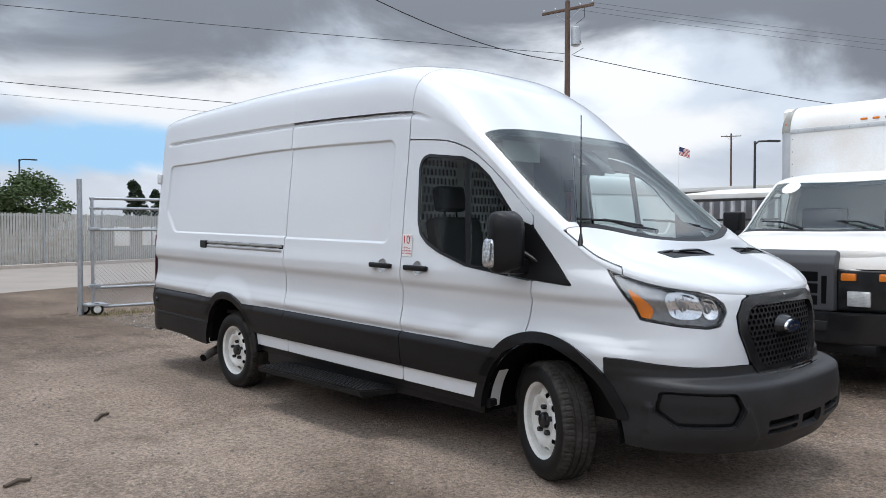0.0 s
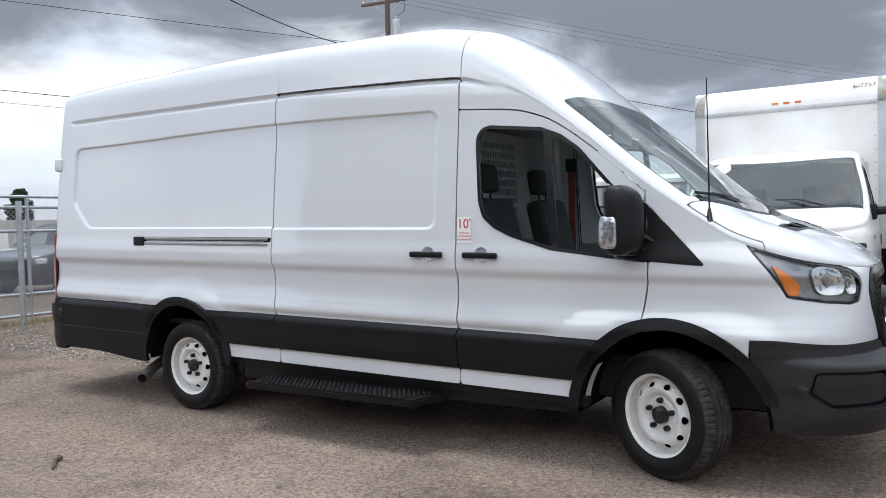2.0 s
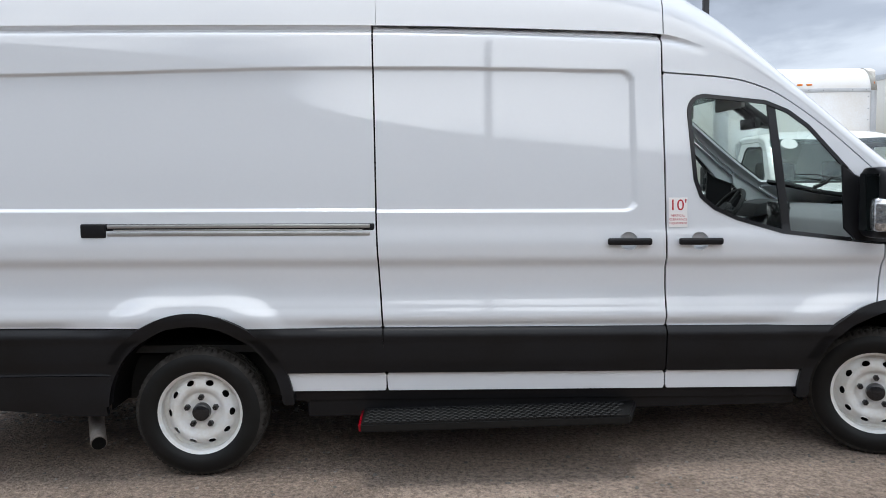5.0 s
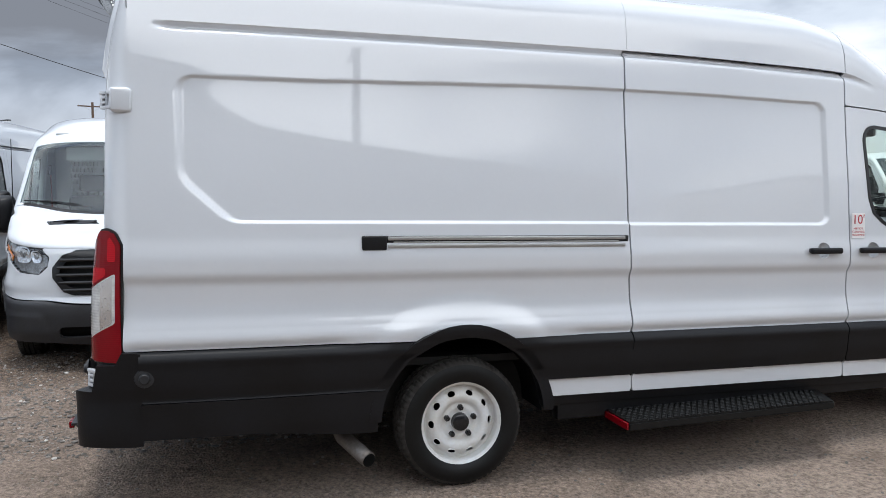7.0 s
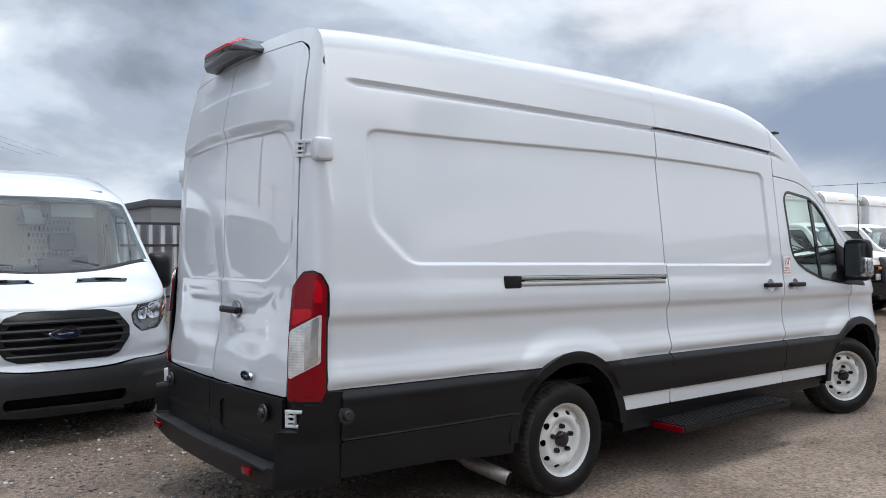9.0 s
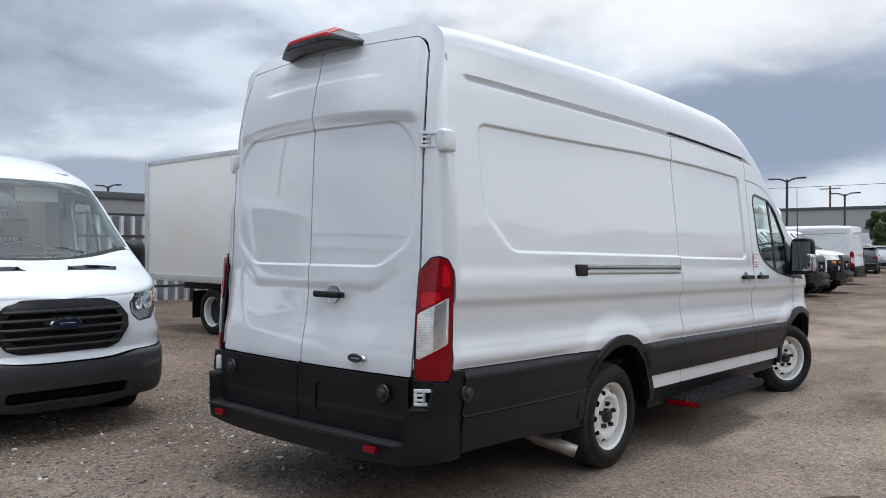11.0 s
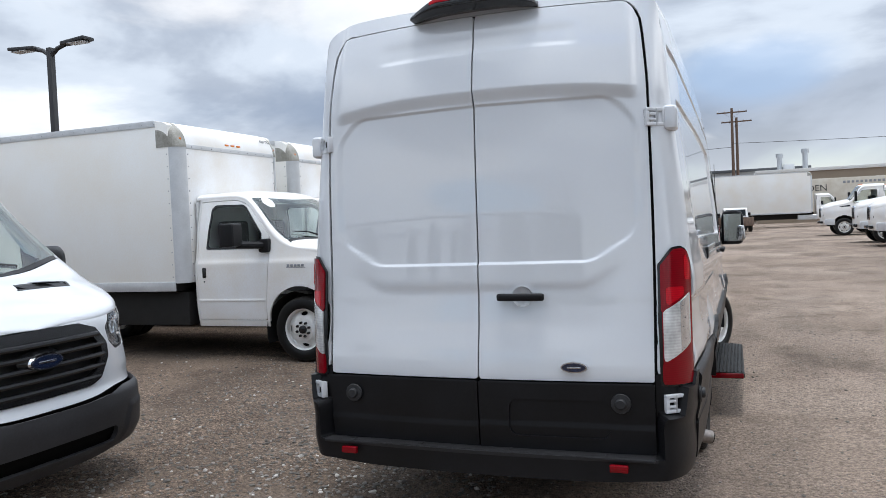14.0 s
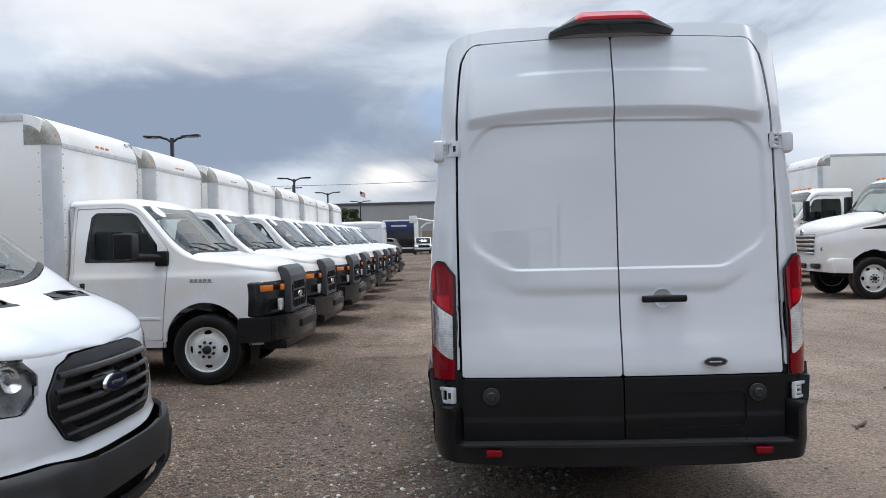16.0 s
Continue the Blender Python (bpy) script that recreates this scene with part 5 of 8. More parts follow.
def cab_interior(parent, partition):
    fl = box(0.28, 1.34, -0.92, 0.92, 0.60, 0.64, 0.0)
    on_van("cab_floor", fl, TRIM_GREY, parent)
    dash = bmesh.new()
    add(dash, prism([(1.72, 0.95), (1.70, 1.22), (1.78, 1.32), (1.95, 1.37), (2.2, 1.40), (2.3, 1.3), (2.2, 1.0), (1.9, 0.95)], -0.88, 0.88, 0.02))
    d = on_van("dashboard", dash, TRIM_GREY, parent, "dark grey dashboard")
    on_van("instrument_hood", prism([(1.66, 1.30), (1.70, 1.40), (1.86, 1.43), (1.95, 1.36)], 0.26, 0.62, 0.02), SEAT, d)
    on_van("centre_screen", box(1.70, 1.74, -0.12, 0.14, 1.22, 1.42, 0.01), GLOSS_BLACK, d)
    wheelring = bmesh.new()
    pts = [(0.19 * math.cos(a), 0.19 * math.sin(a), 0) for a in np.linspace(0, math.tau, 33)]
    add(wheelring, tube(pts, 0.016, 10))
    add(wheelring, rod((-0.18, 0, 0), (0.18, 0, 0), 0.016))
    add(wheelring, rod((0, 0, 0), (0, -0.18, 0), 0.016))
    add(wheelring, lathe([(0.001, 0.03), (0.06, 0.03), (0.075, 0.0), (0.06, -0.02)], 24, "Z"))
    wheelring.transform(at(1.52, 0.42, 1.34) @ Matrix.Rotation(radians(-52), 4, "Y") @ Matrix.Rotation(radians(90), 4, "Z"))
    on_van("steering_wheel", wheelring, SEAT, parent, "black steering wheel")
    seat(parent, 0.98, -0.46)
    for sgn in (-1, 1):
        on_van("seat_belt", box(0.595, 0.650, sgn * 0.885 - 0.003, sgn * 0.885 + 0.003, 0.95, 1.84, 0.001), INK_RED_CLOTH, parent, "dark red seat belt")
        on_van("belt_guide", box(0.575, 0.67, sgn * 0.89 - 0.014, sgn * 0.89 + 0.014, 1.82, 1.93, 0.01), SEAT, parent)
    seat(parent, 0.98, 0.46)
    for sgn in (-1, 1):
        # inner door skin below the glass
        bm = prism([(0.70, 0.62), (0.70, 1.24), (1.78, 1.24), (1.78, 0.96), (1.48, 0.86), (1.34, 0.62)], 0.90 * sgn - 0.03, 0.90 * sgn + 0.03, 0.015)
        on_van("door_lining", bm, TRIM_GREY, parent)
    on_van("headliner", box(0.24, 1.20, -0.72, 0.72, 2.24, 2.27, 0.01), INNER, parent)
    for sgn in (-1, 1):
        on_van("sun_visor", box(1.20, 1.225, sgn * 0.42 - 0.2, sgn * 0.42 + 0.2, 1.98, 2.12, 0.01), INNER, parent)
    mm = box(-0.02, 0.02, -0.12, 0.12, -0.035, 0.035, 0.012)
    mm.transform(at(1.52, 0.0, 1.93))
    on_van("rear_view_mirror", mm, GLOSS_BLACK, parent)
    on_van("camera_pod", prism([(1.42, 2.10), (1.62, 1.96), (1.66, 1.90), (1.58, 1.92), (1.40, 2.05)], -0.08, 0.08, 0.01), GLOSS_BLACK, parent)
    if partition:
        # steel bulkhead with rows of slots
        yy, zz = np.linspace(-0.90, 0.90, 241), np.linspace(0.64, 2.12, 201)
        Z, Y = np.meshgrid(zz, yy)
        row = np.round(Z / 0.072)
        off = (row % 2) * 0.021
        cy = np.round((Y - off) / 0.042) * 0.042 + off
        slot = np.maximum(np.abs(Y - cy) - 0.0095, np.abs(Z - row * 0.072) - 0.026)
        zone = (Y > -0.74) & (Y < 0.66) & (Z > 1.42) & (Z < 2.04) & (np.abs(Y + 0.04) > 0.035)
        keep = np.where(zone, slot, 0.1)
        P = np.stack([0 * Y + 0.27 - 0.05 * (Z - 0.64) / 1.5, Y, Z], -1)
        sheet("bulkhead", P, keep, INNER, parent, "pale steel bulkhead with rows of slots", rim=0.004)
    on_van("cargo_lining", box(-3.4, 0.20, -0.86, 0.86, 0.62, 0.66, 0.0), DARK_METAL, parent)


def van_details(v, fresh=True):
    for sgn in (-1, 1):
        mirror(v, sgn)
        hinge(v, -3.595, 0.880, 1.975, sgn, True)
        hinge(v, -3.690, 0.935, 0.655, sgn, False)
        sensor(v, -3.755, sgn * 0.69, 0.654, FACE_REAR)
    sensor(v, -3.472, -1.022, 0.663, FACE_RIGHT)
    on_van("antenna_base", rod((2.130, -0.960, 1.43), (2.130, -0.958, 1.50), 0.020, 12, 0.007), GLOSS_BLACK, v)
    on_van("antenna", tube([(2.130, -0.958, 1.49), (2.128, -0.956, 1.8), (2.124, -0.952, 2.17)], [0.005, 0.004, 0.003], 6), GLOSS_BLACK, v)
    pull_handle(v, 0.435, -1.024, 1.236, FACE_RIGHT)
    pull_handle(v, 0.815, -1.022, 1.236, FACE_RIGHT)
    pull_handle(v, -3.705, -0.225, 1.148, FACE_REAR)
    # sliding door track
    slot = box(-2.415, -0.905, -1.026, -0.99, 1.262, 1.336, 0.008)
    rail = on_van("door_track", slot, GLOSS_BLACK, v, "satin steel sliding door track with black end cap")
    on_van("track_bar", box(-2.29, -0.93, -1.036, -1.010, 1.272, 1.292, 0.006), RAIL, rail)
    on_van("track_top", box(-2.29, -0.93, -1.034, -1.010, 1.312, 1.332, 0.006), RAIL, rail)
    on_van("track_middle", box(-2.26, -0.97, -1.028, -1.010, 1.298, 1.306, 0.002), RAIL, rail)
    on_van("end_cap", box(-2.425, -2.295, -1.040, -1.0, 1.262, 1.336, 0.012, 3), PLASTIC, rail)
    # running board below the sliding door
    bm = bmesh.new()
    for pts in ([(-1.0, -0.94), (0.50, -0.94), (0.40, -1.205), (-1.0, -1.220)],):
        lo = [bm.verts.new((x, y, 0.292)) for x, y in pts]
        hi = [bm.verts.new((x, y, 0.340)) for x, y in pts]
        bm.faces.new(lo)
        bm.faces.new(hi[::-1])
        for i in range(4):
            bm.faces.new((lo[i], hi[i], hi[(i + 1) % 4], lo[(i + 1) % 4]))
    bmesh.ops.recalc_face_normals(bm, faces=bm.faces[:])
    bmesh.ops.bevel(bm, geom=bm.edges[:], offset=0.010, segments=2, affect="EDGES")
    board = part("running_board", bm, RUBBER, v, "black ribbed running board with red end marker")
    tread = bmesh.new()
    for k in range(9):
        y = -0.982 - k * 0.027
        for q in range(36):
            x = -0.965 + q * 0.0385 + 0.019 * (k % 2)
            if x < 0.42 - 0.1 * k / 9:
                add(tread, box(x - 0.013, x + 0.013, y - 0.006, y + 0.006, 0.337, 0.349, 0.003, 1))
    part("tread", tread, RUBBER, board)
    end = box(-1.006, -0.994, -1.212, -0.96, 0.297, 0.335, 0.003)
    part("red_marker", end, RED_LENS, board)
    for x in (-0.8, -0.2, 0.35):
        part("bracket", box(x - 0.02, x + 0.02, -1.15, -0.7, 0.268, 0.294, 0.005), DARK_METAL, board)
    part("inner_sill", box(-1.30, 1.38, -0.95, -0.86, 0.30, 0.42, 0.02), PLASTIC, v)
    # exhaust
    part("exhaust", tube([(-1.2, -0.45, 0.36), (-2.35, -0.50, 0.36), (-2.52, -0.66, 0.33), (-2.50, -0.80, 0.28), (-2.40, -1.02, 0.215)], 0.041, 16), PIPE, v, "bare steel exhaust pipe")
    # black disc over the pipe's end, painted as its shaded hollow
    part("exhaust_mouth", rod((-2.405, -1.010, 0.218), (-2.3975, -1.0255, 0.2134), 0.036, 16), VOID, v)
    # underside
    part("chassis", box(-3.55, 2.6, -0.70, 0.70, 0.36, 0.62, 0.03), DARK_METAL, v)
    # added slabs beside the chassis keep light off the ground below
    for y0 in (-0.95, 0.72):
        part("underbody_light_block", box(-1.32, 1.34, y0, y0 + 0.23, 0.385, 0.46, 0.01), DARK_METAL, v)
    part("rear_axle", rod((REAR_AXLE, -0.8, 0.35), (REAR_AXLE, 0.8, 0.35), 0.07, 12), DARK_METAL, v)
    part("front_axle", rod((FRONT_AXLE, -0.75, 0.35), (FRONT_AXLE, 0.75, 0.35), 0.05, 12), DARK_METAL, v)
    # rear: high-level lamp, plate recess, badge, reflectors
    hous = prism([(-3.46, 2.60), (-3.650, 2.576), (-3.712, 2.596), (-3.705, 2.640), (-3.63, 2.683), (-3.46, 2.688)], -0.330, 0.330, 0.012, seg=3, cuts=22)

    def taper(bm):
        for vt in bm.verts:
            k = min(abs(vt.co.y) / 0.330, 1)
            t = max(0, (k - 0.50) / 0.50)
            vt.co.x += 0.07 * t ** 1.6
            vt.co.z = 2.574 + (vt.co.z - 2.574) * (1 - 0.72 * t) - 0.010 * k ** 2

    taper(hous)
    hl = on_van("high_brake_lamp", hous, GLOSS_BLACK, v, "black high-level brake lamp with red lens")
    lens = prism([(-3.60, 2.622), (-3.7115, 2.620), (-3.7085, 2.640), (-3.632, 2.6865), (-3.60, 2.6885)], -0.195, 0.195, 0.004, cuts=10)
    taper(lens)
    on_van("brake_lens", lens, RED_BRIGHT, hl)
    on_van("camera_window", box(-3.718, -3.70, -0.10, 0.14, 2.596, 2.616, 0.005), GLOSS_BLACK, hl)
    badge(v, SHEAR @ at(-3.752, -0.477, 0.816, FACE_REAR), 0.135, 0.056)
    for sgn in (-1, 1):
        r = box(-3.856, -3.832, sgn * 0.684 - 0.042, sgn * 0.684 + 0.042, 0.36, 0.394, 0.006)
        on_van("reflector", r, RED_LENS, v)
    on_van("bumper_step_pad", box(-3.828, -3.745, -0.84, 0.84, 0.405, 0.4185, 0.004), BUMPER, v)
    for y0 in (-0.62, -0.16, 0.30, 0.68):
        on_van("step_rib", box(-3.822, -3.76, y0 - 0.005, y0 + 0.005, 0.4175, 0.4215, 0.002, 1), BUMPER, v)
    pod = lathe([(0.001, 0.02), (0.05, 0.016), (0.07, -0.03)], 24, "Z")
    pod.transform(SHEAR @ at(2.898, 0, 0.985, FACE_FRONT) @ Matrix.Diagonal((1.75, 1.0, 1, 1)))
    part("badge_mount", pod, GLOSS_BLACK, v)
    badge(v, SHEAR @ at(2.922, 0, 0.985, FACE_FRONT), 0.20, 0.082)
    wipers(v)


def wipers(v):
    for y0, y1 in ((-0.68, -0.14), (0.02, 0.56)):
        a = tube([(2.19, y0 + 0.42, 1.512), (2.155, y0 + 0.2, 1.545), (2.09, y0, 1.585)], [0.016, 0.012, 0.006], 8)
        w = on_van("wiper", a, GLOSS_BLACK, v, "black windscreen wiper")
        on_van("wiper_blade", tube([(2.165, y0 + 0.30, 1.548), (2.12, y0 + 0.06, 1.575), (2.045, y0 - 0.20, 1.585)], 0.008, 6), GLOSS_BLACK, w)


STICKER_WHITE = mat("sticker_white", (0.82, 0.80, 0.78), 0.5, vary=0.03)
INK_RED = mat("red_ink", (0.45, 0.02, 0.03), 0.5, vary=0.05)


def clearance_sticker(v):
    m = SHEAR @ at(0.700, -1.0235, 1.388, FACE_RIGHT) @ Matrix.Rotation(radians(-1.5), 4, "X")
    bm = box(-0.050, 0.050, -0.078, 0.078, 0.0, 0.002, 0.0008, 1)
    bm.transform(m)
    st = part("clearance_sticker", bm, STICKER_WHITE, v, "white clearance sticker with red print")
    for body, size, y in (("10'", 0.082, 0.036), ("VERTICAL", 0.017, -0.018), ("CLEARANCE", 0.017, -0.038), ("REQUIREMENT", 0.015, -0.058)):
        me = text_mesh(body, size, 0.0004)
        me.transform(m @ Matrix.Translation((0, y, 0.0026)))
        link("sticker_print", me, INK_RED, st)


VAN_AT = pose(4.455, 4.825, 0, 0, 0, -90)
van = thing("cargo_van", "white high-roof extended cargo van with black lower trim", "van", VAN_AT)
build_shell(van, HIGH, ((-1, 0.014, 0.0135), (1, 0.017, 0.015)))
wheel(van, FRONT_AXLE, -0.872, -1, -25)
wheel(van, REAR_AXLE, -0.872, -1)
wheel(van, FRONT_AXLE, 0.872, 1, -25)
wheel(van, REAR_AXLE, 0.872, 1)
cab_interior(van, True)
van_details(van)
clearance_sticker(van)


# ---------------------------------------------------------------- older parked vans with barred grilles
def barred_grille(v):
    """Black grille of five bars in a rounded frame."""
    def face(y, z):
        return 2.885 - 0.17 * abs(y) ** 2.2 + 0.05 * (0.9 - z)
    for k, z in enumerate((0.815, 0.882, 0.949, 1.016, 1.083)):
        w = 0.40 + 0.08 * math.sin((z - 0.77) / 0.39 * math.pi)
        pts = [(face(y, z) + 0.012, y, z) for y in np.linspace(-w, w, 15)]
        bm = tube(pts, [0.018] * 15, 8)
        on_van("grille_bar", bm, GLOSS_BLACK, v)
    badge(v, SHEAR @ at(2.915, 0, 0.985, FACE_FRONT), 0.25, 0.10)
    pod = lathe([(0.001, 0.02), (0.05, 0.016), (0.08, -0.03)], 24, "Z")
    pod.transform(SHEAR @ at(2.893, 0, 0.985, FACE_FRONT) @ Matrix.Diagonal((2.0, 1.0, 1, 1)))
    part("badge_mount", pod, GLOSS_BLACK, v)


def parked_van(x, y, label):
    v = thing("parked_van", label, "van", pose(x, y, -0.045, 0, 0, 180), group="vans parked in the row")
    build_shell(v, MEDIUM, ((-1, 0.024, 0.022), (1, 0.020, 0.018)), fresh=False)
    for a in (FRONT_AXLE, REAR_AXLE):
        wheel(v, a, -0.872, -1)
        wheel(v, a, 0.872, 1)
    cab_interior(v, True)
    for sgn in (-1, 1):
        mirror(v, sgn)
    barred_grille(v)
    wipers(v)
    on_van("antenna_base", rod((2.130, -0.960, 1.43), (2.130, -0.958, 1.50), 0.020, 12, 0.007), GLOSS_BLACK, v)
    on_van("antenna", tube([(2.130, -0.958, 1.49), (2.128, -0.956, 1.8), (2.124, -0.952, 2.17)], [0.005, 0.004, 0.003], 6), GLOSS_BLACK, v)
    part("chassis", box(-3.55, 2.6, -0.82, 0.82, 0.42, 0.62, 0.03), DARK_METAL, v)
    return v


van_b = parked_van(9.95, 8.81, "white mid-roof van with black barred grille, parked nose out")
van_c = copy_thing(van_b, pose(10.55, 11.25, 0, 0, 0, 180))


# ---------------------------------------------------------------- box trucks
CUTAWAY = dict(
    rake=0.0, brow=1.11, plan=dict(rear=-1.56, bow=0.0, side=0.90, corner=-1.46, start=-0.05, front=0.74, p=4.2, q=4.6),
    half=[(0.40, 0.95), (0.55, 0.985), (0.75, 1.005), (1.0, 1.010), (1.20, 1.005), (1.26, 0.985), (1.6, 0.930), (2.0, 0.835), (2.2, 0.80)],
    nose=[(0.4, 0.74), (1.0, 0.74), (1.15, 0.72), (1.3, 0.66)],
    tail=[(0.3, -1.56), (2.2, -1.56)],
    edge=[(-1.6, 2.02), (-1.0, 2.025), (-0.82, 1.98), (-0.62, 1.80), (-0.34, 1.48), (-0.22, 1.405), (0.0, 1.355), (0.3, 1.305), (0.6, 1.245), (0.76, 1.20)],
    ridge=[(-1.6, 2.12), (-1.0, 2.125), (-0.84, 2.10), (-0.74, 2.04), (-0.40, 1.74), (-0.10, 1.485), (-0.02, 1.455), (0.3, 1.415), (0.6, 1.345), (0.76, 1.26)],
    round=[(-1.6, 3.2), (-0.8, 3.0), (-0.6, 2.6), (-0.1, 2.6), (0.2, 3.4), (0.8, 3.4)],
    stations=lambda st: np.arange(-1.56, 0.735, st))


def cab_panels(t, form, paint, glass_poly, ws, arch, door, sill, lod):
    """Sides, roof, hood and glass of a truck cab."""
    for sgn in (-1, 1):
        g = side_grid(form, lod, lod, sgn, sill, form["ridge"][0][1] + 0.02, relief=False)
        u, v, z, c, P, fl = g["u"], g["v"], g["z"], g["c"], g["P"], g["flip"]
        cmax = c.max()
        rear_face = g["g"] < 0.97
        rear_face &= u < form["plan"]["corner"]
        top = np.where(rear_face, top_line(form, u, v), tab(u, form["edge"]))
        under = top + 0.003 - z
        a = np.full(u.shape, -1.0)
        for ac, az, ar in arch:
            a = np.maximum(a, ar - np.hypot(u - ac, np.maximum(z - az, 0)))
        a = np.where(rear_face, -1, a)
        win = np.where(rear_face, -1, poly_in(u, z, glass_poly))
        d0, d1, dz = door
        din = np.minimum(np.minimum(u - d0, d1 + 0.10 * np.minimum(z - 1.2, 0) - u), np.minimum(z - dz, tab(u, form["edge"]) - 0.03 - z))
        din = np.where(rear_face, -1, din)
        front = u > form["plan"]["front"] - 0.12
        facecut = np.where(front & (v < 0.92 * v.max()) & (z < form.get("brow", 9)), -1, 1)
        sheet("cab_side", P, np.minimum.reduce([under, -a, -din - 0.004, facecut]), paint, t, flip=fl, rim=0.02)
        sheet("cab_door", P, np.minimum.reduce([din - 0.004, -win, -a]), paint, t, flip=fl, rim=0.025)
        sheet("door_window", shifted(g, 0.012), win, GLASS, t, flip=fl, rim=0).visible_shadow = False
        sheet("window_seal", shifted(g, -0.003), 0.014 - np.abs(win), GLOSS_BLACK, t, flip=fl, rim=0.01)
        for ac, az, ar in arch:
            lip = np.where(rear_face, -1, ar - np.hypot(u - ac, np.maximum(z - az, 0)))
            sheet("arch_lip", shifted(g, -0.006), np.minimum(0.018 - np.abs(lip), z - sill - 0.05), paint, t, flip=fl, rim=0.03)
    g = upper_grid(form, lod, 61)
    u, v, P = g["u"], g["v"], g["P"]
    av = np.abs(v)
    u0, u1, bow, inset = ws
    w = np.minimum.reduce([u - u0 - bow * (1 - av ** 2), u1 + bow * (1 - av ** 2) - u, edge_half(form, u) - inset - av])
    hood_back = u1 + 0.05 + bow * (1 - av ** 2)
    cowl = np.minimum.reduce([-w, u - (u0 + u1) / 2, hood_back - u, edge_half(form, u) - inset - av])
    hood = np.minimum(u - hood_back, edge_half(form, u) - 0.05 - av)
    sheet("cab_roof", P, np.minimum.reduce([-w - 0.002, -cowl, -hood - 0.003]), paint, t, flip=True, rim=0.02)
    sheet("windscreen", P, w + 0.002, WINDSCREEN, t, flip=True, rim=0).visible_shadow = False
    sheet("windscreen_band", shifted(g, 0.004), np.minimum(w, np.maximum(0.03 - w, u0 + bow * (1 - av ** 2) + 0.07 - u)), GLASS_FAR, t, flip=True, rim=0)
    sheet("cowl_panel", P, cowl - 0.002, PLASTIC, t, flip=True, rim=0.02)
    sheet("hood", P, hood, paint, t, flip=True, rim=0.02)


def cargo_box(t, u0, u1, half, z0, z1, rc=0.15, rt=0.34, rivets=True, marks=True, extra=()):
    """Panelled cargo box with alloy corner posts, a rounded front cap and grey corner castings."""
    a0 = math.acos((rt - rc) / rt)
    rim = [(u1 - rt + (rt - 0.004) * math.cos(a), z1 - rt + (rt - 0.004) * math.sin(a)) for a in np.linspace(a0, math.pi / 2, 8)]
    b = part("cargo_box", prism([(u0, z0), (u1 - rc, z0)] + rim + [(u0, z1 - 0.004)], -half, half, 0.004), BOX_WHITE, t, "white panel cargo box")
    part("front_wall", box(u1 - rc - 0.01, u1 - 0.004, -half + rc, half - rc, z0, z1 - rt, 0.003), BOX_ROOF, b)
    arc = [(u1 - rt + rt * math.cos(a), z1 - rt + rt * math.sin(a)) for a in np.linspace(0, math.pi / 2, 12)]
    part("front_cap", prism(arc + [(u1 - rt, z1 - rt)], -half + rc, half - rc), BOX_ROOF, b, "rounded white front cap", 50)
    for sgn in (-1, 1):
        bm = bmesh.new()
        ring = [(u1 - rc + rc * math.sin(a), sgn * (half - rc + rc * math.cos(a))) for a in np.linspace(-0.15, math.pi / 2, 10)]
        lo, hi = [bm.verts.new((x, y, z0)) for x, y in ring], [bm.verts.new((x, y, z1 - rt)) for x, y in ring]
        for i in range(len(ring) - 1):
            bm.faces.new((lo[i], lo[i + 1], hi[i + 1], hi[i]) if sgn > 0 else (lo[i], hi[i], hi[i + 1], lo[i + 1]))
        part("corner_post", bm, ALU, b, "aluminium corner post", 80)
        bm = bmesh.new()
        # a casting rounded both ways
        vs = []
        for a in np.linspace(0, math.pi / 2, 9):
            row = []
            for e in np.linspace(0, math.pi / 2, 9):
                rr = rt - rc + rc * math.sin(a)
                row.append(bm.verts.new((u1 - rt + (rr + 0.004) * math.cos(e), sgn * (half - rc + (rc + 0.004) * math.cos(a)), z1 - rt + (rr + 0.004) * math.sin(e))))
            vs.append(row)
        for i in range(8):
            for j in range(8):
                bm.faces.new((vs[i][j], vs[i + 1][j], vs[i + 1][j + 1], vs[i][j + 1]))
        fan = bm.verts.new((u1 - rt, sgn * (half + 0.004), z1 - rt))
        for j in range(8):
            bm.faces.new((vs[0][j], vs[0][j + 1], fan))
        bmesh.ops.recalc_face_normals(bm, faces=bm.faces[:])
        part("corner_casting", bm, ALU_WORN, b, "grey corner casting", 50)
        lamp = box(-0.05, 0.05, -0.012, 0.012, -0.018, 0.018, 0.006)
        lamp.transform(Matrix.Translation((u1 - rc * 0.42, sgn * (half - rc * 0.42), z1 - rt + 0.10)) @ Matrix.Rotation(radians(-45 * sgn), 4, "Z"))
        part("marker_lamp", lamp, AMBER, b)
        part("roof_trim", box(u0 - 0.006, u1 - rt, sgn * half - 0.01, sgn * half + 0.008, z1 - 0.075, z1 + 0.006, 0.004), ALU, b)
        part("rub_rail", box(u0 - 0.006, u1 - rc, sgn * half - 0.01, sgn * half + 0.008, z0 - 0.10, z0 + 0.02, 0.004), ALU, b)
        part("rear_post", box(u0 - 0.02, u0 + 0.06, sgn * half - 0.05, sgn * half + 0.010, z0 - 0.08, z1, 0.006), ALU, b)
    part("front_trim", box(u1 - 0.02, u1 + 0.006, -half + rc, half - rc, z1 - rt - 0.02, z1 - rt + 0.035, 0.004), ALU, b)
    for y in (-0.13, 0.0, 0.13):
        m = box(-0.012, 0.012, -0.038, 0.038, -0.013, 0.013, 0.008)
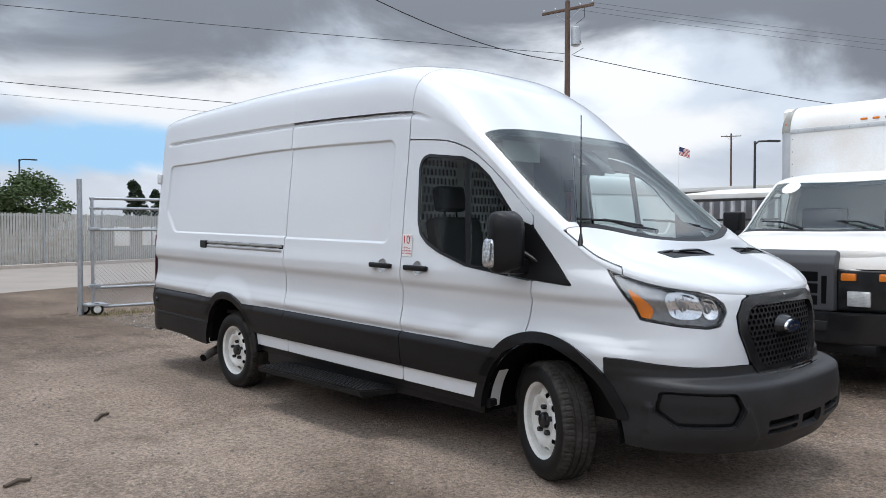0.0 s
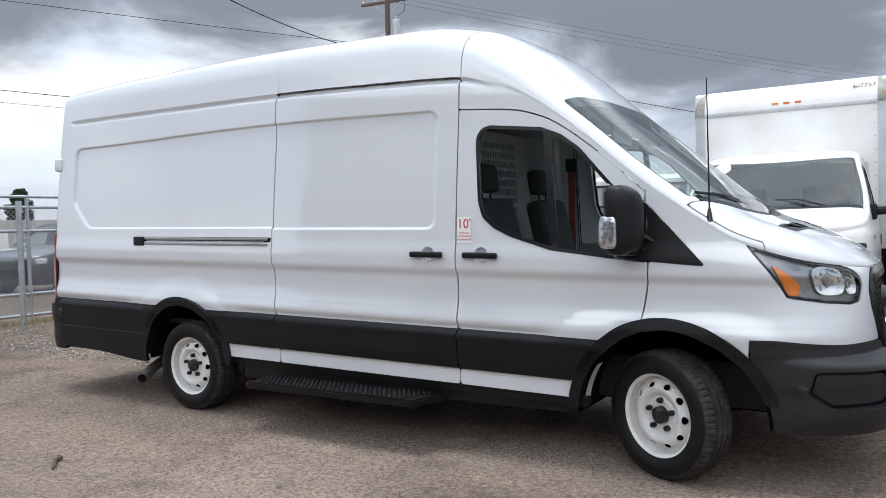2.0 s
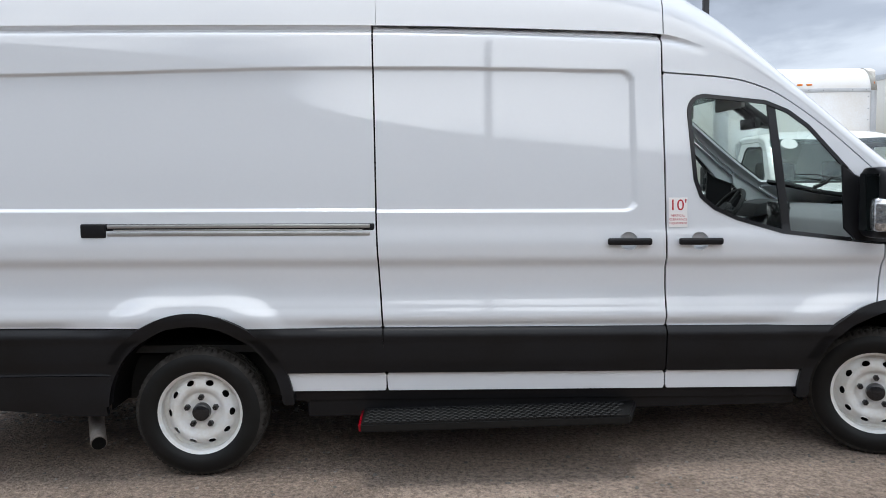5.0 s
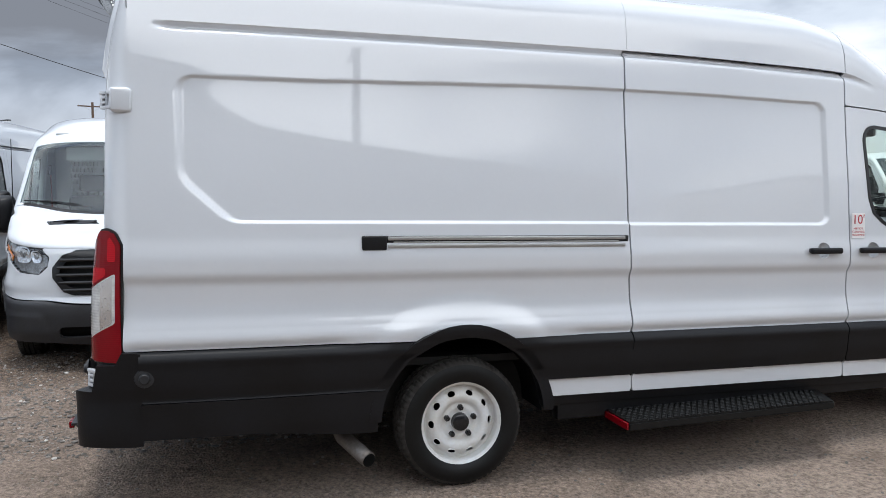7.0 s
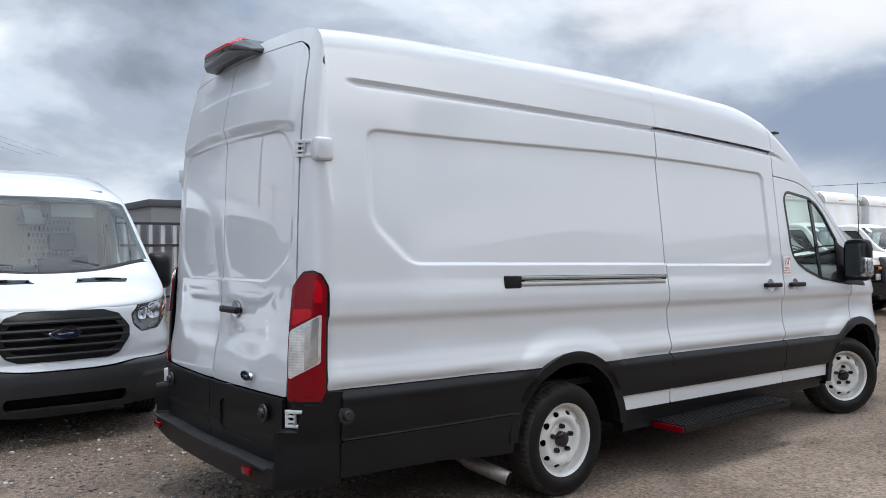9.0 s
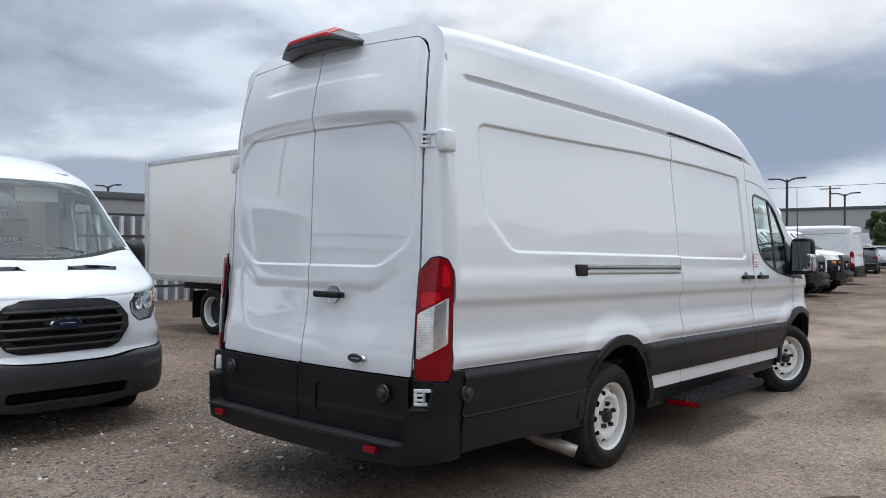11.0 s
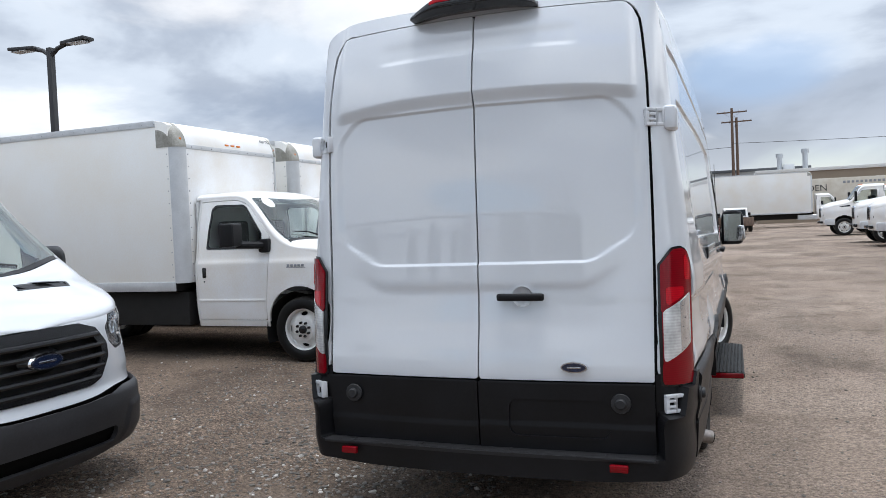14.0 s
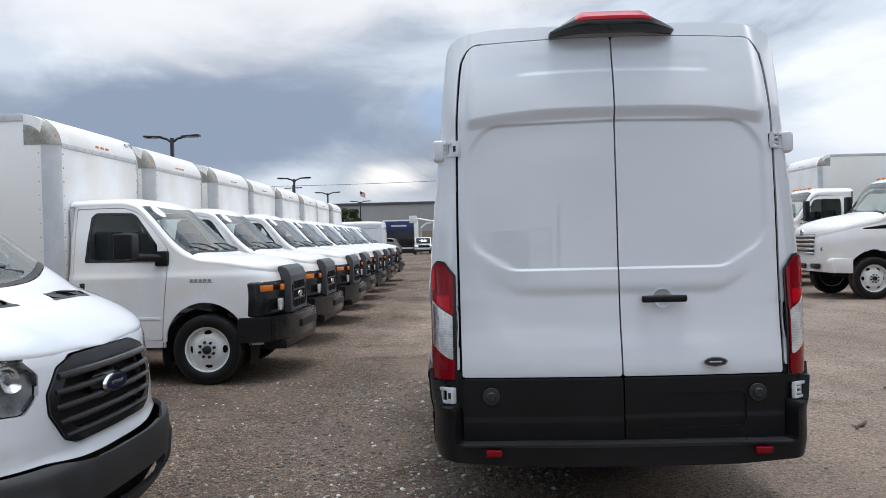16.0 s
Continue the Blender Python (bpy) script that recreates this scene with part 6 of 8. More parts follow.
        m.transform(Matrix.Translation((u1 - 0.012, y, z1 - rt + 0.085)))
        part("marker_lamp", m, AMBER, b)
    if rivets:
        bm = bmesh.new()

        def dot(p):
            bmesh.ops.create_icosphere(bm, subdivisions=1, radius=0.008, matrix=Matrix.Translation(p))
        for sgn in (-1, 1):
            for z in np.arange(z0 + 0.08, z1 - rt, 0.155):
                dot((u1 - rc - 0.03, sgn * half, z))
                dot((u1 - 0.002, sgn * (half - rc - 0.03), z))
            for x in np.arange(u0 + 0.1, u1 - rt, 0.19):
                dot((x, sgn * (half + 0.007), z1 - 0.040))
        for y in np.arange(-half + rc + 0.1, half - rc, 0.20):
            dot((u1 + 0.005, y, z1 - rt + 0.008))
        part("rivets", bm, STICKER_GREY, b, "grey panel rivets")["kind"] = "stuff"
    # underframe
    part("frame_rail", box(u0 + 0.05, u1 + 0.1, -0.42, -0.34, z0 - 0.28, z0 - 0.02, 0.01), DARK_METAL, t)
    part("frame_rail", box(u0 + 0.05, u1 + 0.1, 0.34, 0.42, z0 - 0.28, z0 - 0.02, 0.01), DARK_METAL, t)
    for x in np.linspace(u0 + 0.2, u1 - 0.2, 7):
        part("cross_member", box(x - 0.03, x + 0.03, -half + 0.05, half - 0.05, z0 - 0.10, z0 - 0.005, 0.004), DARK_METAL, t)
    return b


GREEN_PAPER = mat("green_paper", (0.10, 0.62, 0.36), 0.7, vary=0.05)
PALE_PAPER = mat("pale_paper", (0.62, 0.68, 0.55), 0.7, vary=0.05)
INK_BLACK = mat("black_ink", (0.02, 0.02, 0.02), 0.6, vary=0.05)


def truck_nose(t):
    """Grille, lamps and bumper of the cutaway cab."""
    # dark surround of the grille, taller than the lamps
    g = part("grille", prism([(0.66, 0.735), (0.66, 1.27), (0.735, 1.295), (0.80, 1.25), (0.835, 1.17), (0.84, 0.735)], -0.43, 0.43, 0.02, seg=3), GRILLE_GREY, t, "dark grey moulded grille")
    # near-black plates on the solid grille paint the shade of its openings
    for y0, y1 in ((-0.30, -0.06), (0.06, 0.30), (-0.06, 0.06)):
        for z0, z1 in ((0.785, 0.875), (0.895, 0.985), (1.005, 1.095)):
            part("grille_shade_plate", box(0.82, 0.843, y0 + 0.01, y1 - 0.01, z0, z1, 0.006, 1), VOID, g)
    for sgn in (-1, 1):
        part("grille_side_shade_plate", box(0.82, 0.842, sgn * 0.345 - 0.025, sgn * 0.345 + 0.025, 0.80, 1.06, 0.006, 1), VOID, g)
    badge(g, at(0.852, 0, 0.935, FACE_FRONT), 0.19, 0.085)
    for sgn in (-1, 1):
        y0, y1 = (0.425, 0.965) if sgn > 0 else (-0.965, -0.425)
        hb = box(0.40, 0.765, y0, y1, 0.735, 1.125, 0.03, 3)
        for vt in hb.verts:
            vt.co.x -= 0.16 * max(0, (abs(vt.co.y) - 0.5) / 0.46) ** 2
            if abs(vt.co.y) > 0.9 and vt.co.z > 0.9:
                vt.co.x -= 0.03
        h = part("headlamp", hb, GLOSS_BLACK, t, "black headlamp housing with amber marker")
        part("amber_lens", box(0.742, 0.778, sgn * 0.53 - 0.065, sgn * 0.53 + 0.065, 1.015, 1.085, 0.012), AMBER, h)
        sa = box(0.56, 0.768, sgn * 0.84 - 0.075, sgn * 0.84 + 0.075, 1.015, 1.085, 0.012)
        for vt in sa.verts:
            vt.co.x -= 0.165 * max(0, (abs(vt.co.y) - 0.5) / 0.46) ** 2
        part("side_amber", sa, AMBER, h)
        part("lamp_lens", box(0.742, 0.775, sgn * 0.62 - 0.10, sgn * 0.62 + 0.10, 0.785, 0.925, 0.02), CLEAR_LENS, h)
    bp = bmesh.new()
    outline = [(0.36, -1.02), (0.74, -0.96), (0.93, -0.55), (0.955, 0.0), (0.93, 0.55), (0.74, 0.96), (0.36, 1.02), (0.36, 0.95), (0.68, 0.88), (0.84, 0.5), (0.84, -0.5), (0.68, -0.88), (0.36, -0.95)]
    lo = [bp.verts.new((x, y, 0.455)) for x, y in outline]
    hi = [bp.verts.new((x, y, 0.735)) for x, y in outline]
    bp.faces.new(lo)
    bp.faces.new(hi[::-1])
    for i in range(len(outline)):
        j = (i + 1) % len(outline)
        bp.faces.new((lo[i], lo[j], hi[j], hi[i]))
    bmesh.ops.recalc_face_normals(bp, faces=bp.faces[:])
    bmesh.ops.bevel(bp, geom=bp.edges[:], offset=0.018, segments=2, affect="EDGES")
    b = part("front_bumper", bp, GLOSS_BLACK, t, "gloss black front bumper")
    part("bumper_slot", box(0.93, 0.965, -0.42, 0.42, 0.565, 0.655, 0.008), DARK_METAL, b)
    part("air_dam", box(0.55, 0.86, -0.80, 0.80, 0.36, 0.46, 0.02), PLASTIC, b)


def box_truck(y):
    t = thing("box_truck", "white box truck with black grille, parked nose out", "truck", pose(8.19, y, 0, 0, 0, 180), group="box trucks parked in a row")
    win = [(-1.34, 1.40), (-0.58, 1.39), (-0.545, 1.42), (-0.55, 1.56), (-0.80, 1.89), (-0.86, 1.925), (-1.25, 1.93), (-1.30, 1.89)]
    cab_panels(t, CUTAWAY, WHITE_OLD, win, (-0.81, -0.22, 0.12, 0.06), ((0.0, 0.47, 0.465),), (-1.48, -0.42, 0.50), 0.42, 0.022)
    truck_nose(t)
    for sgn in (-1, 1):
        wheel(t, 0, sgn * 0.86, sgn, 0, 0.392, 0.225, 4, "front")
        wheel(t, -4.28, sgn * 0.89, sgn, 0, 0.392, 0.215, 4, "dual")
        wheel(t, -4.28, sgn * 0.63, sgn, 0, 0.392, 0.215, 4, "dual")
        # mirror on a long arm
        arm = part("door_mirror", rod((-0.47, sgn * 0.96, 1.42), (-0.70, sgn * 1.25, 1.44), 0.045, 10), PLASTIC, t, "black door mirror on an arm")
        part("mirror_head", box(-0.84, -0.63, sgn * 1.29 - 0.10, sgn * 1.29 + 0.10, 1.42, 1.70, 0.035, 3), PLASTIC, arm)
        part("mirror_foot", box(-0.55, -0.40, sgn * 0.965 - 0.05, sgn * 0.965 + 0.05, 1.33, 1.50, 0.03), PLASTIC, arm)
        h = part("door_handle", box(-1.40, -1.34, sgn * 1.005 - 0.008, sgn * 1.005 + 0.012, 1.03, 1.16, 0.01), GLOSS_BLACK, t)
        part("lock", rod((-1.37, sgn * 1.0, 0.985), (-1.37, sgn * 1.013, 0.985), 0.012, 12), CHROME, h)
        nb = part("model_plate", box(-0.16, 0.10, sgn * 1.006 - 0.004, sgn * 1.006 + 0.004, 1.138, 1.146, 0.001), STICKER_GREY, t, "grey model plate on the fender")
        for k in range(5):
            part("plate_bar", box(-0.155 + k * 0.05, -0.118 + k * 0.05, sgn * 1.008 - 0.004, sgn * 1.008 + 0.004, 1.150, 1.180, 0.002), STICKER_GREY, nb)
        liner = bmesh.new()
        f = np.linspace(-0.3, math.pi + 0.3, 20)
        rings = [[liner.verts.new((0.50 * math.cos(a), sgn * yy, 0.36 + 0.50 * math.sin(a))) for a in f] for yy in (0.60, 0.98)]
        for i in range(19):
            liner.faces.new((rings[0][i], rings[0][i + 1], rings[1][i + 1], rings[1][i]))
        liner.faces.new(rings[0])
        part("arch_liner", liner, DARK_METAL, t)
        part("belt_moulding", box(-1.46, -0.50, sgn * 1.010 - 0.004, sgn * 1.010 + 0.006, 0.735, 0.765, 0.004), WHITE_OLD, t)
        part("mud_flap", box(-4.86, -4.84, sgn * 0.76 - 0.25, sgn * 0.76 + 0.25, 0.25, 0.72, 0.004), PLASTIC, t)
    cargo_box(t, -6.20, -1.57, 1.13, 0.98, 3.04)
    part("axle", rod((0, -0.8, 0.39), (0, 0.8, 0.39), 0.06, 10), DARK_METAL, t)
    part("rear_axle", rod((-4.28, -0.8, 0.39), (-4.28, 0.8, 0.39), 0.10, 10), DARK_METAL, t)
    part("chassis", box(-1.6, 0.55, -0.75, 0.75, 0.48, 0.66, 0.02), DARK_METAL, t)
    part("step_tank", box(-3.1, -1.65, 0.55, 0.98, 0.50, 0.85, 0.04), DARK_METAL, t)
    # solid dark block stands in for the shade beneath the cargo box
    part("underframe_shade_block", box(-3.5, -1.65, -0.98, -0.5, 0.42, 0.86, 0.04), DARK_METAL, t)
    # cab inside
    d = part("dashboard", prism([(-0.52, 0.9), (-0.50, 1.22), (-0.38, 1.36), (-0.08, 1.40), (0.05, 0.8)], -0.88, 0.88, 0.02), TRIM_GREY, t)
    for y0 in (-0.45, 0.45):
        s = part("seat", box(-1.25, -0.75, y0 - 0.25, y0 + 0.25, 0.85, 1.02, 0.05, 3), SEAT, t)
        part("seat_back", box(-1.38, -1.22, y0 - 0.25, y0 + 0.25, 0.95, 1.74, 0.06, 3), SEAT, s)
    ring = tube([(0.20 * math.cos(a), 0.20 * math.sin(a), 0) for a in np.linspace(0, math.tau, 25)], 0.015, 8)
    ring.transform(at(-0.66, 0.42, 1.30) @ Matrix.Rotation(radians(-35), 4, "Y"))
    part("steering_wheel", ring, SEAT, t)
    part("cab_back_wall", box(-1.55, -1.53, -0.88, 0.88, 0.5, 2.0, 0.005), INNER, t)
    for y0 in (-0.72, 0.05):
        w = part("wiper", tube([(-0.09, y0 + 0.5, 1.495), (-0.17, y0 + 0.25, 1.565), (-0.23, y0, 1.575)], [0.014, 0.010, 0.006], 6), GLOSS_BLACK, t)
    g = upper_grid(CUTAWAY, 0.02, 121)
    spot = 1 - np.hypot((g["u"] + 0.66) / 0.075, (g["v"] + 0.58) / 0.10)
    sheet("windscreen_sticker", shifted(g, -0.004), spot * 0.07, STICKER_WHITE, t, "white oval windscreen sticker", flip=True, rim=0.003)
    return t


truck = box_truck(3.16)
ROW = [0.29, -2.60, -5.5, -8.4, -11.3, -14.2, -17.1]
for y in ROW:
    copy_thing(truck, pose(8.19 + 0.028 * (3.16 - y) + 0.04 * math.sin(y * 3), y, 0, 0, 0, 180 + 0.5 * math.sin(y)))
paper = thing("dashboard_papers", "green and pale papers lying on the dashboard", "paper", truck.matrix_basis.copy())
part("green_sheet", box(-0.40, -0.28, 0.36, 0.66, 1.40, 1.500, 0.004), GREEN_PAPER, paper)
part("pale_sheet", box(-0.40, -0.28, 0.02, 0.30, 1.40, 1.485, 0.004), PALE_PAPER, paper)
num = text_mesh("407757", 0.085, 0.001)
num.transform(at(-1.622, 0.84, 2.908, FACE_FRONT) @ Matrix.Rotation(radians(-36), 4, "X"))
link("unit_number", num, INK_BLACK, truck, "black unit number on the box cap")


# ---------------------------------------------------------------- conventional trucks across the lot
CONV = dict(
    rake=0.0, brow=-1.0, plan=dict(rear=-1.98, bow=0.0, side=0.92, corner=-1.88, start=0.25, front=1.05, p=3.4, q=3.2),
    half=[(0.6, 1.02), (0.9, 1.10), (1.3, 1.10), (1.55, 1.06), (1.75, 1.00), (2.1, 0.985), (2.55, 0.90), (2.8, 0.88)],
    nose=[(0.6, 1.05), (1.2, 1.05), (1.5, 1.00), (1.7, 0.92)],
    tail=[(0.3, -1.98), (2.9, -1.98)],
    edge=[(-2.0, 2.54), (-1.05, 2.53), (-0.85, 2.44), (-0.38, 1.76), (-0.1, 1.66), (0.5, 1.55), (0.9, 1.44), (1.06, 1.36)],
    ridge=[(-2.0, 2.73), (-1.05, 2.74), (-0.88, 2.68), (-0.34, 2.02), (-0.22, 1.95), (0.4, 1.84), (0.85, 1.70), (1.0, 1.58), (1.06, 1.40)],
    round=[(-2.0, 3.0), (-0.9, 2.8), (-0.4, 2.6), (0.0, 2.6), (1.1, 2.6)],
    stations=lambda st: np.arange(-1.98, 1.045, st))
RED = mat("red_paint", (0.32, 0.022, 0.030), 0.35, vary=0.05, scale=2, coat=0.8)
PALE_GREY = mat("pale_grey_paint", (0.56, 0.57, 0.58), 0.45, vary=0.05, scale=3)


def big_truck(paint, label, bars, tail=-8.6, boxed=True, top=3.95):
    t = thing("delivery_truck", label, "truck", pose(-3.61, -5.7, 0), group="delivery trucks across the lot")
    win = [(-1.60, 1.78), (-0.50, 1.74), (-0.48, 1.80), (-0.88, 2.36), (-0.96, 2.41), (-1.56, 2.41), (-1.62, 2.36)]
    cab_panels(t, CONV, paint, win, (-0.90, -0.36, 0.10, 0.08), ((0.0, 0.48, 0.62),), (-1.72, -0.46, 0.78), 0.62, 0.045)
    if bars:
        g = part("grille", box(0.92, 1.06, -0.50, 0.50, 0.98, 1.46, 0.05, 3), GLOSS_BLACK, t, "chrome barred grille")
        for z in (1.03, 1.13, 1.23, 1.33, 1.42):
            part("grille_bar", box(1.03, 1.09, -0.56 + 0.1 * (1.45 - z), 0.56 - 0.1 * (1.45 - z), z - 0.028, z + 0.028, 0.015), CHROME, g)
        part("badge", oval(0.16, 0.16, 0.02), CHROME, g, m=at(1.09, 0, 1.50, FACE_FRONT))
    else:
        g = part("grille", box(0.92, 1.07, -0.36, 0.36, 0.98, 1.56, 0.08, 3), CHROME, t, "tall chrome grille")
        for k in range(9):
            y = -0.28 + k * 0.07
            part("grille_slot", box(1.062, 1.075, y - 0.018, y + 0.018, 1.03, 1.50, 0.006, 1), GLOSS_BLACK, g)
    bumper = prism([(0.72, 0.58), (0.72, 0.92), (1.14, 0.92), (1.18, 0.86), (1.16, 0.60)], -1.10, 1.10, 0.03)
    for vt in bumper.verts:
        vt.co.x -= 0.28 * (abs(vt.co.y) / 1.1) ** 4
    b = part("front_bumper", bumper, paint if bars else PALE_GREY, t)
    part("bumper_slot", box(1.13, 1.185, -0.34, 0.34, 0.68, 0.80, 0.02), GLOSS_BLACK, b)
    for sgn in (-1, 1):
        lb = prism([(0.50, 1.06), (0.46, 1.16), (0.62, 1.30), (0.90, 1.20), (1.00, 1.10), (0.97, 1.02)], 0.56, 1.055, 0.012)
        for vt in lb.verts:
            vt.co.x -= 0.34 * max(0, (vt.co.y - 0.56) / 0.5) ** 1.6
            vt.co.z += 0.08 * (vt.co.y - 0.56)
            vt.co.y *= sgn
        bmesh.ops.recalc_face_normals(lb, faces=lb.faces[:])
        h = part("headlamp", lb, CLEAR_LENS, t, "large swept clear headlamp")
        part("headlamp_chamber", box(0.86, 0.985, sgn * 0.70 - 0.07, sgn * 0.70 + 0.07, 1.07, 1.17, 0.03), GLOSS_CHAMBER, h)
        sc = prism([(-0.34, 1.50), (-0.30, 1.64), (0.18, 1.58), (0.30, 1.52), (0.10, 1.47)], sgn * 1.035 - 0.04, sgn * 1.035 + 0.025, 0.012)
        part("hood_vent", sc, GLOSS_BLACK, t)
        part("bumper_slot", box(1.00, 1.13, sgn * 0.62 - 0.12, sgn * 0.62 + 0.12, 0.68, 0.80, 0.02), GLOSS_BLACK, b)
        wheel(t, 0, sgn * 0.98, sgn, 0, 0.47, 0.27, 6, "front")
        wheel(t, tail + 3, sgn * 1.02, sgn, 0, 0.50, 0.25, 6, "dual")
        wheel(t, tail + 3, sgn * 0.72, sgn, 0, 0.50, 0.25, 6, "dual")
        part("door_mirror", box(-0.62, -0.50, sgn * 1.20 - 0.10, sgn * 1.20 + 0.10, 1.80, 2.35, 0.03), PLASTIC, t)
        part("mirror_arm", box(-0.58, -0.54, min(sgn * 0.95, sgn * 1.2), max(sgn * 0.95, sgn * 1.2), 1.86, 1.90, 0.01), PLASTIC, t)
        part("fuel_tank", box(-3.4, -1.9, sgn * 0.85 - 0.25, sgn * 0.85 + 0.25, 0.55, 1.0, 0.12, 3), ALU, t)
        part("wheel_well", box(-0.66, 0.66, sgn * 0.60 - 0.02, sgn * 0.60 + 0.02, 0.5, 1.2, 0.01), DARK_METAL, t)
    for y in (-0.5, -0.25, 0, 0.25, 0.5):
        part("roof_marker", box(-1.0, -0.92, y - 0.05, y + 0.05, 2.70, 2.745, 0.012), AMBER, t)
    part("cab_back_wall", box(-1.95, -1.92, -0.95, 0.95, 0.7, 2.6, 0.01), TRIM_GREY, t)
    part("dashboard", box(-0.72, -0.2, -0.9, 0.9, 1.2, 1.72, 0.05), TRIM_GREY, t)
    for y in (-0.45, 0.45):
        part("seat", box(-1.6, -1.4, y - 0.25, y + 0.25, 1.2, 2.1, 0.06), SEAT, t)
    part("chassis", box(tail + 0.2, 0.9, -0.45, 0.45, 0.65, 0.95, 0.02), DARK_METAL, t)
    part("front_axle", rod((0, -0.9, 0.5), (0, 0.9, 0.5), 0.07, 10), DARK_METAL, t)
    part("rear_axle", rod((tail + 3, -0.9, 0.5), (tail + 3, 0.9, 0.5), 0.12, 10), DARK_METAL, t)
    if boxed:
        cargo_box(t, tail, -2.25, 1.26, 1.22, top, 0.12, 0.36, rivets=False)
    else:
        part("flat_deck", box(tail, -2.2, -1.22, 1.22, 1.02, 1.16, 0.02), DARK_METAL, t, "dark bare load deck")
    return t


hino = big_truck(WHITE_OLD, "white delivery truck with chrome barred grille and tall box", True)
inter = big_truck(WHITE_OLD, "white truck with tall chrome grille and a bare deck", False, boxed=False)
redt = big_truck(RED, "red delivery truck with chrome barred grille and white box", True)
inter.matrix_basis = pose(-3.45, -10.1, 0)
redt.matrix_basis = pose(-3.4, -17.7, 0)
copy_thing(hino, pose(-3.7, -13.7, 0, 0, 0, 1))
copy_thing(inter, pose(-2.4, -21.6, 0, 0, 0, -1))
copy_thing(inter, pose(-2.3, -25.2, 0))
copy_thing(inter, pose(-1.9, -35.5, 0, 0, 0, 1))
copy_thing(hino, pose(-3.6, -39.5, 0))


# ---------------------------------------------------------------- cars far down the lot and by the gate
SUV_FORM = dict(
    rake=0.0, plan=dict(rear=-2.32, bow=0.06, side=0.80, corner=-2.05, start=1.35, front=2.36, p=2.6, q=2.8),
    half=[(0.25, 0.84), (0.45, 0.91), (0.75, 0.935), (0.98, 0.92), (1.10, 0.885), (1.55, 0.70), (1.75, 0.64)],
    nose=[(0.25, 2.30), (0.5, 2.36), (0.75, 2.33), (0.95, 2.22), (1.1, 2.1)],
    tail=[(0.25, -2.28), (0.6, -2.34), (1.0, -2.30), (1.3, -2.16), (1.6, -1.95), (1.8, -1.8)],
    edge=[(-2.4, 1.48), (-2.0, 1.56), (-1.5, 1.62), (0.1, 1.60), (0.45, 1.50), (1.10, 1.06), (1.5, 0.98), (2.1, 0.86), (2.4, 0.76)],
    ridge=[(-2.4, 1.60), (-2.0, 1.68), (-1.4, 1.73), (0.1, 1.71), (0.45, 1.62), (1.12, 1.17), (1.25, 1.12), (1.8, 1.04), (2.2, 0.92), (2.4, 0.78)],
    round=[(-2.4, 2.8), (0.4, 2.6), (1.2, 2.8), (2.4, 2.6)],
    stations=lambda st: np.arange(-2.1, 2.355, st))
BLACK_PAINT = mat("black_car_paint", (0.016, 0.017, 0.02), 0.3, vary=0.08, coat=1.0)
SILVER = mat("silver_car_paint", (0.44, 0.46, 0.48), 0.35, metal=0.5, vary=0.06, coat=1.0)


def suv(paint, label, m):
    t = thing("parked_car", label, "car", m)
    win = [(-1.78, 1.08), (0.98, 1.04), (0.42, 1.43), (0.25, 1.50), (-1.45, 1.53), (-1.62, 1.48)]
    cab_panels(t, SUV_FORM, paint, win, (0.14, 1.02, 0.10, 0.07), ((-1.38, 0.36, 0.40), (1.38, 0.36, 0.40)), (-0.2, 0.95, 0.35), 0.27, 0.035)
    part("rear_window", prism([(-2.19, 1.10), (-1.985, 1.50), (-1.97, 1.49), (-2.17, 1.09)], -0.60, 0.60, 0.004), GLASS_FAR, t)
    part("rear_window_backing", prism([(-2.17, 1.10), (-1.965, 1.50), (-1.95, 1.49), (-2.15, 1.09)], -0.58, 0.58, 0.002), SEAT, t)
    part("number_plate", box(-2.36, -2.335, -0.16, 0.16, 0.80, 0.92, 0.004), STICKER_WHITE, t)
    for sgn in (-1, 1):
        part("tail_lamp", box(-2.30, -2.05, sgn * 0.76 - 0.13, sgn * 0.76 + 0.115, 0.92, 1.06, 0.03), RED_LENS, t)
        part("headlamp", box(1.95, 2.16, sgn * 0.70 - 0.14, sgn * 0.70 + 0.12, 0.72, 0.86, 0.04), CLEAR_LENS, t)
        for x in (-1.38, 1.38):
            wheel(t, x, sgn * 0.80, sgn, 0, 0.35, 0.22, 8, "front")
    part("grille", box(2.24, 2.36, -0.5, 0.5, 0.60, 0.78, 0.03), GLOSS_BLACK, t)
    part("rear_bumper", box(-2.40, -2.1, -0.82, 0.82, 0.42, 0.66, 0.06, 3), PLASTIC, t)
    part("underbody", box(-2.1, 2.1, -0.80, 0.80, 0.22, 0.40, 0.03), DARK_METAL, t)
    part("cabin_floor", box(-1.9, 1.0, -0.80, 0.80, 0.42, 0.95, 0.05), SEAT, t)
    return t


suv(BLACK_PAINT, "dark sport utility car parked tail out on gravel", pose(13.2, -42.5, 0, 0, 0, -80))
suv(BLACK_PAINT, "dark sport utility car standing on the open gravel", pose(12.0, -52.0, 0, 0, 0, -92))
suv(SILVER, "silver car parked beside a dark one", pose(13.5, -46.0, 0, 0, 0, -60))
suv(BLACK_PAINT, "dark car parked behind the chain-link gate", pose(11.5, 20.8, 0, 0, 0, -158))
far_van = copy_thing(van_b, pose(12.9, -24.4, -0.045, 0, 0, 1))
far_van["label"] = "white mid-roof van parked past the truck row"


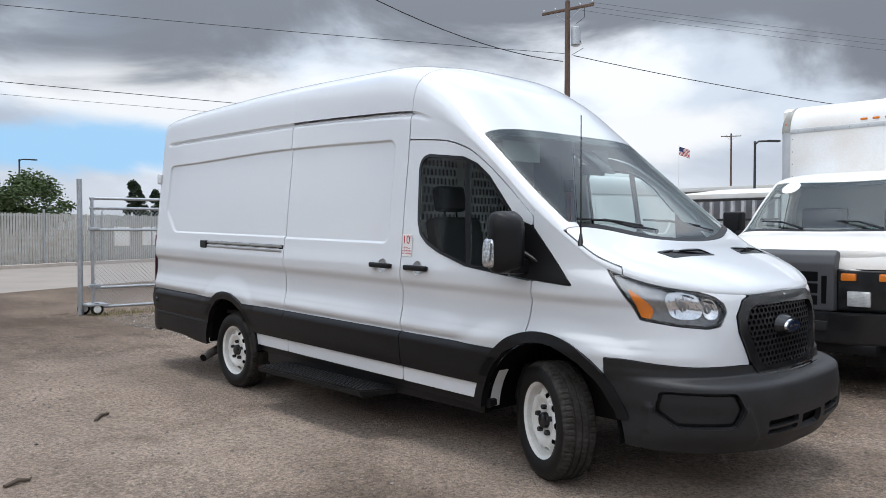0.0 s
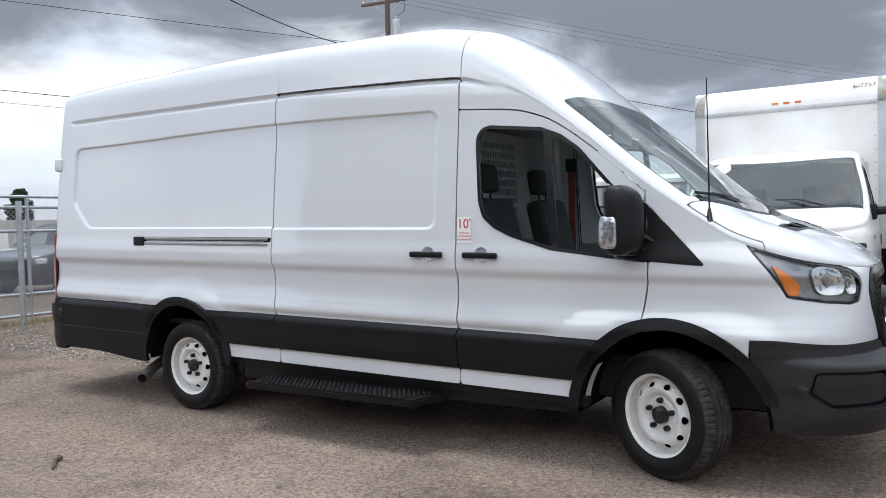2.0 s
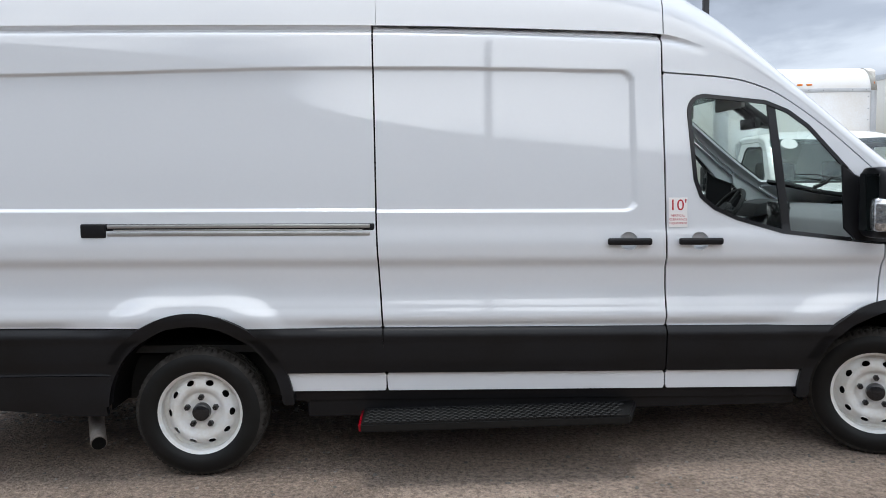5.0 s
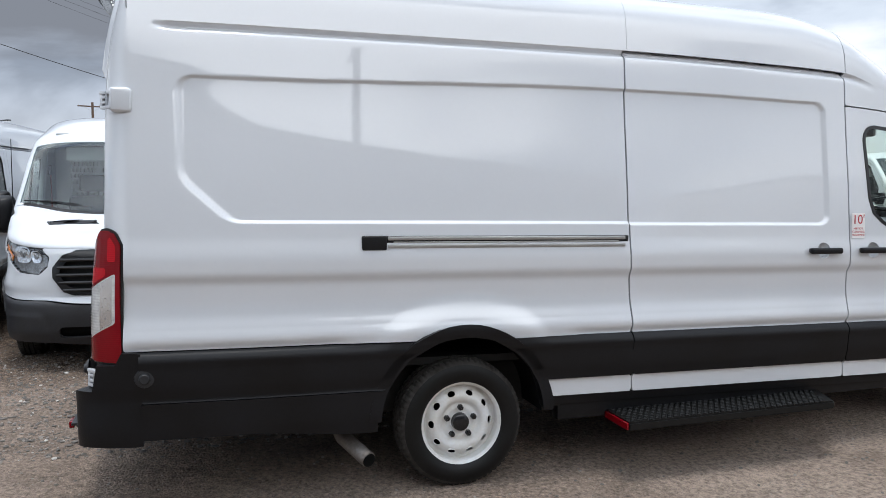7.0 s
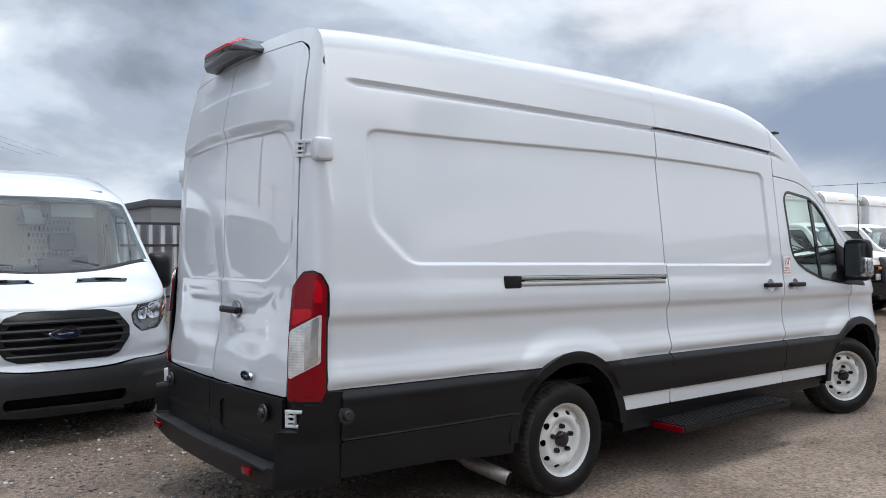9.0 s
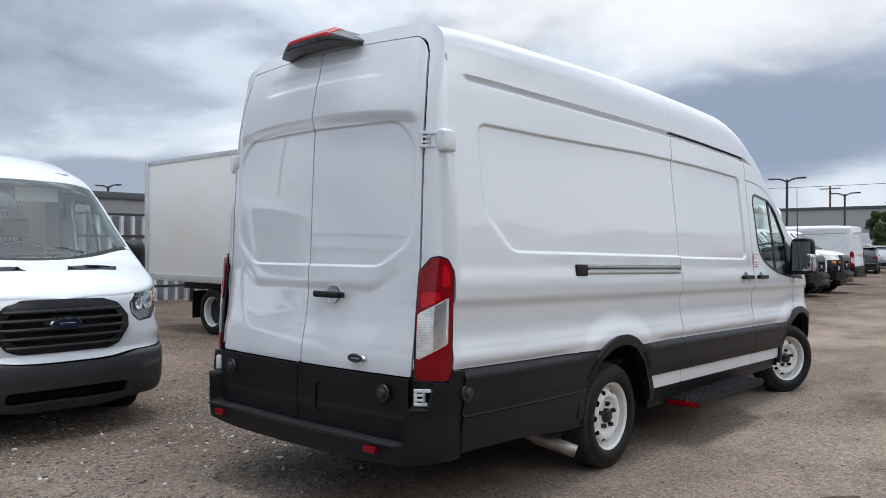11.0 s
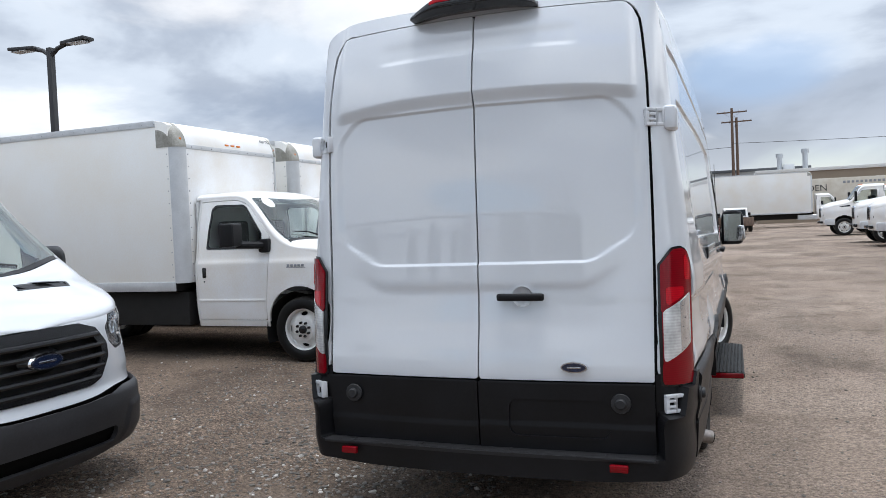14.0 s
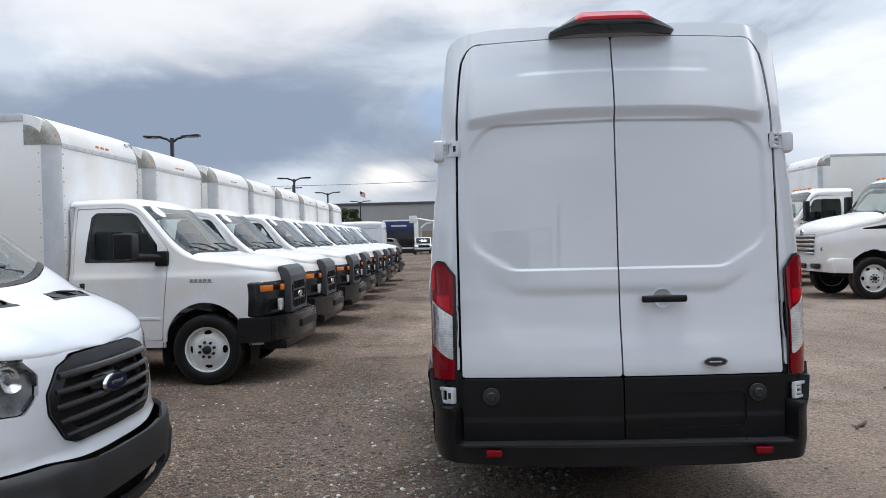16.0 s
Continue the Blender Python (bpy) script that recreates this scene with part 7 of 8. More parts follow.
def pickup(m, paint, label):
    t = thing("pickup_truck", label, "truck", m)
    prof = [(-2.7, 0.50), (-2.7, 1.02), (-0.75, 1.02), (-0.55, 1.70), (-0.30, 1.78), (0.45, 1.76), (1.10, 1.12), (2.30, 1.02), (2.50, 0.85), (2.5, 0.50)]
    part("body", prism([(x, min(z, 1.10)) for x, z in prof], -0.98, 0.98, 0.05, seg=3), paint, t)
    part("cabin", prism([(-0.78, 1.08), (-0.58, 1.70), (-0.32, 1.79), (0.42, 1.77), (1.08, 1.08)], -0.84, 0.84, 0.06, seg=3), paint, t)
    part("windscreen", prism([(0.52, 1.70), (1.06, 1.16), (1.09, 1.17), (0.55, 1.72)], -0.74, 0.74, 0.005), GLASS_FAR, t)
    part("rear_window", prism([(-0.80, 1.18), (-0.62, 1.66), (-0.60, 1.66), (-0.77, 1.18)], -0.70, 0.70, 0.004), GLASS_FAR, t)
    for sgn in (-1, 1):
        part("side_window", prism([(-0.55, 1.16), (-0.42, 1.66), (0.38, 1.66), (0.85, 1.16)], sgn * 0.846 - 0.006, sgn * 0.846 + 0.006, 0.004), GLASS_FAR, t)
        for x in (-1.75, 1.65):
            wheel(t, x, sgn * 0.88, sgn, 0, 0.39, 0.25, 8, "front")
        part("door_mirror", box(0.55, 0.68, sgn * 1.10 - 0.10, sgn * 1.10 + 0.10, 1.18, 1.42, 0.03), PLASTIC, t)
    part("bed", box(-2.60, -0.85, -0.85, 0.85, 0.80, 1.032, 0.02), DARK_METAL, t)
    part("front_bumper", box(2.40, 2.62, -0.98, 0.98, 0.45, 0.70, 0.04), CHROME, t)
    part("grille", box(2.44, 2.53, -0.6, 0.6, 0.72, 0.98, 0.02), GLOSS_BLACK, t)
    part("underbody", box(-2.4, 2.3, -0.7, 0.7, 0.30, 0.55, 0.03), DARK_METAL, t)
    return t


pickup(pose(3.7, -51.0, 0, 0, 0, -84), WHITE_OLD, "white pickup truck hitched before a utility trailer")
pickup(pose(10.2, -70.0, 0, 0, 0, 96), SILVER, "pale pickup truck with a lift bucket behind it")
RUST = mat("rusty_brown_steel", (0.13, 0.085, 0.062), 0.8, vary=0.3, scale=5, dirt=0.15)
NAVY = mat("navy_blue_panel", (0.02, 0.035, 0.12), 0.5, vary=0.1)


def utility_trailer():
    t = thing("utility_trailer", "rusty brown steel utility trailer standing empty", "trailer", pose(4.7, -43.5, 0, 0, 0, -25))
    part("deck", box(-2.0, 2.0, -0.95, 0.95, 0.55, 0.62, 0.01), RUST, t)
    for sgn in (-1, 1):
        s = part("side_board", box(-2.0, 2.0, sgn * 0.96 - 0.02, sgn * 0.96 + 0.02, 0.62, 1.12, 0.01), RUST, t)
        for x in np.linspace(-1.9, 1.9, 6):
            part("stake", box(x - 0.03, x + 0.03, sgn * 0.99 - 0.02, sgn * 0.99 + 0.02, 0.55, 1.16, 0.006), RUST, s)
        for x in (-0.95, -0.20):
            wheel(t, x, sgn * 1.10, sgn, 0, 0.33, 0.2, 6, "front")
    part("tail_board", box(-2.04, -2.0, -0.95, 0.95, 0.60, 1.12, 0.01), RUST, t)
    part("head_board", box(2.0, 2.04, -0.95, 0.95, 0.60, 1.12, 0.01), RUST, t)
    part("drawbar", prism([(2.0, 0.50), (3.3, 0.50), (3.3, 0.56), (2.0, 0.58)], -0.06, 0.06, 0.01), RUST, t)
    part("axle", rod((-0.95, -1.0, 0.33), (-0.95, 1.0, 0.33), 0.05), DARK_METAL, t)


utility_trailer()


def lift_bucket():
    t = thing("lift_arm", "white folded lift arm on its column", "lift", pose(10.6, -73.0, 0))
    part("column", rod((0, 0, 0.0), (0, 0, 2.9), 0.16, 12), GALV, t)
    part("arm", tube([(0, 0, 2.8), (-0.6, 0, 3.3), (-1.6, 0, 3.5), (0.6, 0, 3.9)], 0.12, 8), WHITE_OLD, t)
    part("bucket", box(0.4, 1.2, -0.4, 0.4, 3.4, 4.2, 0.05), WHITE_OLD, t)


lift_bucket()


def blue_front():
    t = thing("storage_container", "white storage container with a navy open front", "container", pose(13.4, -77.5, 0))
    part("wall", box(-1.9, 1.9, -6, 0, 0.5, 3.9, 0.03), BOX_WHITE, t)
    part("navy_panel", box(-1.75, 1.75, 0.0, 0.04, 2.6, 3.75, 0.01), NAVY, t)
    part("open_front", box(-1.75, 1.75, 0.0, 0.03, 0.7, 2.6, 0.01), GLOSS_BLACK, t)
    part("sign_bar", box(-0.9, 0.9, 0.045, 0.055, 3.1, 3.3, 0.004), PALE_GREY, t)
    part("frame", box(-1.9, 1.9, -6, 0.02, 0.0, 0.5, 0.03), DARK_METAL, t)


blue_front()


def long_trailer():
    t = thing("semi_trailer", "long cream semi-trailer with dark lettering", "trailer", pose(-9.5, -70.0, 0))
    CREAM = mat("cream_panel", (0.60, 0.57, 0.50), 0.55, vary=0.06, scale=1.5, dirt=0.08)
    part("body", box(-7.5, 7.2, -1.3, 1.3, 1.15, 4.25, 0.04), CREAM, t)
    me = text_mesh("DEN", 0.85, 0.005)
    me.transform(at(6.0, 1.312, 3.35, Matrix(((-1, 0, 0, 0), (0, 0, 1, 0), (0, 1, 0, 0), (0, 0, 0, 1)))))
    link("lettering", me, INK_BLACK, t, "dark painted letters")
    for k in range(16):
        part("lettering_bar", box(3.6 - k * 0.36, 3.82 - k * 0.36, 1.30, 1.312, 3.72, 3.94, 0.004), STICKER_GREY, t)
    for x in (-6.2, -4.9):
        for sgn in (-1, 1):
            wheel(t, x, sgn * 1.05, sgn, 0, 0.5, 0.3, 6, "dual")
    part("landing_leg", box(4.5, 4.7, -0.9, 0.9, 0.0, 1.15, 0.02), DARK_METAL, t)
    part("chassis", box(-7.3, 5.0, -0.5, 0.5, 0.9, 1.15, 0.02), DARK_METAL, t)


long_trailer()
white_lorry = big_truck(WHITE_OLD, "white delivery truck parked across the end of the lot", False, -11.8, top=4.6)
white_lorry.matrix_basis = pose(-4.6, -60.5, 0, 0, 0, 180)

# ---------------------------------------------------------------- poles, lamps, wires
LAMP_BLACK = mat("dark_bronze_paint", (0.022, 0.022, 0.024), 0.5, vary=0.1)
WOOD = mat("weathered_pole_wood", (0.13, 0.085, 0.06), 0.85, vary=0.25, scale=8, bump=0.3, bump_scale=90)
WIRE = mat("black_cable", (0.02, 0.02, 0.022), 0.6, vary=0.05)


def lot_lamp():
    t = thing("lot_lamp", "dark twin-arm parking lot lamp on a square pole", "lamp", pose(17.95, -1.4, 0), group="lot lamps")
    part("pole", box(-0.065, 0.065, -0.065, 0.065, 0, 6.02, 0.012), LAMP_BLACK, t)
    part("base", box(-0.22, 0.22, -0.22, 0.22, 0, 0.5, 0.05), PALE_GREY, t)
    for sgn in (-1, 1):
        a = part("arm", tube([(0, 0, 5.82), (sgn * 0.22, 0, 5.98), (sgn * 0.45, 0, 6.04)], 0.05, 8), LAMP_BLACK, t)
        head = box(min(sgn * 0.40, sgn * 1.16), max(sgn * 0.40, sgn * 1.16), -0.17, 0.17, 6.02, 6.10, 0.03)
        for vt in head.verts:
            vt.co.z += 0.05 * (abs(vt.co.x) - 0.4)
            vt.co.y *= 1 - 0.35 * max(0, (0.6 - abs(vt.co.x)) / 0.2)
        h = part("lamp_head", head, LAMP_BLACK, t)
        part("led_panel", box(min(sgn * 0.62, sgn * 1.10), max(sgn * 0.62, sgn * 1.10), -0.13, 0.13, 6.022, 6.034, 0.004), PALE_GREY, h)
    return t


lamp = lot_lamp()
for x, y, r in ((17.45, -19.1, 0), (17.4, -41.3, 0), (18.1, -58.0, 0), (17.5, -75.0, 0), (58.0, -15.5, 20), (59.0, 21.7, 60)):
    copy_thing(lamp, pose(x, y, 0, 0, 0, r))


def single_lamp(x, y, h, turn):
    t = thing("street_lamp", "dark single-arm street lamp", "lamp", pose(x, y, 0, 0, 0, turn))
    part("pole", rod((0, 0, 0), (0, 0, h), 0.08, 10, 0.06), LAMP_BLACK, t)
    part("arm", tube([(0, 0, h - 0.15), (0.2, 0, h), (0.9, 0, h + 0.04)], 0.05, 8), LAMP_BLACK, t)
    part("lamp_head", box(0.7, 1.35, -0.14, 0.14, h - 0.02, h + 0.08, 0.03), LAMP_BLACK, t)


single_lamp(39.2, 18.2, 6.05, -35)
single_lamp(17.4, 67.0, 7.0, 10)


def utility_pole(x, y, h, turn, transformer=False, label="weathered wooden utility pole with crossarm"):
    t = thing("utility_pole", label, "pole", pose(x, y, 0, 0, 0, turn))
    part("pole", rod((0, 0, 0), (0, 0, h), 0.19, 12, 0.13), WOOD, t)
    a = part("crossarm", box(-0.06, 0.06, -1.55, 1.55, h - 0.52, h - 0.38, 0.015), WOOD, t)
    for y0 in (-1.45, -0.75, 0.75, 1.45):
        part("insulator", lathe([(0.001, 0.16), (0.03, 0.15), (0.05, 0.09), (0.035, 0.06), (0.03, 0.0)], 10, "Z"), PALE_GREY, a, m=Matrix.Translation((0, y0, h - 0.38)))
    for sgn in (-1, 1):
        part("brace", rod((0, sgn * 0.85, h - 0.5), (0, 0, h - 1.1), 0.018, 6), GALV, a)
    if transformer:
        c = part("transformer", lathe([(0.001, 1.02), (0.18, 1.0), (0.25, 0.95), (0.25, 0.05), (0.20, 0.0), (0.001, 0.0)], 20, "Z"), GALV, t, "grey pole transformer", m=Matrix.Translation((0.0, -0.50, h - 2.45)))
        part("bushing", lathe([(0.001, 0.22), (0.03, 0.2), (0.04, 0.0)], 8, "Z"), PALE_GREY, c, m=Matrix.Translation((0, 0, 1.0)))
        part("drop_wire", tube([(0, -1.0, h - 0.4), (0.1, -0.95, h - 1.0), (0, -0.5, h - 1.3)], 0.014, 6), WIRE, t)
        part("drop_wire", tube([(0, -0.75, h - 2.2), (0.1, -0.9, h - 2.6), (0, -0.25, h - 2.9)], 0.014, 6), WIRE, t)
    return t


utility_pole(33.2, 25.7, 13.65, 8, True)
utility_pole(122.0, 60.5, 17.3, 30)
utility_pole(34.0, -114.0, 11.0, 80)
utility_pole(95.0, 20.2, 11.0, 20)
utility_pole(3.9, -78.0, 12.7, 88)
utility_pole(3.45, -78.3, 11.7, 88)


def cable(a, b, sag, r=0.018):
    a, b = Vector(a), Vector(b)
    pts = [a.lerp(b, s) - Vector((0, 0, 4 * sag * s * (1 - s))) for s in np.linspace(0, 1, 25)]
    ob = thing("overhead_cable", "thin black overhead cable between poles", "cable")
    part("cable", tube(pts, r, 6), WIRE, ob)


cable((33.2, 25.9, 10.9), (-30, 55, 12.5), 0.5, 0.014)
utility_pole(60.0, 46.0, 11.2, 8)
utility_pole(-40.0, 59.5, 10.8, 8)
cable((60, 45.5, 10.8), (-40, 59.0, 10.4), 0.3, 0.022)
cable((60, 46.1, 10.1), (-40, 59.6, 9.8), 0.3, 0.012)
cable((33.2, 26.0, 10.5), (3.0, 26.0, 17.5), 2.3, 0.022)
cable((33.2, 25.3, 10.7), (62, 2.0, 6.5), 0.8, 0.02)
for k in (0.0, 0.7, 1.5):
    cable((33.2, 24.3 + k, 13.3), (81.0, -6 + k * 2, 11.0), 0.5, 0.007)
cable((3.9, -78, 8.5), (60, -70, 8.7), 0.6, 0.025)
cable((3.9, -78, 8.9), (-50, -84, 9.0), 0.4, 0.025)

# ---------------------------------------------------------------- fences
SHEET_STEEL = mat("corrugated_galvanised_sheet", (0.56, 0.57, 0.60), 0.55, metal=0.1, vary=0.12, scale=1.5, dirt=0.08)
SLAT = mat("pale_fence_slat", (0.46, 0.46, 0.44), 0.7, vary=0.12, scale=4, dirt=0.08)


def metal_fence():
    """Ribbed steel panels on dark posts along the east side."""
    f = thing("metal_fence", "corrugated steel fence on dark posts behind the trucks", "fence", pose(19.95, 0, 0), kind="structure")
    pts = []
    w, rib = 1.2, 0.3
    y = 0.0
    while y < w - 1e-6:
        pts += [(0, y), (0, y + 0.16), (-0.04, y + 0.19), (-0.04, y + 0.27), (0, y + 0.30)]
        y += rib
    bm = bmesh.new()
    lo = [bm.verts.new((x, yy, 0.06)) for x, yy in pts]
    hi = [bm.verts.new((x, yy, 2.26)) for x, yy in pts]
    for i in range(len(pts) - 1):
        bm.faces.new((lo[i], hi[i], hi[i + 1], lo[i + 1]))
    geom = bmesh.ops.solidify(bm, geom=bm.faces[:], thickness=0.004)
    me = bpy.data.meshes.new("sheet_panel")
    bm.to_mesh(me)
    bm.free()
    me.materials.append(SHEET_STEEL)
    for k in range(70):
        link("sheet_panel", me, None, f, m=Matrix.Translation((0.004 * (k % 2), 16 - k * 1.205, 0.012 * math.sin(k * 2.1))))
    for k in range(30):
        part("post", box(-0.14, -0.06, 16.9 - k * 2.8, 16.98 - k * 2.8, 0, 2.38, 0.008), LAMP_BLACK, f)
    for z in (0.45, 1.75, 2.30):
        part("rail", box(-0.06, -0.02, -68, 17, z - 0.03, z + 0.03, 0.004), LAMP_BLACK, f)


metal_fence()


def slat_fence():
    """Pale slatted fence along the street."""
    f = thing("slat_fence", "pale slatted fence along the street", "fence", pose(7.8, 33.1, 0, 0, 0, 24.5), kind="structure")
    bm = bmesh.new()
    rng = random.Random(4)
    for k in range(620):
        x = -34 + k * 0.125
        h = 2.14 + rng.uniform(-0.03, 0.03)
        add_box(bm, x, x + 0.088, -0.012, 0.012, 0.06, h)
    s = part("slats", bm, SLAT, f, smooth=0)
    s["kind"] = "stuff"
    for z in (0.25, 1.15, 2.05):
        part("rail", rod((-34, 0.03, z), (43, 0.03, z), 0.028, 8), GALV, f)
    for k in range(27):
        part("post", rod((-34 + k * 3, -0.03, 0), (-34 + k * 3, -0.03, 2.32), 0.038, 8), GALV, f)
    for x0, x1 in ((5.7, 6.6), (7.4, 8.3), (10.2, 11.1), (12.2, 13.1)):
        part("blank_sheet", box(x0, x1, -0.035, -0.018, 0.75, 1.62, 0.002), BOX_WHITE, f)


def add_box(bm, x0, x1, y0, y1, z0, z1):
    v = [bm.verts.new(p) for p in ((x0, y0, z0), (x1, y0, z0), (x1, y1, z0), (x0, y1, z0), (x0, y0, z1), (x1, y0, z1), (x1, y1, z1), (x0, y1, z1))]
    for q in ((0, 1, 5, 4), (1, 2, 6, 5), (2, 3, 7, 6), (3, 0, 4, 7), (4, 5, 6, 7), (3, 2, 1, 0)):
        bm.faces.new([v[i] for i in q])


slat_fence()


def rolling_gate():
    g = thing("rolling_gate", "galvanised chain-link rolling gate on small wheels", "gate", pose(4.62, 14.05, 0, 0, 0, -3))
    part("gate_post", rod((-0.08, 0.08, 0), (-0.08, 0.08, 2.36), 0.045, 14), GALV, g)
    part("guide_post", rod((1.58, -0.22, 0), (1.58, -0.22, 1.95), 0.045, 14), GALV, g)
    L = 7.4
    for z in (2.03, 1.86, 1.48, 0.47, 0.13):
        part("rail", rod((0.06, 0, z), (L, 0, z), 0.026, 12), GALV, g)
    for x in (0.10, 1.82, 3.7, 5.6, L):
        part("upright", rod((x, 0, 0.10), (x, 0, 2.05), 0.028, 12), GALV, g)
    bm = bmesh.new()
    H0, H1, s = 0.13, 1.86, 0.075
    k = -int(2 / s)
    while k * s < L:
        x0 = 0.1 + k * s
        for sgn in (1, -1):
            a, b = (x0, H0), (x0 + (H1 - H0), H1)
            if sgn < 0:
                a, b = (x0, H1), (x0 + (H1 - H0), H0)
            t0 = max(0, (0.1 - a[0]) / (b[0] - a[0]))
            t1 = min(1, (L - a[0]) / (b[0] - a[0]))
            if t1 - t0 > 0.01:
                p = (a[0] + (b[0] - a[0]) * t0, 0.004 * sgn, a[1] + (b[1] - a[1]) * t0)
                q = (a[0] + (b[0] - a[0]) * t1, 0.004 * sgn, a[1] + (b[1] - a[1]) * t1)
                add(bm, rod(p, q, 0.0032, 4, caps=False))
        k += 1
    part("chain_link", bm, GALV, g, "galvanised diamond mesh")["kind"] = "stuff"
    for x, y in ((0.12, -0.16), (-0.02, 0.12)):
        w = part("gate_wheel", lathe([(0.035, -0.03), (0.085, -0.03), (0.105, -0.022), (0.105, 0.022), (0.085, 0.03), (0.035, 0.03)], 24, "Y", close=True), RUBBER, g, "small black gate wheel", m=Matrix.Translation((x, y, 0.105)))
        part("wheel_disc", lathe([(0.001, -0.034), (0.06, -0.034), (0.07, -0.025)], 20, "Y"), STEEL_WHITE, w)
    part("wheel_carriage", box(-0.05, 0.30, -0.20, 0.16, 0.16, 0.20, 0.008), GALV, g)
    for z in (0.5, 1.5):
        part("clamp", box(0.04, 0.22, -0.05, 0.05, z - 0.03, z + 0.03, 0.01), GALV, g)


rolling_gate()

# ---------------------------------------------------------------- street, buildings, trees
ASPHALT = mat("sun_bleached_asphalt", (0.27, 0.235, 0.205), 0.9, vary=0.12, scale=0.6, fine=40, bump=0.2, bump_scale=80)
KERB = mat("concrete_kerb", (0.48, 0.42, 0.37), 0.85, vary=0.12, scale=3)
st = bmesh.new()
add_box(st, -70, 90, -10.5, -0.9, -0.08, 0.006)
tagged(part("road", st, ASPHALT, m=pose(7.8, 33.1, 0, 0, 0, 24.5), smooth=0), "pale worn asphalt street", "road", kind="structure")
kb = bmesh.new()
add_box(kb, -70, 90, -0.9, -0.55, -0.1, 0.14)
tagged(part("kerb", kb, KERB, m=pose(7.8, 33.1, 0, 0, 0, 24.5), smooth=0), "pale concrete kerb along the fence", "kerb", kind="structure")

WALL_GREY = mat("grey_metal_siding", (0.24, 0.245, 0.25), 0.6, vary=0.06, scale=0.6)
WALL_LIGHT = mat("pale_grey_block_wall", (0.34, 0.34, 0.33), 0.8, vary=0.06, scale=0.5)
WALL_TAN = mat("tan_stucco_wall", (0.27, 0.215, 0.16), 0.85, vary=0.08, scale=0.5)
ROOF_WHITE = mat("white_membrane_roof", (0.70, 0.71, 0.71), 0.6, vary=0.06, scale=0.5, dirt=0.05)
ROOF_DARK = mat("dark_roof_edge", (0.07, 0.075, 0.08), 0.6, vary=0.1)


def warehouse(x0, x1, y0, y1, h, wall, edge, label, gable=0.0, band=None, doors=()):
    b = thing("warehouse", label, "building", pose((x0 + x1) / 2, (y0 + y1) / 2, 0))
    X, Y = (x1 - x0) / 2, (y1 - y0) / 2
    part("wall", box(-X, X, -Y, Y, 0, h, 0.0), wall, b)
    if gable:
        r = bmesh.new()
        vs = [r.verts.new(p) for p in ((-X - 0.4, -Y - 0.4, h), (X + 0.4, -Y - 0.4, h), (X + 0.4, Y + 0.4, h), (-X - 0.4, Y + 0.4, h), (0, -Y - 0.4, h + gable), (0, Y + 0.4, h + gable))]
        for q in ((0, 4, 5, 3), (1, 2, 5, 4), (0, 1, 4), (2, 3, 5), (3, 2, 1, 0)):
            r.faces.new([vs[i] for i in q])
        part("roof", r, edge, b, smooth=0)
        part("eave", box(-X - 0.45, X + 0.45, -Y - 0.45, Y + 0.45, h - 0.25, h + 0.02, 0.02), edge, b)
    else:
        part("roof", box(-X - 0.15, X + 0.15, -Y - 0.15, Y + 0.15, h - 0.05, h + 0.30, 0.02), edge, b)
    if band:
        part("base_band", box(-X - 0.03, X + 0.03, -Y - 0.03, Y + 0.03, 0.02, h * 0.42, 0.0), band, b)
    for dx, w, dh in doors:
        part("roller_door", box(dx - w / 2, dx + w / 2, Y - 0.02, Y + 0.06, 0.02, dh, 0.01), PALE_GREY, b)
    return b


warehouse(46, 80, 14, 40, 4.15, WALL_GREY, ROOF_WHITE, "low grey warehouse with white sloping roof", 0.9)
warehouse(33, 43, 9.0, 19, 3.05, WALL_GREY, ROOF_WHITE, "small dark grey shed with a white roof edge", 0.5)
warehouse(40, 64, -40, -2, 4.0, WALL_GREY, ROOF_DARK, "long grey metal warehouse behind the fence")
warehouse(-5.0, 70, -125, -96, 6.6, WALL_LIGHT, ROOF_DARK, "long pale grey block warehouse at the end of the lot", 0, WALL_TAN, ((-15, 4, 3.5), (-7, 4, 3.5)))
tan = warehouse(-60, 1.5, -112, -80, 5.55, WALL_TAN, ROOF_WHITE, "tan stucco warehouse with a white roof edge")
for x, z in ((28.0, 2.6), (25.2, 3.0)):
    part("roof_stack", lathe([(0.30, 0.0), (0.30, z - 0.5), (0.42, z - 0.5), (0.42, z), (0.001, z)], 16, "Z"), GALV, tan, m=Matrix.Translation((x, 6.0, 5.6)))
part("roof_unit", box(26.4, 27.6, 5.4, 6.6, 5.8, 6.9, 0.05), PALE_GREY, tan)

across = warehouse(-21.3, 21.3, -10, 10, 9.4, ROOF_DARK, ROOF_DARK, "long dark grey warehouse across the lot")
across.matrix_basis = pose(-32.7, 7.2, 0, 0, 0, 62)
utility_pole(-18.0, 3.0, 10.5, 90)

white_fence = thing("panel_fence", "white panel fence before the far warehouse", "fence", pose(0, 0, 0), kind="structure")
for k in range(14):
    part("fence_panel", box(12 + k * 2.5, 14.42 + k * 2.5, -93.05, -92.95, 0.05, 2.2, 0.01), BOX_WHITE, white_fence)
    part("post", box(11.93 + k * 2.5, 12.0 + k * 2.5, -93.1, -92.9, 0, 2.3, 0.01), GALV, white_fence)

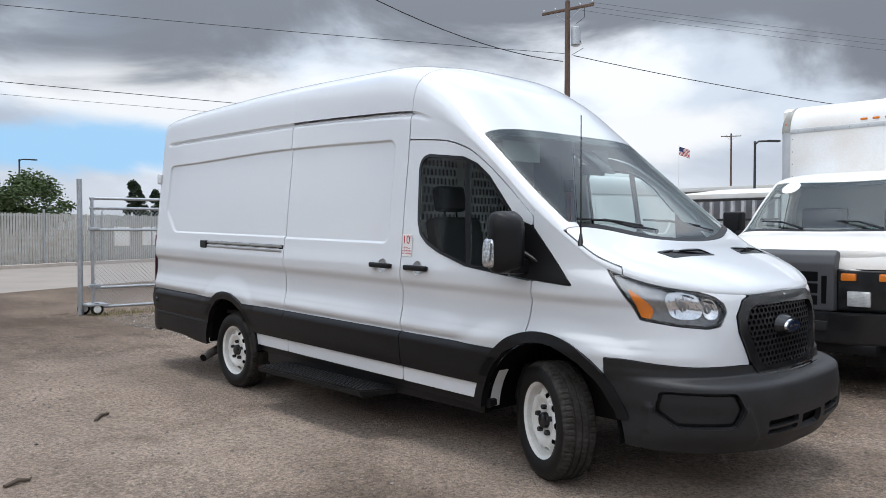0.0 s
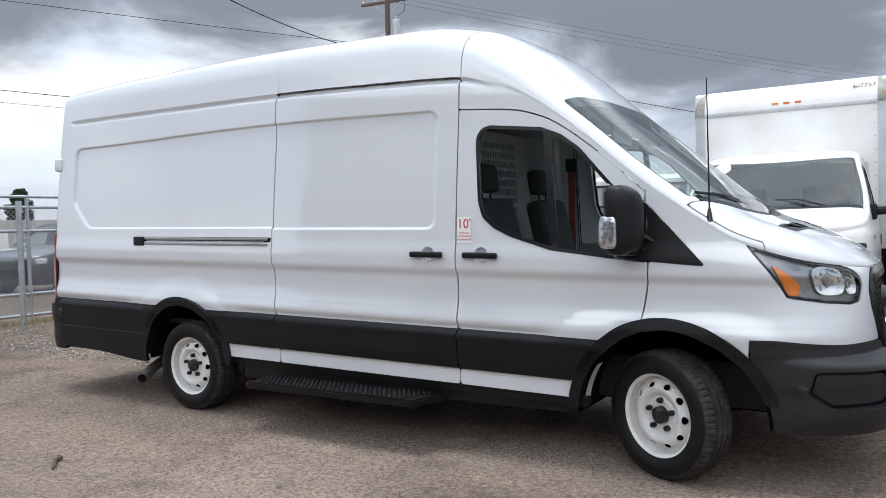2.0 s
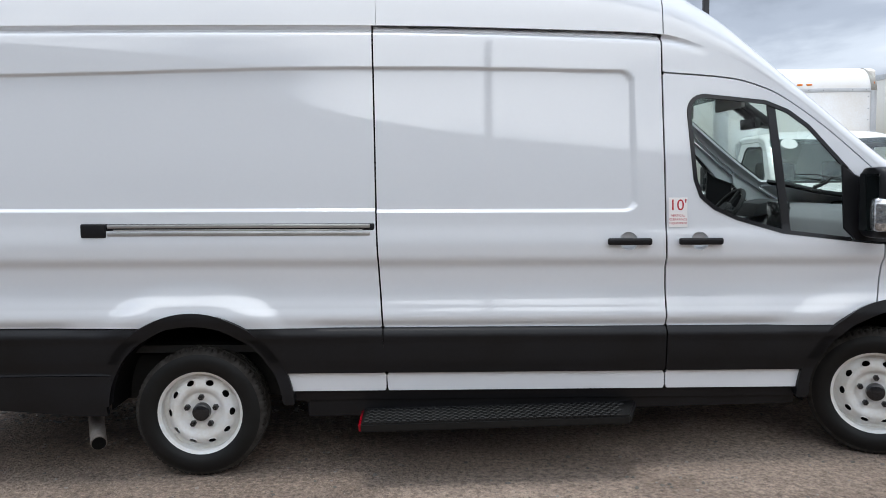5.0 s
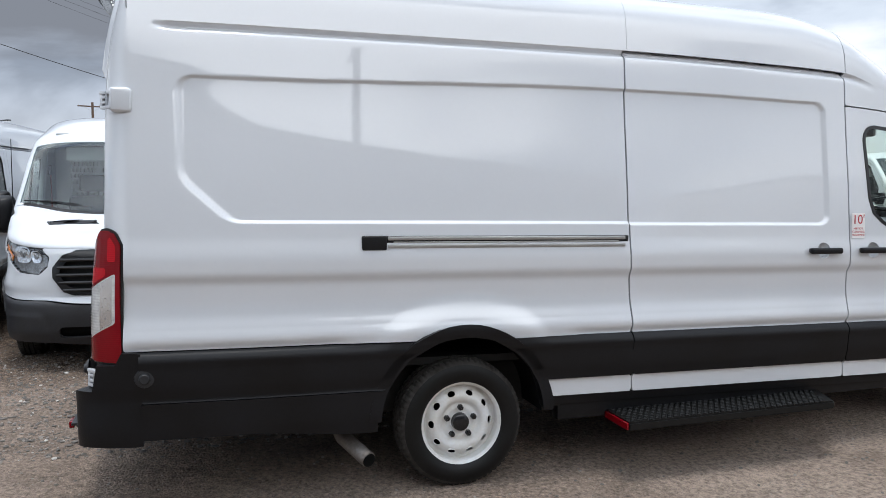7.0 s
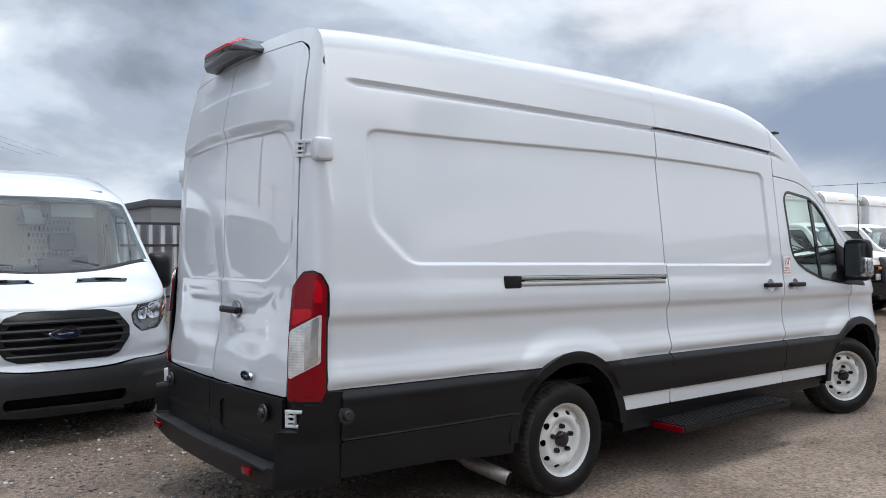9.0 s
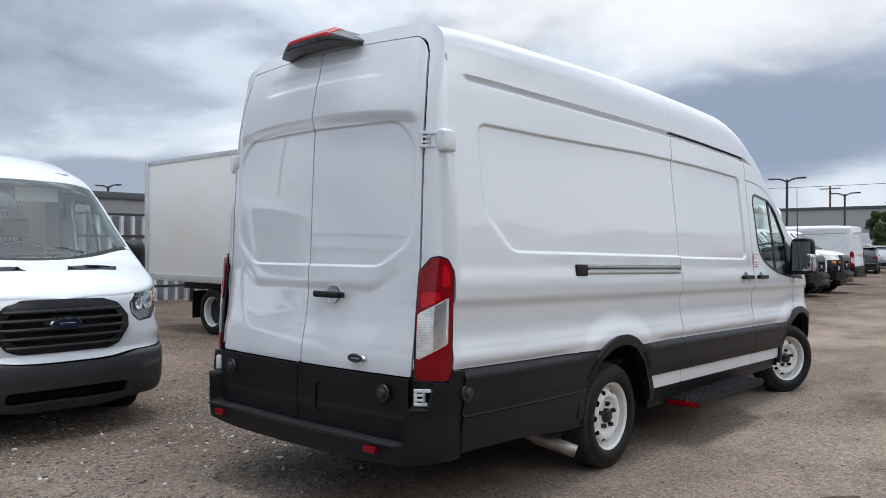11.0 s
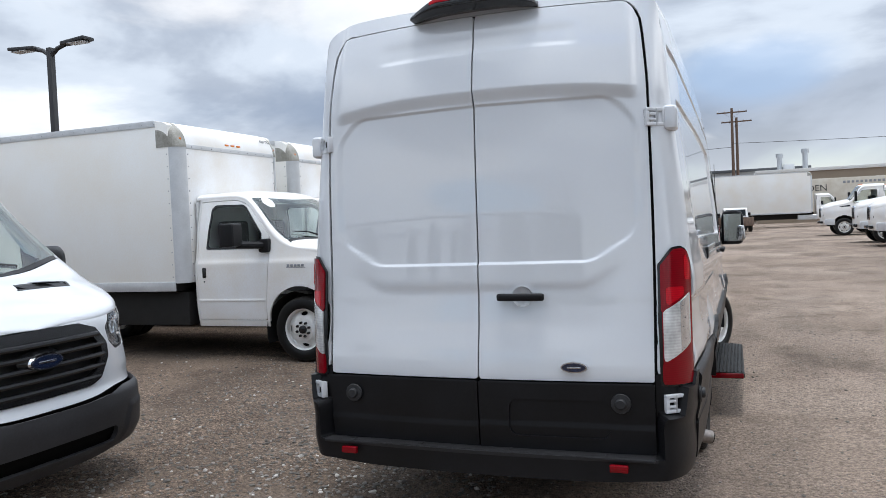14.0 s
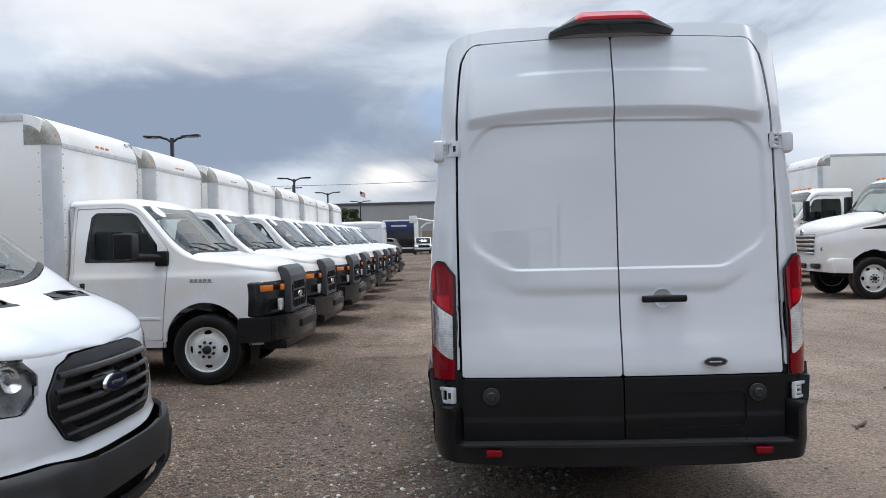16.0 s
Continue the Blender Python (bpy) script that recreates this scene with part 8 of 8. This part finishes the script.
BARK = mat("tree_bark", (0.10, 0.075, 0.055), 0.9, vary=0.25, scale=12, bump=0.4, bump_scale=60)
LEAF = mat("green_leaves", (0.060, 0.095, 0.028), 0.7, vary=0.35, scale=1.2, fine=8)
NEEDLE = mat("dark_conifer_needles", (0.028, 0.048, 0.024), 0.8, vary=0.35, scale=1.5, fine=8)


def tree(x, y, h, w, seed, conifer=False):
    rng = random.Random(seed)
    t = thing("tree", "dark green conifer behind the street fence" if conifer else "leafy green tree behind the street fence", "tree", pose(x, y, 0))
    trunk = tube([(0, 0, 0), (0.06 * w, 0.02, h * 0.3), (-0.03 * w, 0.05, h * (0.95 if conifer else 0.6))], [0.05 * h ** 0.9 * 0.6, 0.035 * h * 0.6, 0.012 * h * 0.5], 8)
    for k in range(9):
        a, z = rng.uniform(0, math.tau), h * rng.uniform(0.25, 0.6)
        r = w * rng.uniform(0.25, 0.42)
        add(trunk, tube([(0, 0, z), (r * 0.5 * math.cos(a), r * 0.5 * math.sin(a), z + 0.12 * h), (r * math.cos(a), r * math.sin(a), z + 0.2 * h)], [0.02 * h * 0.4, 0.014 * h * 0.4, 0.005 * h * 0.4], 6))
    part("trunk", trunk, BARK, t)
    verts, faces = [], []
    clumps = []
    for k in range(46 if not conifer else 60):
        f = rng.random()
        if conifer:
            z = h * (0.12 + 0.86 * f)
            r = w * 0.5 * (1 - f) ** 0.8 * rng.uniform(0.5, 1.05) + 0.1
        else:
            z = h * rng.uniform(0.34, 0.98)
            r = w * 0.5 * math.sqrt(max(0.0, 1 - ((z / h - 0.62) / 0.42) ** 2)) * rng.uniform(0.3, 1.0)
        a = rng.uniform(0, math.tau)
        clumps.append((r * math.cos(a), r * math.sin(a), z, (0.11 if conifer else 0.16) * w * rng.uniform(0.5, 1.1)))
    for cx, cy, cz, cr in clumps:
        for k in range(230):
            d = Vector((rng.gauss(0, 1), rng.gauss(0, 1), rng.gauss(0, 0.7))).normalized() * cr * rng.uniform(0.3, 1.1)
            p = Vector((cx, cy, cz)) + d
            s = rng.uniform(0.06, 0.125) * (1.0 if w < 6 else 1.25)
            n = Vector((rng.gauss(0, 1), rng.gauss(0, 1), rng.gauss(0, 1) + 0.6)).normalized()
            q = n.to_track_quat("Z", "Y")
            i = len(verts)
            verts += [tuple(p + q @ Vector(o)) for o in ((-s, 0, 0), (0, -s * 0.6, 0.02), (s, 0, 0), (0, s * 0.6, 0.02))]
            faces.append((i, i + 1, i + 2, i + 3))
    me = bpy.data.meshes.new("crown")
    me.from_pydata(verts, [], faces)
    link("crown", me, NEEDLE if conifer else LEAF, t, "many small green leaves")["kind"] = "stuff"


tree(15.5, 60.0, 5.1, 6.3, 3)
tree(9.5, 58.0, 5.4, 6.0, 8)
tree(23.8, 60.5, 5.3, 2.6, 5, True)
tree(26.0, 61.5, 4.6, 2.4, 6, True)
tree(30.0, 62.0, 5.2, 3.0, 7, True)
tree(33.2, 61.0, 4.8, 3.4, 9, True)
tree(18.3, -72.0, 5.0, 2.6, 12)
tree(45.0, 64.0, 5.5, 4.5, 14)


def flag(x, y, h, turn):
    f = thing("flag_pole", "striped flag flying from a tall white pole", "flag", pose(x, y, 0, 0, 0, turn))
    part("pole", rod((0, 0, 0), (0, 0, h), 0.07, 10, 0.04), WHITE_OLD, f)
    for k in range(13):
        bm = bmesh.new()
        z0, z1 = h - 0.2 - 1.8 * (k + 1) / 13, h - 0.2 - 1.8 * k / 13
        prev = None
        for s in np.linspace(0, 1, 13):
            px, py = 0.05 + 2.3 * s * 0.92, 0.16 * math.sin(s * 7) * s
            dr = -0.8 * s
            cur = (bm.verts.new((px, py, z0 + dr)), bm.verts.new((px, py, z1 + dr)))
            if prev and not (k < 7 and s <= 0.42):
                bm.faces.new((prev[0], cur[0], cur[1], prev[1]))
            prev = cur
        part("stripe", bm, INK_RED if k % 2 == 0 else STICKER_WHITE, f)
    bm = bmesh.new()
    prev = None
    for s in np.linspace(0, 0.42, 6):
        px, py, dr = 0.05 + 2.3 * s * 0.92, 0.16 * math.sin(s * 7) * s, -0.8 * s
        cur = (bm.verts.new((px, py, h - 0.2 - 0.97 + dr)), bm.verts.new((px, py, h - 0.2 + dr)))
        if prev:
            bm.faces.new((prev[0], cur[0], cur[1], prev[1]))
        prev = cur
    part("canton", bm, NAVY, f)


flag(46.9, -285.0, 21.0, 200)
flag(150.0, 86.0, 19.4, -60)

# ---------------------------------------------------------------- loose stones, weeds, litter
STONE_PALE = mat("pale_stone", (0.28, 0.25, 0.22), 0.9, vary=0.25, scale=20)
STONE_WHITE = mat("chalky_stone", (0.54, 0.51, 0.47), 0.9, vary=0.2, scale=25)
STONE_DARK = mat("dark_stone", (0.15, 0.135, 0.12), 0.9, vary=0.25, scale=20)


def stones(name, count, seed, material, label, zone, smin, smax):
    rng = np.random.default_rng(seed)
    ico = bmesh.new()
    bmesh.ops.create_icosphere(ico, subdivisions=1, radius=1)
    base = np.array([v.co[:] for v in ico.verts])
    tri = [tuple(v.index for v in f.verts) for f in ico.faces]
    ico.free()
    verts, faces = [], []
    for k in range(count):
        x, y = zone(rng)
        s = smin + (smax - smin) * rng.random() ** 3
        jit = base * (1 + rng.normal(0, 0.18, (len(base), 1)))
        a = rng.random() * math.tau
        sc = np.array([s * rng.uniform(0.8, 1.4), s * rng.uniform(0.7, 1.1), s * rng.uniform(0.45, 0.8)])
        p = jit * sc
        p = np.stack([p[:, 0] * math.cos(a) - p[:, 1] * math.sin(a), p[:, 0] * math.sin(a) + p[:, 1] * math.cos(a), p[:, 2]], -1)
        i = len(verts)
        verts += (p + np.array([x, y, float(ground_height(x, y)) + sc[2] * 0.25])).tolist()
        faces += [(q[0] + i, q[1] + i, q[2] + i) for q in tri]
    me = bpy.data.meshes.new(name)
    me.from_pydata(verts, [], faces)
    tagged(link(name, me, material), label, "gravel", kind="stuff")


def near_zone(rng):
    return rng.uniform(-3, 8.5), rng.uniform(-3, 13)


def gravel_zone(rng):
    x = 4.6 + abs(rng.normal(0, 2.2))
    return min(x, 12), rng.uniform(4.0, 13.5)


stones("loose_gravel", 9000, 1, STONE_PALE, "pale loose gravel scattered over the lot", near_zone, 0.003, 0.011)
stones("dark_gravel", 8000, 2, STONE_DARK, "dark loose gravel scattered over the lot", near_zone, 0.003, 0.013)
stones("coarse_gravel", 6000, 3, STONE_PALE, "pale coarse gravel between the parked rows", gravel_zone, 0.004, 0.017)
stones("coarse_dark_gravel", 14000, 5, STONE_DARK, "dark coarse gravel between the parked rows", gravel_zone, 0.004, 0.020)
stones("chalky_pebbles", 800, 8, STONE_WHITE, "chalky white pebbles lying in the loose gravel", gravel_zone, 0.005, 0.020)


def stick(x, y, turn, length):
    s = thing("stick", "short dark stick lying on the gravel", "stick", pose(x, y, float(ground_height(x, y)) + 0.012, 0, 0, turn))
    part("twig", tube([(-length / 2, 0, 0), (0, 0.015, 0.008), (length * 0.3, -0.01, 0.002), (length / 2, 0.02, 0)], [0.012, 0.014, 0.010, 0.005], 7), BARK, s)


stick(2.16, 6.38, 50, 0.30)
stick(1.2, 5.0, 20, 0.18)

WEED = mat("dry_yellow_grass", (0.20, 0.18, 0.07), 0.85, vary=0.3, scale=6)


def weeds():
    rng = random.Random(11)
    verts, faces = [], []
    for k in range(2600):
        x, y = rng.uniform(4.6, 12.5), 13.85 + rng.gauss(0, 0.28)
        a, h = rng.uniform(0, math.tau), rng.uniform(0.03, 0.13)
        dx, dy = math.cos(a) * 0.004, math.sin(a) * 0.004
        lx, ly = rng.gauss(0, 0.04), rng.gauss(0, 0.04)
        i = len(verts)
        verts += [(x - dx, y - dy, -0.005), (x + dx, y + dy, -0.005), (x + lx, y + ly, h)]
        faces.append((i, i + 1, i + 2))
    me = bpy.data.meshes.new("weeds")
    me.from_pydata(verts, [], faces)
    tagged(link("weeds", me, WEED), "sparse dry grass along the gate", "grass", kind="stuff")


weeds()
